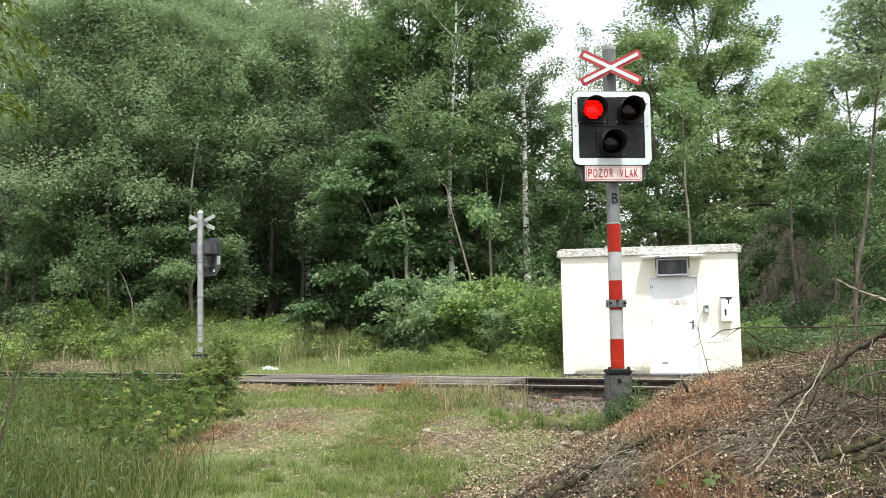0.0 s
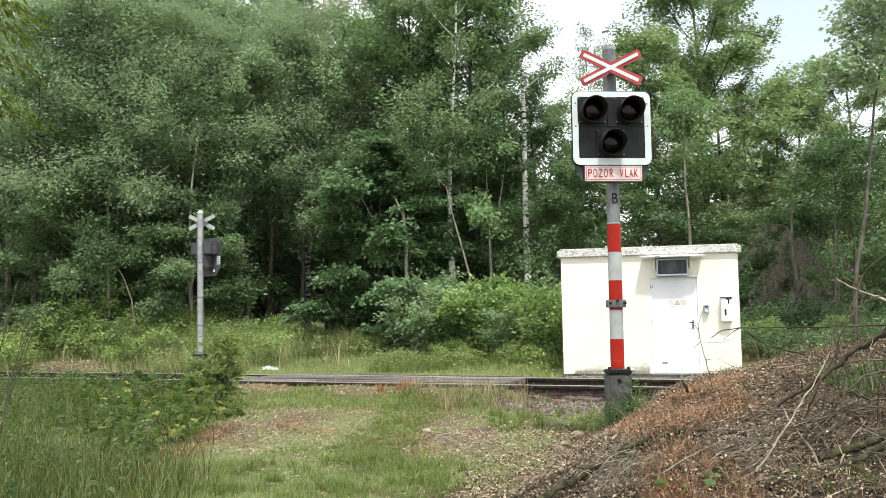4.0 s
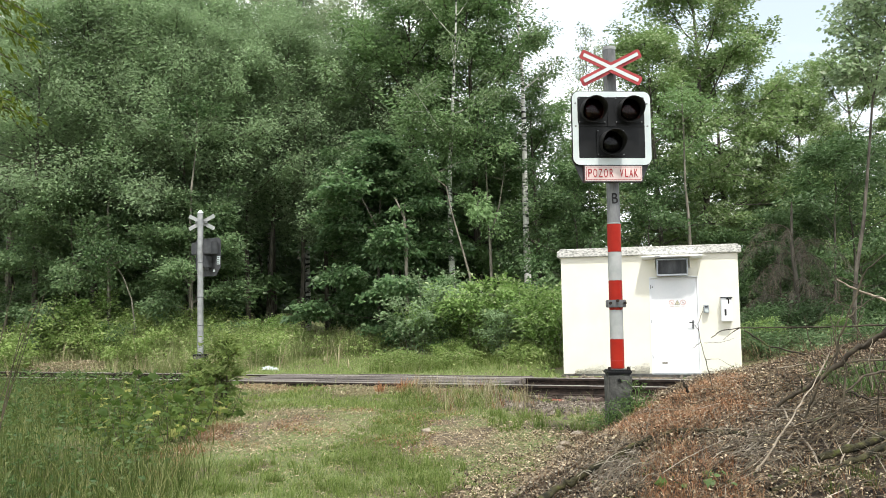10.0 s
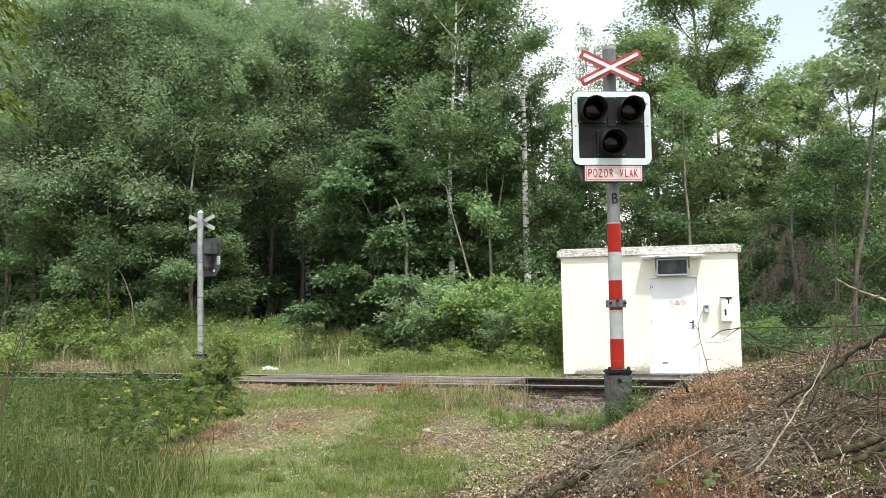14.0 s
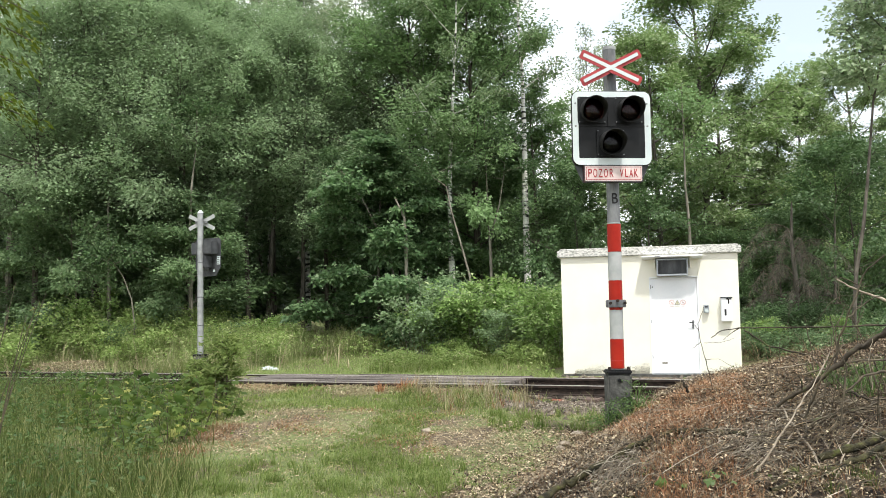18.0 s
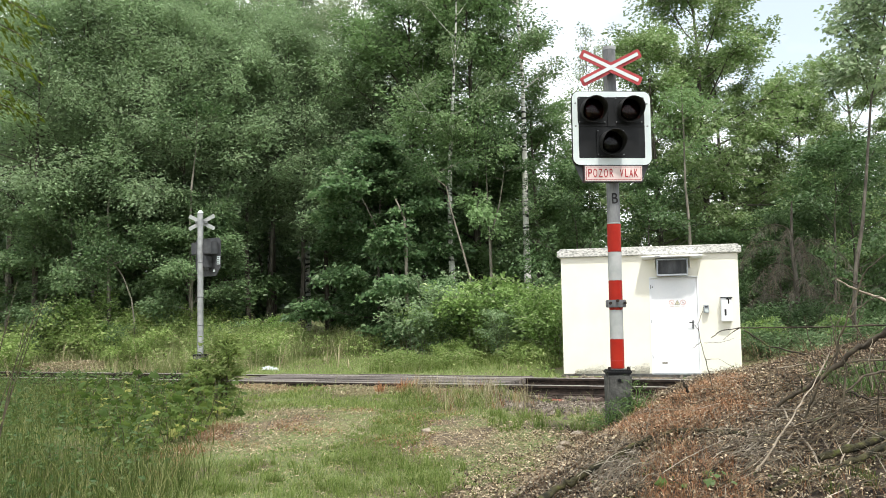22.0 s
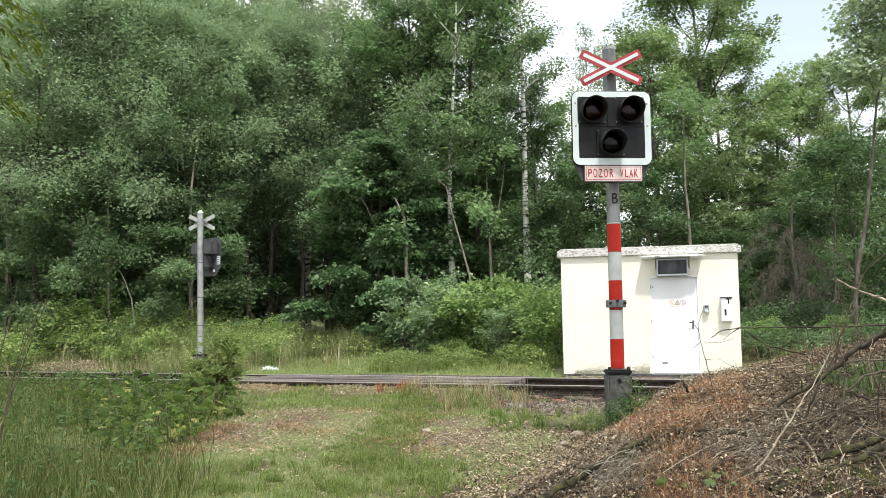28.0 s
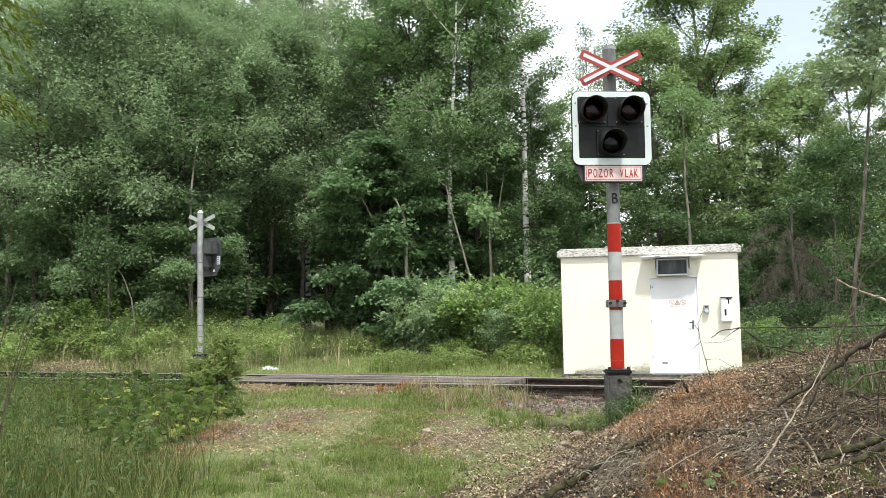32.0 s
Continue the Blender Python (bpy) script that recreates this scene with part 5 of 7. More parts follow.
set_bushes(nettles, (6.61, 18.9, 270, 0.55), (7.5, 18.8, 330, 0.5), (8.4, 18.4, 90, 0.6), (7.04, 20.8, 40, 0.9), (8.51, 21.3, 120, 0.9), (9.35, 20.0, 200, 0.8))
copy_bushes(elder, (6.9, 19.8, 40, 0.38), (8.6, 19.9, 260, 0.36))
sapling = make_sapling("maple_sapling", "young maple saplings with broad fresh leaves", 83, 0.66, 6, 0.145, LEAF_SAPLING, TWIG_DARK, count=11)
set_bushes(sapling, (-3.35, 9.7, 0, 0.8), (-3.15, 10.4, 90, 0.9), (-3.05, 11.3, 180, 0.85), (-3.5, 11.9, 30, 0.85), (-3.85, 10.8, 210, 0.9), (-4.2, 12.2, 110, 0.9), (-3.75, 12.8, 330, 0.95), (-4.6, 11.5, 250, 0.8), (-5.2, 13.0, 290, 0.8), (-3.15, 12.5, 20, 0.95), (-4.75, 13.2, 150, 0.85), (-3.6, 10.2, 300, 0.7))
willow_bush = make_bush("track_side_bush", "dense dark green bush beside the rails", 84, 0.32, 1.2, 13, 15, (0.110, 0.40), LEAF_WILLOW, TWIG_DARK)
set_bushes(willow_bush, (-3.36, 13.7, 0, 0.98), (-3.62, 13.45, 120, 0.62), (-3.55, 13.0, 220, 0.5))
shoots = make_sapling("broadleaf_shoot", "small green broadleaf shoot growing out of the mound", 89, 0.19, 3, 0.10, LEAF_NETTLE, TWIG_DARK, count=4)
set_bushes(shoots, (1.82, 6.36, 0, 0.8))
for px, py, turn, size in ((1.74, 6.22, 30, 0.75), (2.27, 5.95, 200, 0.5)):
    m = pose(px, py, ground_z(px, py) + rough_z(px, py), 0, 0, turn)
    shoot = copy_thing(shoots, m)
    shoot.scale = (size, size, size)
    BUSHES.append(shoot)
weed = make_bush("mast_weed", "small green weed at the signal's concrete foot", 85, 0.20, 0.40, 9, 7, (0.05, 0.26), LEAF_NETTLE, LEAF_NETTLE, "weed")
set_bushes(weed, (1.64, 9.34, 0, 0.9), (1.97, 9.36, 100, 1.0), (1.80, 9.26, 200, 0.7))


# ---- grass, chips and litter ----
def heap(x, y):
    """1 on the bare earth heap beside the rails."""
    return smooth(1.9, 1.0, ((x + 9.35) / 1.0) ** 2 + ((y - 22.6) / 0.6) ** 2 + 0.6 * noise.noise((x * 1.5, y * 1.5, 17.0)))


def grass(name, label, p, rng, h0, h1, width, lean, material, dz=0.0):
    z = ground_z_many(p) + dz
    base = np.concatenate([p, z[:, None]], axis=1)
    n = len(p)
    v, f = blade_arrays(base, rng.uniform(h0, h1, n), rng.uniform(0.7, 1.3, n) * width, rng.uniform(0.1, 1.0, n) * lean, rng)
    return tagged(new(name, mesh_of(name, v, f, material)), label, "grass", kind="stuff")


def bare(x, y):
    """Where the lane is worn to chips: two patches along the wheel tracks and the mound's foot."""
    n1 = noise.noise((x * 0.9, y * 0.55, 7.0))
    left = smooth(0.85, 0.35, abs(x + 2.35 - 0.06 * (y - 11))) * smooth(9.2, 10.2, y) * smooth(14.2, 12.8, y)
    right = smooth(0.95, 0.4, abs(x - 0.30 - 0.02 * (y - 10))) * smooth(8.9, 9.6, y) * smooth(12.3, 11.3, y)
    foot = smooth(0.75, 0.2, abs(x - 0.25 - 0.42 * (y - 7.3))) * smooth(11.0, 9.8, y)
    mid = 0.8 * smooth(0.7, 0.3, abs(x + 1.45)) * smooth(10.0, 10.8, y) * smooth(13.8, 12.8, y)
    right = max(right, foot, mid)
    return min(1.0, max(0.0, max(left, right) + 0.55 * n1 - 0.05))


def worn_strip(x, y):
    """Bare tan strips right before the crossing planks, one in each wheel track."""
    across = max(smooth(0.75, 0.35, abs(x + 3.3)), smooth(0.75, 0.35, abs(x + 1.45)))
    return across * smooth(-1.95, -1.6, track_side(x, y)) * smooth(-0.85, -0.95, track_side(x, y))


def lane_keep(x, y):
    if track_side(x, y) > -0.92 or mound(x, y) > 0.6 or (x > 0.75 and track_side(x, y) > -3.1):
        return 0.0
    foot = smooth(-1.1, -0.3, x - 0.35 - 0.42 * max(0.0, y - 7.3)) * smooth(7.4, 8.2, y)
    return max(0.05, 1.0 - 1.3 * bare(x, y)) * (1 - 0.75 * foot) * (1 - 0.85 * worn_strip(x, y)) * (0.55 + 0.9 * max(0.0, noise.noise((x * 0.8, y * 0.8, 2.0)) + 0.35))


p, rng = scatter(115000, -4.8, 2.2, 6.2, 17.2, 21, lane_keep)
grass("lane_grass", "short fresh green grass on the lane", p, rng, 0.015, 0.06, 0.005, 1.6, GRASS)
def tufts(name, label, p, rng, blades, h0, h1, width, spread, material):
    """Grass in tufts: the blades of one tuft bend away from its middle."""
    n = len(p)
    tall = np.repeat(rng.uniform(h0, h1, n), blades)
    a = rng.uniform(0, 2 * np.pi, n * blades)
    out = np.stack([np.cos(a), np.sin(a), 0 * a], axis=1)
    q = rng.uniform(0.05, 1.0, n * blades)
    h = tall * rng.uniform(0.5, 1.1, n * blades)
    base = np.repeat(np.concatenate([p, ground_z_many(p)[:, None]], axis=1), blades, axis=0) + out * (0.35 * spread * q)[:, None]
    lean = np.repeat(rng.normal(0, 0.25, (n, 2)), blades, axis=0)
    bend = out * (h * q * 1.15)[:, None] + np.concatenate([lean, np.zeros((n * blades, 1))], axis=1) * h[:, None]
    side = np.stack([-np.sin(a), np.cos(a), 0 * a], axis=1) * (width * rng.uniform(0.35, 0.65, n * blades))[:, None]
    up = np.array([0, 0, 1.0])
    mid = base + up * (h * 0.62)[:, None] + bend * 0.35
    tip = base + up * (h * (1.0 - 0.5 * q))[:, None] + bend
    v = np.stack([base - side, base + side, mid + side * 0.8, mid - side * 0.8, tip], axis=1).reshape(-1, 3)
    o = np.arange(n * blades)[:, None] * 5
    f = np.stack([o + [0, 1, 2], o + [0, 2, 3], o + [3, 2, 4]], axis=1).reshape(-1, 3)
    return tagged(new(name, mesh_of(name, v, f, material)), label, "grass", kind="stuff")


def lush(x, y):
    """Where the lane's grass grows long: the middle strip and the near end."""
    strip = smooth(0.75, 0.3, abs(x + 0.75)) * smooth(14.6, 13.8, y)
    near = smooth(9.9, 9.0, y + 0.25 * abs(x + 1.0))
    verge = smooth(-1.0, -1.2, track_side(x, y)) * smooth(-2.6, -1.6, track_side(x, y)) * smooth(-4.4, -3.8, x) * smooth(0.6, 0.0, x)
    return max(strip, near, verge) * smooth(-0.35, 0.15, noise.noise((x * 1.1, y * 1.1, 5.0)) + 0.1) * (1 - 0.9 * bare(x, y)) * (1 - mound(x, y))


p, rng = scatter(3400, -3.4, 0.9, 6.2, 14.8, 22, lush)
tufts("grass_tufts", "longer bent green grass tufts on the lane", p, rng, 34, 0.03, 0.085, 0.0038, 0.22, TUFT)
p, rng = scatter(260, -2.2, 0.4, 6.4, 9.8, 72, lush)
tufts("tall_tufts", "tall arching green grass tufts on the lane", p, rng, 40, 0.09, 0.19, 0.004, 0.26, TUFT)
p, rng = scatter(52000, -8.5, -1.3, 4.3, 15.0, 23, lambda x, y: smooth(-1.75, -2.5, x + 0.24 * (y - 7.3)) * smooth(-1.3, -1.8, track_side(x, y)) * (1.0 if y < 8.5 else 0.6))
p = p[(p[:, 0] < -4.5) | (p[:, 1] < 9.3) | (rng.random(len(p)) < 0.35)]
grass("bank_grass", "tall soft green grass on the bank beside the lane", p, rng, 0.14, 0.48, 0.006, 0.95, BANK_GRASS)
def meadow(x, y):
    """Tall grass beyond the track, kept off the mown lane and the heap."""
    side = track_side(x, y)
    lawn = -4.7 < x < 1.9 and side < 6.3 + 0.9 * noise.noise((x * 0.9, y * 0.9, 3.0))
    return 0.0 if lawn else smooth(1.4, 2.6, side) * smooth(1.9, 1.2, x) * (1 - heap(x, y)) * (0.45 + 1.3 * max(0.0, noise.noise((x * 0.7, y * 0.7, 8.0)) + 0.2))


p, rng = scatter(6500, -14, 1.9, 17.0, 26.5, 24, meadow)
tufts("meadow_grass", "tall pale green grass beyond the track", p, rng, 16, 0.14, 0.62, 0.009, 0.30, GRASS_TALL)
p, rng = scatter(40000, -5.2, 2.2, 15.5, 24.5, 25, lambda x, y: smooth(1.05, 1.3, track_side(x, y)) * smooth(8.2, 6.8, track_side(x, y)))
grass("far_lane_grass", "short bright grass on the lane beyond the track", p, rng, 0.03, 0.10, 0.011, 2.2, LAWN)
p, rng = scatter(260, -4.5, 1.8, 16.5, 22.0, 52, lambda x, y: smooth(1.4, 2.0, track_side(x, y)) * smooth(5.5, 4.0, track_side(x, y)))
grass("lane_stalks", "a few straw-coloured stalks on the lane beyond the track", p, rng, 0.15, 0.45, 0.006, 0.9, STRAW)
p, rng = scatter(620, -5.4, -0.6, 23.4, 26.8, 53, lambda x, y: 0.4 + 0.8 * max(0.0, noise.noise((x * 1.2, y * 1.2, 41.0)) + 0.4))
tufts("wood_edge_grass", "tall soft grass at the dark opening of the wood", p, rng, 18, 0.35, 0.95, 0.009, 0.35, GRASS_TALL)
def rail_verge(x, y):
    """The rough strip between the lane's grass and the near rail."""
    return smooth(-0.95, -1.3, track_side(x, y)) * smooth(-3.4, -2.0, track_side(x, y))


p, rng = scatter(130, -0.6, 1.3, 11.8, 14.9, 26, lambda x, y: rail_verge(x, y) * smooth(-0.1, 0.25, noise.noise((x * 1.8, y * 1.8, 14.0)) + 0.1))
tufts("dry_grass", "dry straw-coloured grass stalks beside the rails", p, rng, 15, 0.22, 0.60, 0.005, 0.16, STRAW)
p, rng = scatter(230, -0.7, 1.2, 11.8, 14.9, 69, lambda x, y: rail_verge(x, y) * smooth(-0.2, 0.2, noise.noise((x * 1.5, y * 1.5, 24.0)) + 0.1))
tufts("rail_grass", "loose green and tawny grass beside the rails", p, rng, 16, 0.10, 0.34, 0.005, 0.2, GRASS)
p, rng = scatter(60, -0.4, 1.4, 12.2, 14.9, 120, lambda x, y: rail_verge(x, y))
tufts("rust_stalks", "withered reddish stalks beside the rails", p, rng, 12, 0.10, 0.36, 0.005, 0.18, RUST_GRASS)
p, rng = scatter(420, -4.4, 0.4, 13.6, 17.0, 121, lambda x, y: smooth(-0.93, -1.0, track_side(x, y)) * smooth(-1.55, -1.2, track_side(x, y)) * smooth(-0.1, 0.2, noise.noise((x * 1.4, y * 1.4, 53.0))))
tufts("plank_grass", "fresh grass pushing up along the crossing planks", p, rng, 24, 0.05, 0.15, 0.006, 0.2, TUFT)
p, rng = scatter(3500, -5.0, 2.6, 11.0, 17.0, 27, lambda x, y: smooth(-1.0, -1.3, track_side(x, y)) * smooth(-2.2, -1.6, track_side(x, y)))
p = p[rng.random(len(p)) < 0.3]
grass("trackside_grass", "green and tawny grass along the ballast edge", p, rng, 0.08, 0.30, 0.007, 0.7, GRASS_TALL)
p, rng = scatter(2600, -3.6, 1.5, 13.0, 17.0, 28, lambda x, y: smooth(-1.05, -1.2, track_side(x, y)) * smooth(-1.9, -1.5, track_side(x, y)) * smooth(0.0, 0.25, noise.noise((x * 1.3, y, 4.0))))
grass("rusty_weeds", "reddish withered weeds along the crossing planks", p, rng, 0.03, 0.09, 0.006, 1.4, RUST_GRASS)
def rusty_patch(x, y):
    a = ((x - 2.22 - 0.28 * (y - 8.6)) / 0.62) ** 2 + ((y - 8.5) / 1.35) ** 2
    b = ((x - 1.65) / 0.35) ** 2 + ((y - 6.1) / 0.8) ** 2
    c = ((x - 2.1) / 0.5) ** 2 + ((y - 7.55) / 0.6) ** 2
    d = ((x - 1.62) / 0.26) ** 2 + ((y - 6.55) / 0.5) ** 2
    return max(smooth(1.3, 0.5, a), smooth(1.2, 0.5, b), smooth(1.2, 0.5, c), smooth(1.2, 0.5, d)) * (0.5 + 0.8 * max(0.0, noise.noise((x * 3, y * 3, 2.0)) + 0.3))


p, rng = scatter(50000, 0.6, 3.2, 5.0, 10.2, 46, rusty_patch)
grass("rust_tufts", "matted rust-red withered grass on the mound", p, rng, 0.04, 0.13, 0.0038, 1.3, RUST_GRASS)
p, rng = scatter(12000, 0.6, 6.0, 5.0, 12.0, 29, lambda x, y: mound(x, y) * smooth(-0.05, 0.22, noise.noise((x * 1.0, y * 1.2, 9.0)) + 0.25 * smooth(3.0, 1.2, x)) * smooth(-1.6, -2.2, track_side(x, y)))
grass("rusty_grass", "rust-brown withered grass tufts on the mound", p, rng, 0.04, 0.11, 0.004, 1.5, RUST_GRASS)


def flakes(name, label, category, p, rng, size, aspect, material, tilt=0.35, dz=0.012, simple=False, loft=0.02):
    """Flat bits that lie about on the ground."""
    n = len(p)
    base = np.concatenate([p, (ground_z_many(p) + dz + rng.uniform(0, loft, n))[:, None]], axis=1)
    a = rng.uniform(0, 6.28, n)
    along = np.stack([np.cos(a), np.sin(a), rng.normal(0, tilt, n)], axis=1)
    up = np.array([0, 0, 1.0]) + rng.normal(0, tilt, (n, 3))
    L = rng.uniform(0.5, 1.5, n) * size
    v, f = leaf_arrays(base, along, up, L, L * aspect, 0.2, simple)
    return tagged(new(name, mesh_of(name, v, f, material)), label, category, kind="stuff")


p, rng = scatter(60000, -3.8, 2.2, 6.4, 14.8, 31, lambda x, y: (0.8 * bare(x, y) * (1 - 0.6 * mound(x, y)) + 0.012) if track_side(x, y) < -1.2 else 0.0)
flakes("wood_chips", "pale wood chips scattered on the lane", "wood chips", p, rng, 0.032, 0.42, CHIP)
p, rng = scatter(165000, 0.0, 5.6, 4.6, 12.3, 32, lambda x, y: mound(x, y) * smooth(-1.5, -2.0, track_side(x, y)) * (1 - 0.5 * smooth(2.0, 2.7, x) * smooth(7.4, 6.2, y)))
flakes("leaf_litter", "brown and bleached dead leaves covering the mound", "leaf litter", p, rng, 0.021, 0.75, LEAF_DRY, 0.7, 0.006, True, 0.045)
p, rng = scatter(30000, -0.6, 2.2, 6.6, 11.2, 118, lambda x, y: smooth(-1.15, -0.15, x - 0.35 - 0.42 * max(0.0, y - 7.3) - 0.30 * max(0.0, 7.3 - y)) * (1 - mound(x, y)) * (0.35 + 0.9 * smooth(-0.2, 0.3, noise.noise((x * 1.9, y * 1.9, 47.0)))))
flakes("foot_litter", "brown leaf litter thinning out before the mound", "leaf litter", p, rng, 0.024, 0.7, LEAF_DRY, 0.6, 0.008, True, 0.025)
p, rng = scatter(24000, 0.0, 6.0, 4.3, 12.5, 33, lambda x, y: mound(x, y) * smooth(-1.5, -2.0, track_side(x, y)))
flakes("dead_twigs", "thin grey and tan twigs lying over the mound", "twigs", p, rng, 0.15, 0.028, TWIG_BITS, 0.2, 0.02, loft=0.05)


def weeds(name, label, p, rng, height, leaf, material, count):
    """Low leafy plants, too many to count."""
    n = len(p) * count
    top = np.repeat(rng.uniform(0.4, 1.0, len(p)) * height, count)
    base = np.repeat(np.concatenate([p, ground_z_many(p)[:, None]], axis=1), count, axis=0)
    q = np.sqrt(rng.uniform(0, 1, n))
    base = base + np.concatenate([rng.normal(0, 0.07 + 0.09 * height, (n, 2)), (q * top)[:, None]], axis=1)
    along = rng.normal(0, 1, (n, 3)) * np.array([1, 1, 0.35]) + np.array([0, 0, 0.1])
    up = np.array([0, -0.2, 0.9]) + rng.normal(0, 0.5, (n, 3))
    L = rng.uniform(0.6, 1.3, n) * leaf[0]
    v, f = leaf_arrays(base, along, up, L, L * leaf[1])
    return tagged(new(name, mesh_of(name, v, f, material)), label, "weeds", kind="stuff")


p, rng = scatter(3600, -15, 2.0, 17.0, 27.0, 41, lambda x, y: smooth(2.0, 3.2, track_side(x, y)) * (1 - heap(x, y)) * (0.02 if -4.6 < x < 1.6 and track_side(x, y) < 5.0 else 0.8) * smooth(-0.15, 0.25, noise.noise((x * 0.6, y * 0.6, 12.0)) + 0.15))
weeds("meadow_weeds", "mixed nettles and herbs among the grass beyond the track", p, rng, 0.60, (0.075, 0.5), LEAF_BRAMBLE, 18)
p, rng = scatter(3300, -12.5, -3.9, 22.0, 26.0, 55, lambda x, y: smooth(3.0, 4.2, track_side(x, y)) * (1 - heap(x, y)) * smooth(-0.3, 0.2, noise.noise((x * 0.8, y * 0.8, 6.0))))
weeds("bank_herbs", "tall yellow-green herbs and brambles on the bank beyond the track", p, rng, 0.8, (0.085, 0.5), LEAF_BRAMBLE, 18)
p, rng = scatter(600, -12.8, -3.9, 22.0, 26.2, 123, lambda x, y: smooth(2.6, 3.8, track_side(x, y)) * (1 - heap(x, y)) * smooth(-0.3, 0.1, noise.noise((x * 1.3, y * 1.3, 16.0))))
weeds("dark_herbs", "darker nettles and seedlings on the bank beyond the track", p, rng, 0.95, (0.10, 0.45), LEAF_WILLOW, 20)
p, rng = scatter(6000, -12.5, -3.6, 21.5, 26.0, 57, lambda x, y: smooth(2.4, 3.6, track_side(x, y)) * (1 - heap(x, y)))
grass("flowering_grass", "pale flowering grass stalks among the herbs beyond the track", p, rng, 0.5, 1.05, 0.008, 0.6, GRASS_TALL)
p, rng = scatter(800, -8.5, -1.9, 6.5, 16.5, 42, lambda x, y: smooth(-2.2, -2.9, x + 0.20 * (y - 7.3)) * smooth(-1.4, -1.9, track_side(x, y)))
weeds("bank_weeds", "nettles and young herbs among the bank's grass", p, rng, 0.42, (0.062, 0.55), LEAF_NETTLE, 18)
p, rng = scatter(700, -3.2, 1.6, 7.0, 14.6, 43, lambda x, y: smooth(0.1, 0.35, noise.noise((x * 1.4, y * 1.4, 15.0))) * (1 - mound(x, y)) * smooth(-1.2, -1.4, track_side(x, y)))
weeds("lane_herbs", "small clover and plantain leaves in the lane grass", p, rng, 0.06, (0.035, 0.7), GRASS, 10)
p, rng = scatter(9000, -12.0, -7.0, 21.0, 24.2, 47, heap)
flakes("dry_earth_heap", "tan dry leaves and cut stalks beside the rails", "leaf litter", p, rng, 0.06, 0.42, STRAW, 0.5, 0.04)
p, rng = scatter(3500, -12.0, -7.0, 21.0, 24.2, 56, heap)
flakes("heap_straw", "pale dry stalks on the earth heap", "straw", p, rng, 0.12, 0.14, CHIP, 0.4, 0.05)
p, rng = scatter(16000, -4.6, 1.2, 12.5, 17.0, 48, lambda x, y: smooth(-0.84, -0.9, track_side(x, y)) * smooth(-1.8, -1.0, track_side(x, y)) * smooth(-0.1, 0.2, noise.noise((x * 1.2, y * 1.2, 22.0))))
flakes("dry_clippings", "pale dry clippings along the crossing planks", "straw", p, rng, 0.06, 0.18, STRAW, 0.4, 0.02)
p, rng = scatter(3800, 0.9, 2.6, 5.4, 8.2, 59, lambda x, y: max(smooth(1.0, 0.3, ((x - 1.36) / 0.30) ** 2 + ((y - 6.85) / 0.55) ** 2), smooth(1.0, 0.3, ((x - 2.1) / 0.4) ** 2 + ((y - 6.9) / 0.5) ** 2)))
grass("bleached_fibres", "tangle of fine bleached stalks at the mound's foot", p, rng, 0.05, 0.16, 0.003, 1.8, STRAW_GREY)
p, rng = scatter(900, 1.5, 4.6, 4.9, 8.6, 63, lambda x, y: mound(x, y) * smooth(-0.1, 0.25, noise.noise((x * 1.1, y * 1.1, 51.0)) + 0.1))
flakes("bleached_sticks", "bleached thin sticks strewn over the mound", "sticks", p, rng, 0.38, 0.014, STRAW_GREY, 0.16, 0.03, loft=0.09)
p, rng = scatter(7000, -2.6, 0.6, 9.6, 13.4, 64, lambda x, y: smooth(0.05, 0.3, noise.noise((x * 1.3, y * 1.3, 61.0))) * smooth(-1.4, -1.8, track_side(x, y)))
grass("lane_rust", "withered rust-brown grass patches on the lane", p, rng, 0.02, 0.07, 0.005, 1.6, RUST_GRASS)
p, rng = scatter(420, 2.3, 3.4, 4.9, 6.0, 65, lambda x, y: mound(x, y) * smooth(0.0, 0.3, noise.noise((x * 2.2, y * 2.2, 71.0)) + 0.1))
grass("mound_grass", "thin green grass blades growing through the mound's litter", p, rng, 0.05, 0.20, 0.005, 0.6, BANK_GRASS)
p, rng = scatter(7000, 0.6, 5.0, 4.8, 11.0, 49, lambda x, y: mound(x, y) * smooth(0.0, 0.3, noise.noise((x * 1.3, y * 1.3, 31.0))))
grass("bleached_stalks", "bleached grass stalks lying over the mound", p, rng, 0.03, 0.09, 0.004, 3.0, STRAW, 0.015)
p, rng = scatter(60, -2.55, -2.02, 4.4, 5.2, 50, lambda x, y: 1.0)
grass("roadside_stalks", "tall thin grass stalks close to the camera", p, rng, 0.9, 1.5, 0.004, 0.25, BANK_GRASS)
p, rng = scatter(5000, -3.7, -2.5, 8.2, 11.8, 51, lambda x, y: smooth(0.6, 0.2, abs(x + 3.0 - 0.02 * (y - 10))) * smooth(-0.1, 0.25, noise.noise((x * 1.6, y * 1.6, 27.0))))
grass("withered_edge_grass", "rust-brown withered grass along the lane's edge", p, rng, 0.03, 0.10, 0.005, 1.4, RUST_GRASS)
p, rng = scatter(600, 0.6, 5.5, 4.8, 11.5, 44, lambda x, y: mound(x, y) * smooth(0.22, 0.4, noise.noise((x * 1.1, y * 1.1, 19.0))))
weeds("mound_moss", "patches of moss and tiny green shoots on the mound", p, rng, 0.05, (0.03, 0.6), BANK_GRASS, 16)
p, rng = scatter(14000, -3.4, 2.0, 6.4, 14.8, 45, lambda x, y: (0.35 + 0.5 * bare(x, y)) * (1 - mound(x, y)) * smooth(-1.2, -1.5, track_side(x, y)))
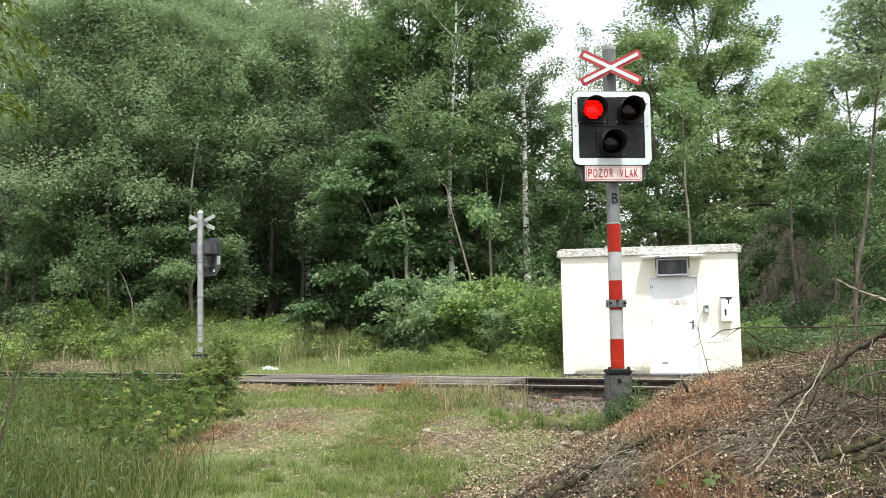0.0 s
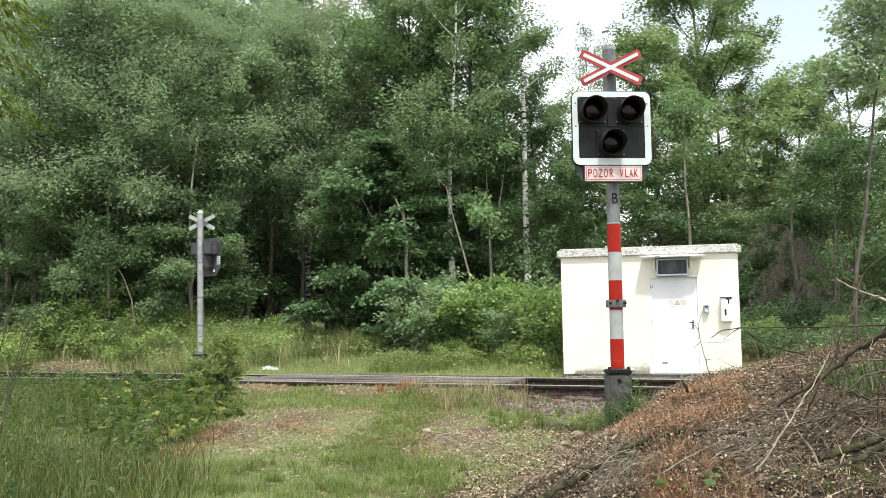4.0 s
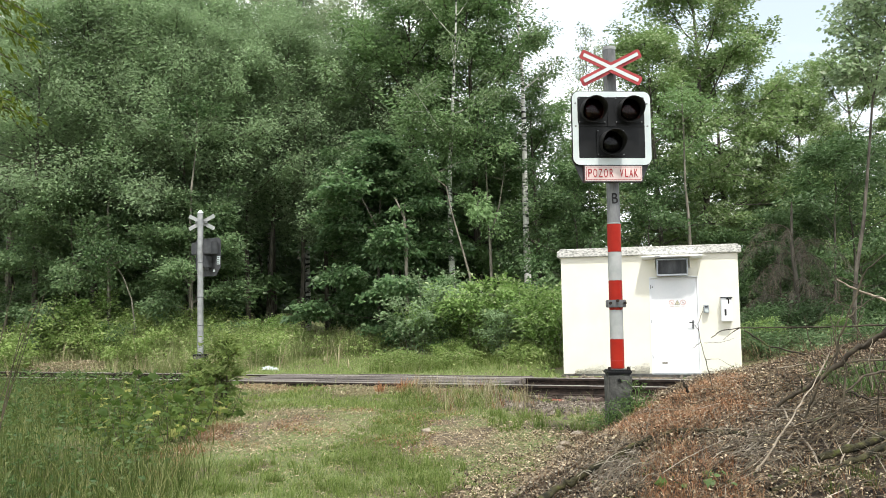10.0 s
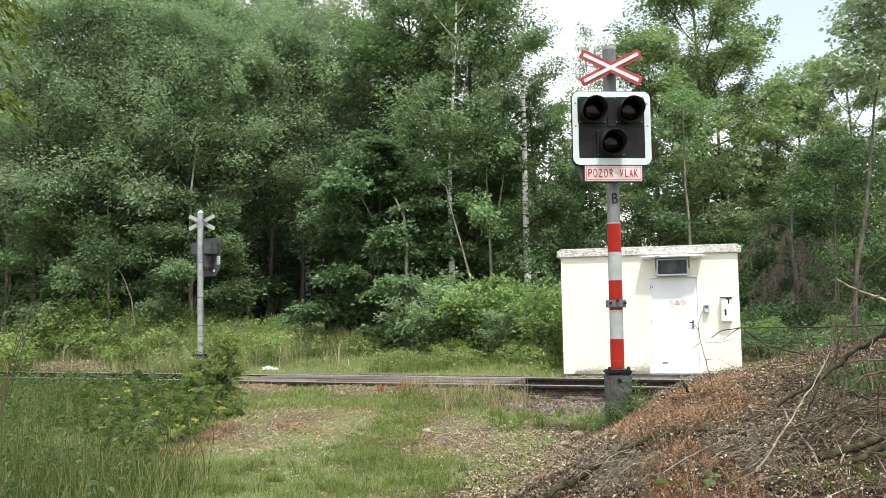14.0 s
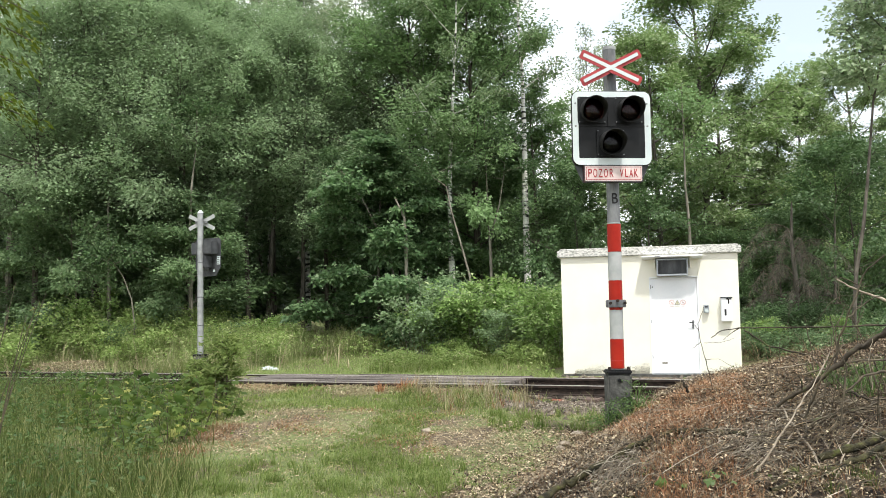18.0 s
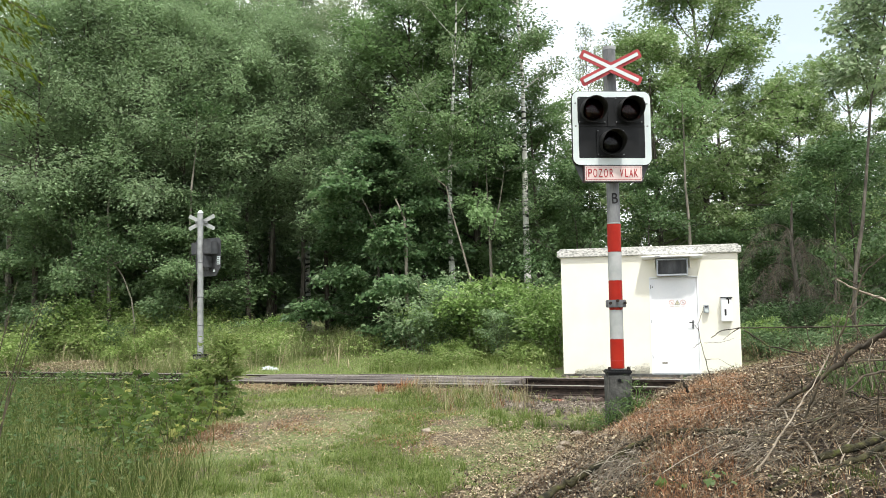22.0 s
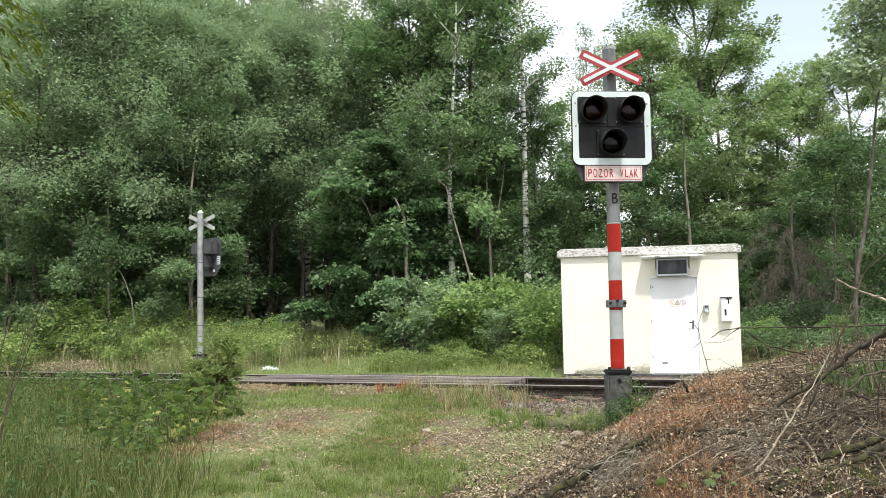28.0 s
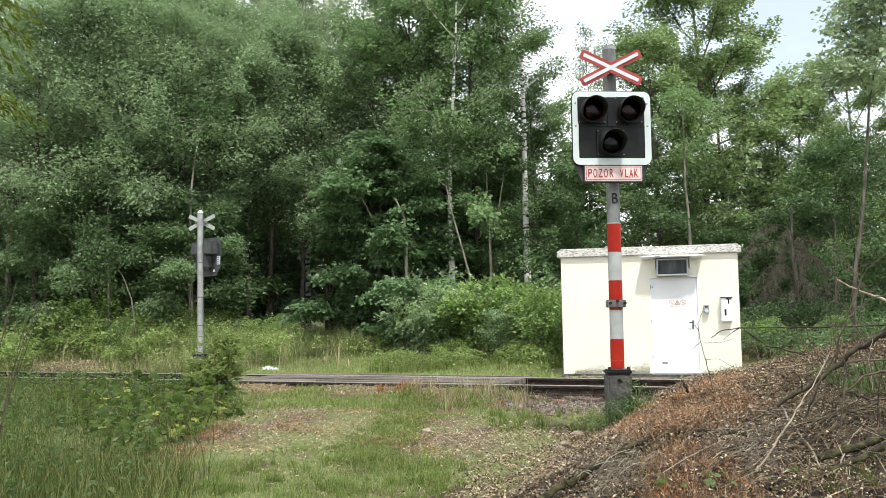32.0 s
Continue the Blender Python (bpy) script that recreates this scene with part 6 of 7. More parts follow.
flakes("cut_straw", "dry cut stalks strewn over the lane", "straw", p, rng, 0.07, 0.06, STRAW, 0.25, 0.015)


# ---- fallen branches on the mound ----
def fallen(label, lines, material, name="fallen_branch"):
    """lines: the main stem first, then its side twigs, each with its two end radii."""
    o = Vector(lines[0][0][0])
    root = thing(name, Matrix.Translation(o), label, "branch")
    rng = np.random.default_rng(int(abs(o.x) * 1000) % 9973)
    for k, (pts, ra, rb) in enumerate(lines):
        pts = np.array([np.array(q) - np.array(o) for q in pts])
        t = np.linspace(0, 1, len(pts))
        u = np.linspace(0, 1, max(6, 4 * len(pts)))
        fine_pts = np.stack([np.interp(u, t, pts[:, i]) for i in range(3)], axis=1) + rng.normal(0, 0.6, (len(u), 3)) * min(ra, 0.012)
        part("stem" if k == 0 else "side_twig", tubes("stem", [(fine_pts, np.linspace(ra, rb, len(u)) * rng.uniform(0.78, 1.2, len(u)))], material, 9 if ra > 0.015 else 5), material, root)
    return root


def tangle(name, label, spots, seed, material, r=0.003):
    """Loose heaps of thin bent stalks: each spot has a middle, two half-widths, a bearing in degrees, a count, a length and a height."""
    rng = np.random.default_rng(seed)
    lines = []
    for cx, cy, rx, ry, bearing, count, length, loft in spots:
        for _ in range(count):
            x, y = rng.normal(cx, rx * 0.55), rng.normal(cy, ry * 0.55)
            a = radians(bearing) + rng.normal(0, 0.85)
            h = length * rng.uniform(0.3, 1.15)
            u = np.linspace(-0.5, 0.5, 4)
            bow = rng.normal(0, 0.10) * h * (1 - 4 * u * u)
            px, py = x + math.cos(a) * u * h - math.sin(a) * bow, y + math.sin(a) * u * h + math.cos(a) * bow
            z = np.array([ground_z(q, w) + rough_z(q, w) for q, w in zip(px, py)])
            lift = rng.uniform(0.008, loft)
            z = 0.5 * z + 0.5 * np.linspace(z[0], z[-1], 4) + lift + np.array([0, 0.3, 0.3, 0]) * loft * rng.random() + rng.normal(0, 0.25) * loft * u
            k = r * rng.uniform(0.5, 1.4)
            lines.append((np.stack([px, py, z], axis=1), [k, k * 0.95, k * 0.8, k * 0.45]))
    return tagged(new(name, tubes(name, lines, material, 4)), label, "dead stalks", kind="stuff")


tangle("dead_stalks", "pale grey dead stalks heaped on the mound", ((1.28, 6.80, 0.26, 0.34, 55, 190, 0.26, 0.12), (2.12, 6.50, 0.30, 0.30, 8, 150, 0.30, 0.06), (1.62, 8.0, 0.25, 0.4, 70, 70, 0.26, 0.06), (2.35, 6.95, 0.30, 0.30, -20, 70, 0.28, 0.06), (2.9, 7.0, 0.55, 0.6, 15, 110, 0.28, 0.05)), 110, STRAW_GREY, 0.0022)
tangle("brown_stalks", "brown twigs and stalks strewn over the mound", ((2.2, 6.4, 0.9, 0.7, 30, 150, 0.22, 0.05), (2.9, 6.9, 0.7, 0.8, 0, 220, 0.26, 0.06), (1.4, 7.3, 0.5, 0.6, 60, 200, 0.24, 0.05), (2.6, 8.2, 0.7, 0.8, 20, 220, 0.28, 0.05), (3.2, 8.6, 0.8, 1.0, 60, 200, 0.32, 0.05)), 111, TWIG_BITS, 0.0026)
tangle("dark_twigs", "dark rotten twigs among the mound's litter", ((2.3, 6.3, 0.9, 0.7, 10, 150, 0.34, 0.07), (3.0, 7.0, 0.7, 0.8, 30, 170, 0.38, 0.08), (2.6, 8.2, 0.7, 0.8, -20, 110, 0.3, 0.05), (1.3, 7.2, 0.5, 0.6, 45, 90, 0.26, 0.04)), 112, TWIG_DARK, 0.004)
p, rng = scatter(5200, 0.2, 4.4, 4.9, 11.0, 113, lambda x, y: mound(x, y) * smooth(3.4, 2.2, x - 0.25 * (y - 6.5)) * smooth(-0.3, 0.25, noise.noise((x * 1.6, y * 1.6, 37.0))))
flakes("bleached_leaves", "larger bleached dead leaves on the mound", "leaf litter", p, rng, 0.027, 0.5, CHIP, 0.6, 0.035, loft=0.04)
p, rng = scatter(20000, 0.2, 5.0, 4.9, 11.4, 122, lambda x, y: mound(x, y) * smooth(3.3, 2.1, x - 0.25 * (y - 6.5)) * (0.35 + smooth(-0.2, 0.3, noise.noise((x * 2.3, y * 2.3, 57.0)))))
flakes("leaf_flecks", "small pale flecks of broken leaves over the mound", "leaf litter", p, rng, 0.019, 0.7, CHIP, 0.6, 0.035, True, 0.045)
p, rng = scatter(3600, 0.1, 1.6, 7.4, 10.9, 114, lambda x, y: smooth(0.75, 0.2, abs(x - 0.55 - 0.30 * (y - 8.4))) * smooth(-0.2, 0.2, noise.noise((x * 2.1, y * 2.1, 39.0)) + 0.1))
flakes("pale_chips", "pale wood chips and bark bits at the mound's foot", "wood chips", p, rng, 0.03, 0.5, CHIP, 0.45, 0.015, loft=0.03)
p, rng = scatter(46, 3.2, 3.8, 7.1, 7.9, 115, lambda x, y: 1.0)
tufts("mound_tufts", "dark green grass clump on the mound's shoulder", p, rng, 18, 0.10, 0.24, 0.006, 0.16, LEAF_NETTLE)
p, rng = scatter(16, 2.2, 2.62, 5.55, 6.0, 116, lambda x, y: 1.0)
tufts("shoulder_tufts", "thin green grass growing through dead stalks", p, rng, 14, 0.06, 0.16, 0.006, 0.08, BANK_GRASS)
p, rng = scatter(120, 0.5, 2.0, 10.7, 12.4, 117, lambda x, y: smooth(-0.3, 0.1, noise.noise((x * 1.7, y * 1.7, 43.0))) * (1 - mound(x, y)))
tufts("verge_tufts", "fresh grass tufts between gravel and mound", p, rng, 22, 0.06, 0.2, 0.006, 0.12, TUFT)

fallen("thick dark fallen branch propped up on the mound", [([(2.31, 6.40, 0.51), (2.45, 6.30, 0.62), (2.63, 6.20, 0.77), (2.78, 6.10, 0.92), (2.93, 6.00, 1.02)], 0.014, 0.022), ([(2.45, 6.30, 0.62), (2.42, 6.24, 0.71), (2.36, 6.20, 0.76)], 0.006, 0.002), ([(2.63, 6.20, 0.77), (2.70, 6.26, 0.88), (2.71, 6.28, 0.97)], 0.006, 0.002)], DEADWOOD)
fallen("thick mossy log lying down the mound's slope", [([(0.62, 6.58, -0.20), (0.79, 6.84, -0.12), (0.93, 6.86, -0.062), (1.06, 6.88, 0.00), (1.31, 7.04, 0.09), (1.45, 7.12, 0.145), (1.60, 7.20, 0.20)], 0.030, 0.018), ([(1.45, 7.18, 0.13), (1.50, 7.05, 0.17), (1.53, 6.98, 0.21)], 0.012, 0.006), ([(1.06, 6.94, -0.02), (1.00, 6.86, 0.03)], 0.010, 0.005)], MOSSY)
fallen("mossy half-buried log across the mound", [([(1.70, 7.30, 0.20), (1.85, 7.14, 0.248), (2.02, 6.95, 0.272), (2.16, 6.82, 0.262), (2.30, 6.68, 0.258), (2.46, 6.52, 0.23)], 0.026, 0.016), ([(2.02, 6.97, 0.265), (2.08, 6.99, 0.33)], 0.009, 0.004)], MOSSY)
fallen("long pale bare stick leaning over the mound", [([(1.88, 5.60, 0.21), (2.05, 5.70, 0.37), (2.20, 5.80, 0.53), (2.37, 5.90, 0.70), (2.53, 6.00, 0.90)], 0.007, 0.004)], TWIG_PALE)
fallen("bleached split stick lying on the mound", [([(2.64, 7.28, 0.44), (2.57, 6.80, 0.32), (2.50, 6.28, 0.21), (2.36, 5.76, 0.09), (2.31, 5.58, 0.05)], 0.008, 0.006), ([(2.48, 6.62, 0.28), (2.32, 6.38, 0.20), (2.18, 6.06, 0.10)], 0.006, 0.004)], TWIG_PALE)
fallen("thick mossy branch lying across the mound", [([(2.47, 6.12, 0.19), (2.68, 6.16, 0.24), (3.00, 6.28, 0.31), (3.14, 6.32, 0.34)], 0.026, 0.030)], MOSSY)
fallen("grey-brown branch lying across the mound", [([(2.05, 5.80, 0.05), (2.29, 5.86, 0.11), (2.58, 5.94, 0.18), (2.90, 6.08, 0.27), (3.05, 6.14, 0.30)], 0.018, 0.023)], MOSSY)
fallen("slender bare twig standing before the hut", [([(1.98, 6.80, 0.59), (1.96, 6.80, 0.72), (1.94, 6.80, 0.80), (1.90, 6.80, 0.97), (1.89, 6.80, 1.08), (1.93, 6.80, 1.18), (1.94, 6.80, 1.22)], 0.0036, 0.0014), ([(1.93, 6.80, 0.94), (2.05, 6.80, 0.94), (2.16, 6.80, 0.97)], 0.0022, 0.001), ([(1.94, 6.80, 0.82), (2.04, 6.80, 0.82), (2.13, 6.80, 0.76)], 0.0022, 0.001), ([(1.90, 6.80, 1.03), (1.86, 6.80, 1.08)], 0.003, 0.0012), ([(1.91, 6.80, 0.95), (1.84, 6.80, 0.90)], 0.003, 0.0012)], TWIG_DARK)
fallen("long horizontal bare branch over the mound", [([(2.01, 6.90, 0.97), (2.06, 6.80, 1.03), (2.17, 6.70, 1.05), (2.38, 6.60, 1.05), (2.63, 6.50, 1.05), (2.83, 6.40, 1.05), (3.10, 6.30, 1.06)], 0.0032, 0.007), ([(2.17, 6.70, 1.05), (2.10, 6.70, 1.01), (2.04, 6.70, 0.96)], 0.004, 0.0015), ([(2.23, 6.80, 1.03), (2.41, 6.80, 0.91), (2.68, 6.80, 0.84)], 0.005, 0.007)], DEADWOOD)
fallen("thin forked branch reaching up from the mound", [([(2.35, 6.00, 0.47), (2.40, 5.92, 0.66), (2.50, 5.84, 0.92), (2.55, 5.76, 1.13), (2.63, 5.68, 1.41), (2.73, 5.60, 1.51)], 0.009, 0.004), ([(2.53, 5.90, 0.91), (2.53, 5.90, 1.06), (2.60, 5.90, 1.19)], 0.005, 0.002), ([(2.57, 5.80, 1.13), (2.72, 5.80, 1.24), (2.84, 5.80, 1.27)], 0.005, 0.002), ([(2.62, 5.75, 1.33), (2.52, 5.75, 1.38), (2.48, 5.75, 1.37)], 0.004, 0.002)], TWIG_DARK)
fallen("pale dead twig sticking out over the mound", [([(2.59, 6.00, 1.38), (2.74, 6.00, 1.29), (2.94, 6.00, 1.22)], 0.005, 0.01)], TWIG_PALE)
fallen("thin dark sapling stem on the mound", [([(2.53, 5.90, 0.41), (2.56, 5.90, 0.62), (2.59, 5.90, 0.80), (2.52, 5.90, 0.99), (2.50, 5.90, 1.13)], 0.007, 0.003), ([(2.59, 5.90, 0.80), (2.67, 5.90, 0.91)], 0.004, 0.002)], TWIG_DARK)
fallen("tangled thin dead branch on the mound", [([(2.59, 5.90, 0.66), (2.70, 5.90, 0.74), (2.87, 5.90, 0.78)], 0.008, 0.008), ([(2.46, 6.30, 0.73), (2.77, 6.30, 0.81), (3.06, 6.30, 0.82)], 0.006, 0.006)], TWIG_DARK)
fallen("upright pale grass-like stalk at the mound's foot", [([(1.55, 7.20, 0.17), (1.59, 7.20, 0.35), (1.65, 7.20, 0.57)], 0.003, 0.002), ([(1.55, 7.20, 0.17), (1.42, 7.20, 0.33), (1.34, 7.20, 0.44)], 0.003, 0.002)], TWIG_PALE)
fallen("short broken stub stuck in the mound", [([(2.20, 8.30, 0.44), (2.17, 8.30, 0.49), (2.14, 8.30, 0.55)], 0.014, 0.01)], DEADWOOD)
fallen("dark mossy branch half covered by leaves", [([(2.58, 6.76, 0.33), (2.79, 6.78, 0.37), (2.97, 6.80, 0.41), (3.24, 6.84, 0.46)], 0.016, 0.012)], DEADWOOD)
fallen("thin grey stick lying among dead leaves", [([(2.05, 6.70, 0.19), (2.21, 6.68, 0.23), (2.42, 6.46, 0.23)], 0.007, 0.005)], TWIG_PALE)
fallen("thin grey stick lying among dead leaves", [([(2.53, 8.52, 0.43), (2.81, 8.90, 0.48), (3.28, 10.06, 0.52)], 0.006, 0.004)], TWIG_PALE)
fallen("thin grey stick lying among dead leaves", [([(3.25, 8.90, 0.60), (3.50, 8.70, 0.66), (3.54, 8.40, 0.66)], 0.006, 0.005)], TWIG_PALE)
fallen("thin brown stick lying among dead leaves", [([(1.55, 6.54, 0.03), (1.73, 6.46, 0.07), (1.90, 6.24, 0.08)], 0.008, 0.005)], DEADWOOD)
fallen("thin brown stick lying among dead leaves", [([(3.18, 7.26, 0.53), (3.24, 7.00, 0.48), (3.41, 6.84, 0.48)], 0.012, 0.01)], DEADWOOD)
fallen("thin dark twig crossing the leaf litter", [([(1.38, 7.28, 0.12), (1.70, 7.48, 0.22), (2.21, 8.52, 0.33)], 0.006, 0.004)], DEADWOOD)
fallen("thin grey twig crossing the leaf litter", [([(1.91, 6.14, 0.06), (2.15, 6.40, 0.16), (2.32, 6.74, 0.26)], 0.006, 0.004)], TWIG_PALE)
fallen("thin grey twig crossing the leaf litter", [([(2.44, 5.80, 0.11), (2.72, 6.26, 0.25), (2.98, 6.56, 0.36)], 0.007, 0.004)], TWIG_PALE)
fallen("thin dark twig crossing the leaf litter", [([(3.72, 9.52, 0.66), (3.35, 7.84, 0.61), (3.31, 7.34, 0.56)], 0.007, 0.005)], DEADWOOD)
fallen("thin dark twig crossing the leaf litter", [([(1.93, 7.16, 0.26), (2.25, 7.16, 0.33), (2.51, 7.04, 0.37)], 0.008, 0.005)], DEADWOOD)
fallen("bent dry stalk standing on the mound", [([(2.80, 6.00, 0.65), (2.78, 6.00, 0.83), (2.81, 6.00, 0.98)], 0.004, 0.002)], TWIG_PALE)
fallen("bent dry stalk standing on the mound", [([(2.58, 6.40, 0.73), (2.57, 6.40, 0.89), (2.53, 6.40, 1.13)], 0.004, 0.002)], TWIG_DARK)
fallen("bent dry stalk standing on the mound", [([(2.71, 7.40, 0.76), (2.71, 7.40, 0.89), (2.73, 7.40, 0.96)], 0.003, 0.0015)], TWIG_DARK)


def make_bare_shrub(at_x, at_y, seed, stems, height, label):
    """A leafless shrub: forked stems with thin twigs."""
    rng = np.random.default_rng(seed)
    root = thing("bare_shrub", pose(at_x, at_y, ground_z(at_x, at_y)), label, "shrub")
    for k in range(stems):
        a = rng.uniform(0, 6.28)
        line = bent((rng.normal(0, 0.08), rng.normal(0, 0.08), -0.03), (0.45 * math.cos(a), 0.45 * math.sin(a), 1.0), height * rng.uniform(0.6, 1.1), rng, 8, 0.0, 0.11)
        s = part("stem", tubes("stem", [(line, np.linspace(0.005, 0.0015, 9))], TWIG_DARK, 6), TWIG_DARK, root)
        for q in range(6):
            i = rng.integers(2, 8)
            tw = bent(line[i], rng.normal(0, 1, 3) * np.array([1, 1, 0.5]) + np.array([0, 0, 0.5]), rng.uniform(0.12, 0.4), rng, 4, 0.0, 0.15)
            part("twig", tubes("twig", [(tw, np.linspace(0.003, 0.001, 5))], TWIG_DARK, 4), TWIG_DARK, s)


make_bare_shrub(3.02, 6.5, 95, 4, 0.95, "leafless thin dark shrub standing on the mound")
make_bare_shrub(2.75, 6.9, 96, 3, 0.6, "leafless thin dark shrub standing on the mound")
make_bare_shrub(3.35, 7.2, 97, 4, 1.1, "leafless thin dark shrub standing on the mound")

# a leafy branch that hangs in from a tree beside the camera
def make_overhang():
    root = thing("overhanging_ash", pose(-4.3, 5.2, ground_z(-4.3, 5.2)), "ash tree beside the lane with a low leafy branch", "tree")
    z0 = ground_z(-4.3, 5.2)
    part("trunk", tubes("trunk", [([(0, 0, -0.2), (0.03, 0, 1.5), (-0.04, 0.02, 3.2), (0, 0, 5.0)], [0.11, 0.10, 0.09, 0.07])], BARK, 12), BARK, root)
    rng = np.random.default_rng(90)
    for tip, start in (((-2.36, 5.20, 2.98), 3.6), ((-2.39, 5.20, 2.84), 3.4), ((-2.39, 5.20, 2.39), 2.7), ((-2.49, 5.20, 2.48), 2.6), ((-2.40, 5.00, 2.94), 3.5), ((-2.51, 5.30, 2.74), 3.1)):
        e = np.array(tip) - np.array([-4.3, 5.2, z0])
        t = np.linspace(0, 1, 8)
        s = np.array([0, 0, start])
        line = s + (e - s) * t[:, None] + np.stack([0 * t, 0 * t, 0.22 * np.sin(t * 3.14)], axis=1)
        c = part("bough", tubes("bough", [(line, np.linspace(0.014, 0.003, 8))], BARK, 5), BARK, root)
        bs, al = [], []
        for q in np.linspace(0.4, 1.0, 26):
            pnt = np.array([np.interp(q * 7, range(8), line[:, i]) for i in range(3)])
            d = line[-1] - line[-2]
            d /= np.linalg.norm(d)
            for sgn in (-1, 1):
                side = np.cross(d, [0, 0, 1.0]) * sgn
                for m in range(6):
                    bs.append(pnt + side * 0.02 * (m + 1) + rng.normal(0, 0.03, 3))
                    al.append(side + d * 0.5 + np.array([0, 0, -0.35]) + rng.normal(0, 0.25, 3))
        bs, al = np.array(bs), np.array(al)
        L = rng.uniform(0.04, 0.07, len(bs))
        v, f = leaf_arrays(bs, al, np.array([0, 0, 1.0]) + rng.normal(0, 0.3, (len(bs), 3)), L, L * 0.36)
        part("foliage", mesh_of("foliage", v, f, LEAF_NEAR), LEAF_NEAR, c)
    return root


OVERHANG = make_overhang()


def make_dead_spruce():
    """A leafless brown conifer with hanging twigs."""
    x, y = 8.51, 22.0
    z0 = ground_z(x, y)
    root = thing("dead_spruce", pose(x, y, z0), "withered brown conifer with drooping bare twigs", "dead tree")
    part("trunk", tubes("trunk", [([(0, 0, -0.1), (0.05, 0, 1.2), (-0.05, 0, 2.4), (0, 0, 3.4)], [0.07, 0.06, 0.045, 0.02])], BARK), BARK, root)
    rng = np.random.default_rng(92)
    for k in range(22):
        a = k * 2.4
        z = rng.uniform(0.8, 2.7)
        r = rng.uniform(0.7, 1.8)
        t = np.linspace(0, 1, 7)
        line = np.stack([math.cos(a) * r * t, math.sin(a) * r * t, z + 0.35 * np.sin(t * 3.0) - 0.55 * t * t], axis=1)
        b = part("dry_bough", tubes("dry_bough", [(line, np.linspace(0.014, 0.003, 7))], TWIG_DARK, 5), TWIG_DARK, root)
        n = 170
        q = rng.uniform(1.5, 6, n)
        pts = np.stack([np.interp(q, range(7), line[:, i]) for i in range(3)], axis=1)
        al = rng.normal(0, 0.45, (n, 3)) + np.array([0, 0, -0.9])
        L = rng.uniform(0.10, 0.40, n)
        v, f = leaf_arrays(pts, al, rng.normal(0, 1, (n, 3)), L, 0.006 + L * 0.006)
        part("dry_spray", mesh_of("dry_spray", v, f, NEEDLE_DRY), NEEDLE_DRY, b)


make_dead_spruce()

# dark stalks that lean in beside the lane, close to the camera
def make_stalks():
    x0, y0 = -2.42, 4.8
    z0 = ground_z(x0, y0)
    root = thing("stalk_clump", pose(x0, y0, z0), "tall dark leaning stalks beside the lane", "weed")
    rng = np.random.default_rng(99)
    for tip, foot in (((-2.10, 4.80, 1.35), -0.12), ((-2.20, 4.90, 1.27), -0.06), ((-2.18, 4.75, 1.23), 0.0), ((-2.09, 4.70, 1.31), -0.2), ((-2.26, 4.80, 1.41), -0.1), ((-2.25, 4.85, 1.14), 0.03), ((-2.25, 4.70, 1.23), -0.15)):
        e = np.array(tip) - np.array([x0, y0, z0])
        t = np.linspace(0, 1, 8)
        s = np.array([foot, 0, -0.05])
        line = s + (e - s) * t[:, None] + np.stack([-0.06 * np.sin(t * 3.14), 0 * t, 0 * t], axis=1)
        c = part("stem", tubes("stem", [(line, np.linspace(0.0045, 0.0016, 8))], TWIG_DARK, 5), TWIG_DARK, root)
        n = 10
        q = rng.uniform(3, 7, n)
        pts = np.stack([np.interp(q, range(8), line[:, i]) for i in range(3)], axis=1)
        L = rng.uniform(0.03, 0.07, n)
        v, f = leaf_arrays(pts, rng.normal(0, 0.7, (n, 3)) + np.array([0.1, 0, 0.5]), rng.normal(0, 1, (n, 3)), L, L * 0.16)
        part("leaves", mesh_of("leaves", v, f, BANK_GRASS), BANK_GRASS, c)
    BUSHES.append(root)


make_stalks()

p, rng = scatter(20000, -5.0, 1.6, 13.2, 17.0, 58, lambda x, y: smooth(-1.1, -1.4, track_side(x, y)) * smooth(-4.0, -3.0, track_side(x, y)) * smooth(-0.25, 0.15, noise.noise((x * 1.1, y * 1.4, 33.0))) * (1 - 0.85 * worn_strip(x, y)))
grass("verge_grass", "fresh short grass before the crossing planks", p, rng, 0.03, 0.11, 0.007, 1.2, TUFT)
p, rng = scatter(560, -1.6, 3.0, 19.2, 22.0, 66, lambda x, y: smooth(-0.25, 0.15, noise.noise((x * 1.2, y * 1.2, 81.0)) + 0.25 * smooth(20.0, 21.2, y)))
tufts("bush_foot_grass", "soft mixed grass at the foot of the bushes", p, rng, 16, 0.10, 0.36, 0.008, 0.3, TUFT)
p, rng = scatter(420, -1.6, 3.0, 20.0, 22.0, 67, lambda x, y: smooth(-0.2, 0.2, noise.noise((x * 1.2, y * 1.2, 91.0))))
weeds("bush_foot_herbs", "low fresh herbs at the foot of the bushes", p, rng, 0.40, (0.07, 0.5), LEAF_BRAMBLE, 16)
p, rng = scatter(2600, 0.7, 3.2, 11.6, 14.4, 68, lambda x, y: smooth(-1.0, -1.3, track_side(x, y)) * smooth(-3.0, -2.2, track_side(x, y)) * (1 - mound(x, y)))
stones("track_gravel", p, ground_z_many(p) + rng.uniform(-0.006, 0.012, len(p)), rng.uniform(0.012, 0.045, len(p)), STONE, "grey and tan gravel spilled beside the track", "gravel", rng)
p, rng = scatter(900, 6.0, 10.5, 16.5, 21.5, 61, lambda x, y: smooth(1.6, 2.4, track_side(x, y)))
grass("brushwood", "tangle of bare grey-brown twigs under the trees", p, rng, 0.25, 0.9, 0.008, 2.2, TWIG_BITS)
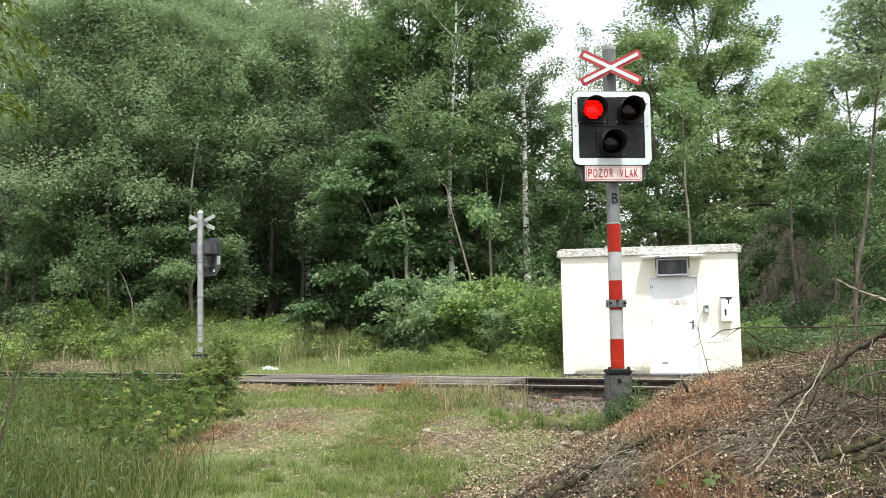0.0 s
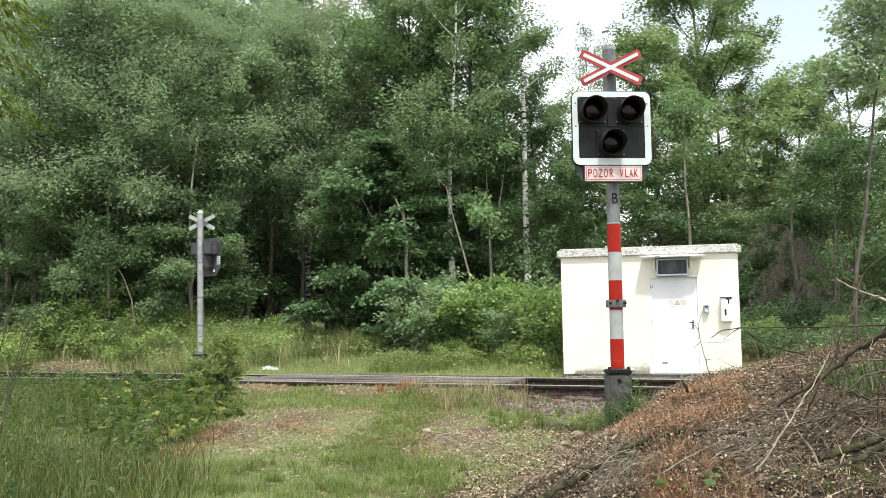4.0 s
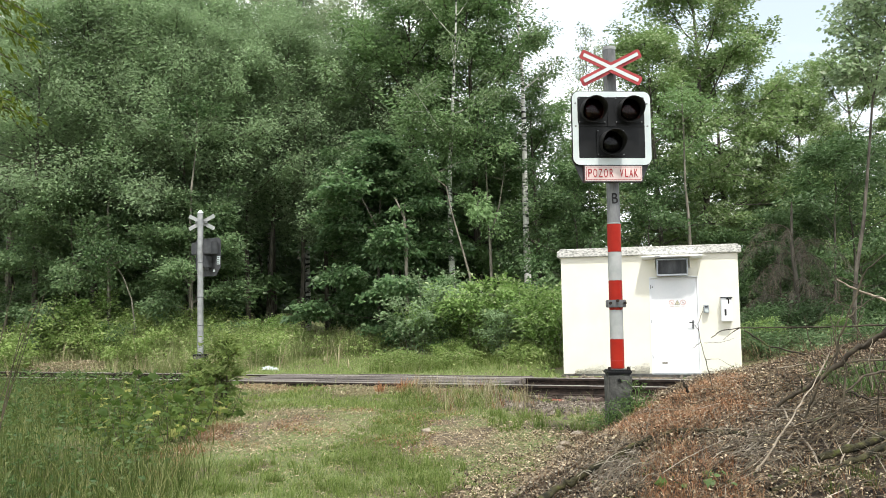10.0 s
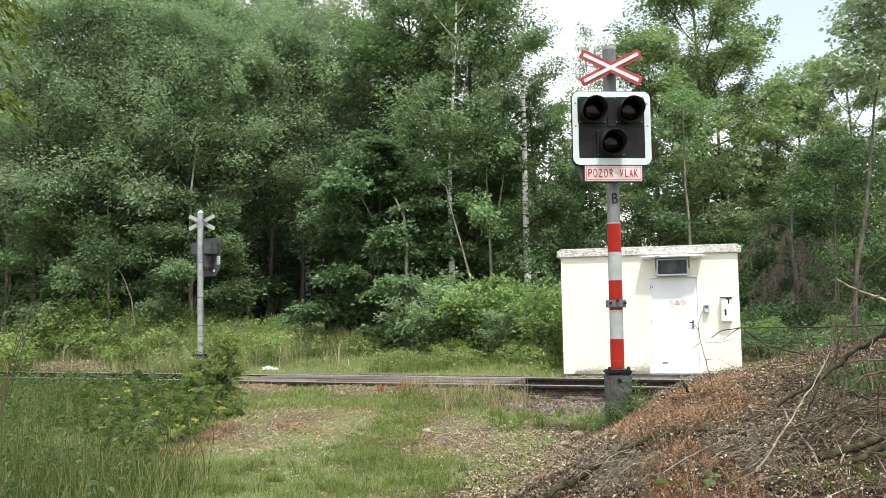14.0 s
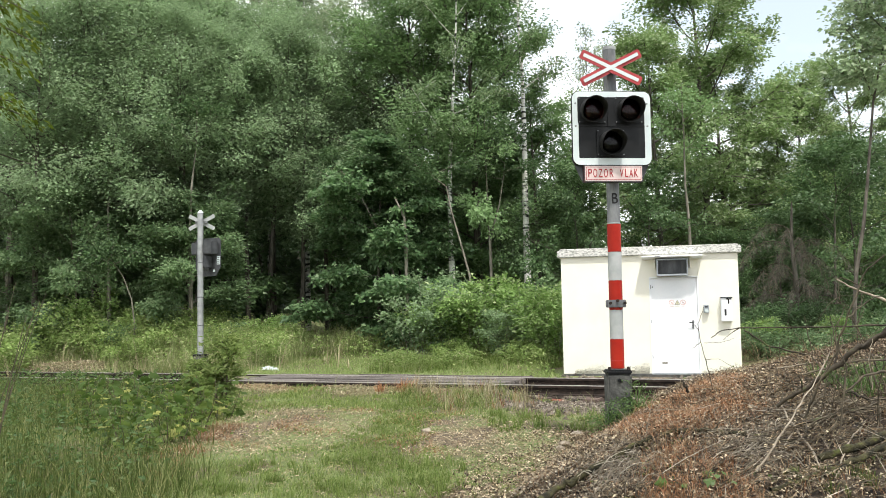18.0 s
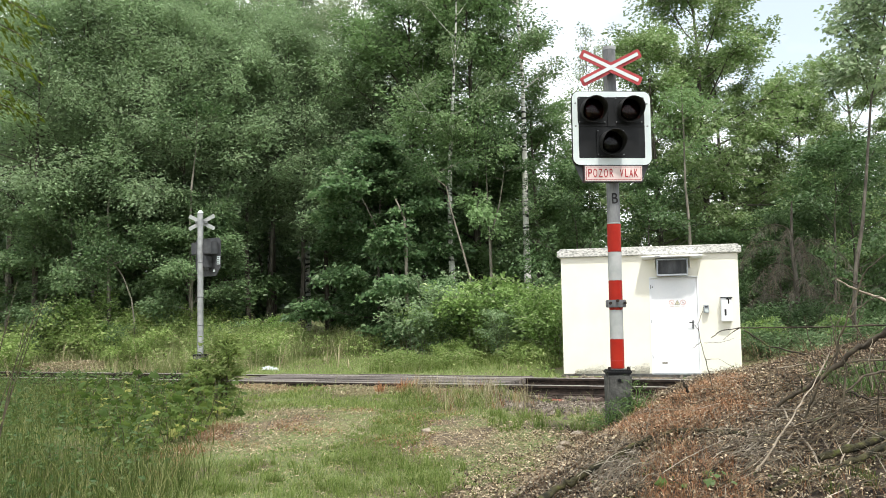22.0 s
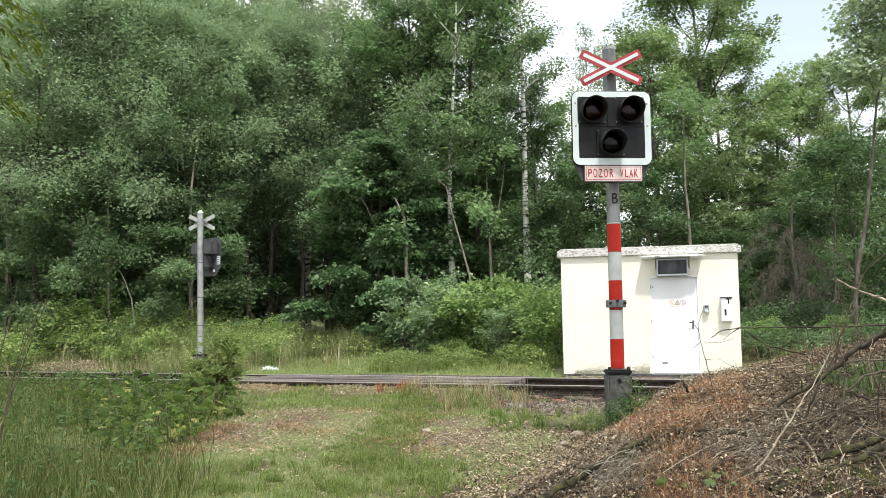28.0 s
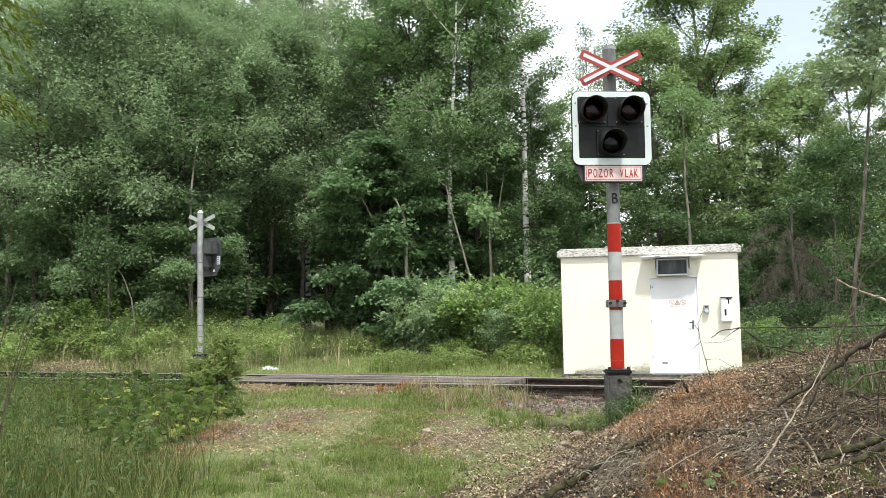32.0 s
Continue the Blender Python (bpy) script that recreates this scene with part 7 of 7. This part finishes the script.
p, rng = scatter(230, 6.0, 10.5, 16.0, 21.0, 62, lambda x, y: smooth(1.6, 2.4, track_side(x, y)))
weeds("shade_herbs", "light green herbs among the brushwood", p, rng, 0.8, (0.085, 0.5), LEAF_HAZEL, 16)
p, rng = scatter(16000, 0.1, 2.6, 5.4, 9.8, 70, lambda x, y: mound(x, y) * smooth(1.5, 0.7, x - 0.35 - 0.42 * (y - 7.3)) * smooth(-0.2, 0.2, noise.noise((x * 1.7, y * 1.7, 44.0)) + 0.1))
flakes("pale_leaf_flecks", "bleached leaf bits at the mound's foot", "leaf litter", p, rng, 0.022, 0.75, STRAW_GREY, 0.5, 0.03)
p, rng = scatter(28000, -5.0, 1.0, 13.0, 17.0, 54, lambda x, y: smooth(-0.95, -1.05, track_side(x, y)) * smooth(-1.75, -1.3, track_side(x, y)) * max(smooth(0.9, 0.3, abs(x + 3.2)), smooth(0.9, 0.3, abs(x + 0.35)), 0.1))
flakes("withered_litter", "orange-brown withered leaves in front of the planks", "leaf litter", p, rng, 0.05, 0.30, STRAW_RUST, 0.4, 0.035)
p, rng = scatter(16000, -4.3, -0.6, 14.2, 17.0, 130, worn_strip)
flakes("strip_litter", "tan wood chips and dry leaves before the planks", "leaf litter", p, rng, 0.045, 0.4, STRAW, 0.4, 0.02)
p, rng = scatter(34, -10.5, -0.4, 20.6, 23.2, 134, lambda x, y: 1.0)
tufts("seed_grass", "tall straw-coloured grass stems in the meadow", p, rng, 9, 0.45, 1.0, 0.009, 0.10, STRAW)
p, rng = scatter(17, -1.15, -0.45, 14.9, 15.35, 131, lambda x, y: smooth(-0.95, -1.05, track_side(x, y)))
tufts("dock_stalks", "rust-red withered dock growing beside the planks", p, rng, 18, 0.10, 0.30, 0.010, 0.16, RUST_GRASS)
p, rng = scatter(2000, 0.6, 2.7, 11.9, 14.9, 132, lambda x, y: smooth(-0.95, -1.2, track_side(x, y)) * smooth(-3.2, -2.4, track_side(x, y)))
flakes("gravel_litter", "brown dead leaves caught between the gravel", "leaf litter", p, rng, 0.04, 0.55, STRAW_GREY, 0.5, 0.03)


def make_rubble():
    """Broken bricks and slabs lying before the near rail."""
    rng = np.random.default_rng(133)
    for k, (x, y, size, turn) in enumerate(((1.50, 14.35, 0.20, 15), (1.74, 14.22, 0.24, -25), (1.98, 14.08, 0.16, 40), (2.14, 13.98, 0.22, -10), (1.30, 14.28, 0.14, 60), (2.40, 13.85, 0.18, 5))):
        bm = box(size, size * 0.5, size * 0.34, (0, 0, 0), 0.012)
        for v in bm.verts:
            v.co += Vector(rng.normal(0, 0.006, 3))
        red = k in (1, 2)
        ob = part("brick_rubble" if red else "slab_rubble", bm, BRICK if red else SLAB)
        ob.matrix_basis = pose(x, y, ground_z(x, y) + size * 0.17, 6 * (k % 3 - 1), 5, turn)
        tagged(ob, "broken red brick lying in the gravel" if red else "broken grey-brown slab lying in the gravel", "rubble", "rubble by the rail")


make_rubble()

# pale stones lying beside the rails
def make_litter(x, y, z, s, turn):
    """A crumpled sheet of white film."""
    bm = bmesh.new()
    bmesh.ops.create_icosphere(bm, subdivisions=3, radius=1.0)
    for v in bm.verts:
        d = v.co.copy()
        v.co = d * (0.75 + 0.55 * noise.noise(d * 2.3 + Vector((turn, 0, 0))) + 0.35 * abs(noise.noise(d * 6.0)))
        v.co = Vector((v.co.x * s * 1.6, v.co.y * s, v.co.z * s * 0.75))
    ob = part("litter", bm, WHITE)
    ob.matrix_basis = pose(x, y, ground_z(x, y) + s * 0.4, 0, 0, turn)
    tagged(ob, "crumpled white plastic litter lying in the grass", "litter")


make_litter(*(-4.10, 21.14, -0.07), 0.095, 20)
make_litter(*(-3.90, 20.96, -0.07), 0.07, 70)
for k, (x, y, z, s) in enumerate(((-0.24, 11.02, -0.23, 0.05), (1.48, 10.42, -0.25, 0.075), (-0.75, 19.52, -0.08, 0.05), (1.28, 9.98, -0.27, 0.05), (1.20, 9.75, -0.27, 0.04), (1.13, 7.9, -0.06, 0.035), (1.04, 8.0, -0.1, 0.03))):
    bm = bmesh.new()
    bmesh.ops.create_icosphere(bm, subdivisions=2, radius=1.0)
    for v in bm.verts:
        v.co *= 1 + 0.35 * noise.noise(v.co * 1.7 + Vector((k * 3.1, 0, 0)))
        v.co = Vector((v.co.x * s * 1.3, v.co.y * s, v.co.z * s * 0.7))
    st = part("stone", bm, TWIG_PALE)
    st.matrix_basis = pose(x, y, ground_z(x, y) + s * 0.4, 0, 0, k * 50)
    tagged(st, "pale broken stone lying in the grass", "stone", "loose stones")


# ---- what moves ----
def gust(t):
    """Strong at the start, then light with a few swells."""
    return 0.7 + 0.9 * math.exp(-((t - 0.8) / 2.0) ** 2) + 0.35 * math.sin(t * 0.9 + 1.0) ** 2


def blink_slats(slats, open_spans):
    """Turns the added slats edge-on while the lamp is lit; the disc behind them always glows."""
    for s in slats:
        rest = s.matrix_basis.copy()
        rows, shut, half, wide = [], rest, rest @ pose(0, 0, 0, 51, 0, 0), rest @ pose(0, 0, 0, 102, 0, 0)
        first = open_spans[0][0] <= 0
        rows.append((0.0, wide if first else shut))
        for a, b in open_spans:
            if a > 0:
                rows += [(a - 0.067, shut), (a, half), (a + 0.067, wide)]
            rows += [(b - 0.067, wide), (b, half), (b + 0.067, shut)]
        rows.append((32.0, shut))
        walk(s, rows)


def sway(ob, amp, period, phase, step=1.0):
    rest = ob.matrix_basis.copy()
    rows, t = [], 0.0
    while t < 32.0 + step:
        u = min(t, 32.0)
        k = amp * gust(u)
        a = k * math.sin(6.283 * u / period + phase)
        b = k * 0.6 * math.sin(6.283 * u / (period * 0.63) + 2.1 * phase)
        rows.append((u, rest @ pose(0, 0, 0, a, b, 0)))
        if u >= 32.0:
            break
        t += step
    walk(ob, rows)


def motions():
    blink_slats(SLATS[0], [(-1, 0.1), (0.6, 1.1), (1.6, 2.1)])
    blink_slats(SLATS[1], [(0.1, 0.6), (1.1, 1.6)])
    # the slim tree bends as a whole; its lean follows the gusts
    lean = [(0.0, 0.6), (1.0, -0.6), (2.0, -0.2), (3.5, 0.2), (5.5, 0.45), (6.0, 0.2), (7.0, -0.1), (8.5, -0.2), (10.0, -0.1), (11.0, 0.2), (12.0, 0.55), (12.75, 0.95), (13.5, 0.55), (14.5, 0.25),
            (16.5, -0.05), (18.0, 0.05), (19.0, -0.25), (20.0, -0.45), (22.0, -0.4), (23.0, 0.0), (24.0, 0.3), (25.5, 0.3), (27.5, 0.8), (28.5, 0.6), (30.0, 0.2), (31.0, -0.3), (32.0, -0.7)]
    rest = edge_tree.matrix_basis.copy()
    walk(edge_tree, [(t, rest @ pose(0, 0, 0, 0, 1.15 * a, 0)) for t, a in lean])
    k = 0
    for tree in FOREST + [edge_tree, OVERHANG]:
        if tree.location.y > 31.5:
            continue
        for b in tree.children:
            if b.name.startswith("bough"):
                k += 1
                sway(b, 1.1 if tree is not edge_tree else 1.8, 2.6 + (k * 0.37) % 1.9, k * 1.7, 1.0)
    for i, b in enumerate(BUSHES):
        sway(b, 0.8, 2.2 + (i * 0.41) % 1.3, i * 2.3, 1.0)


motions()
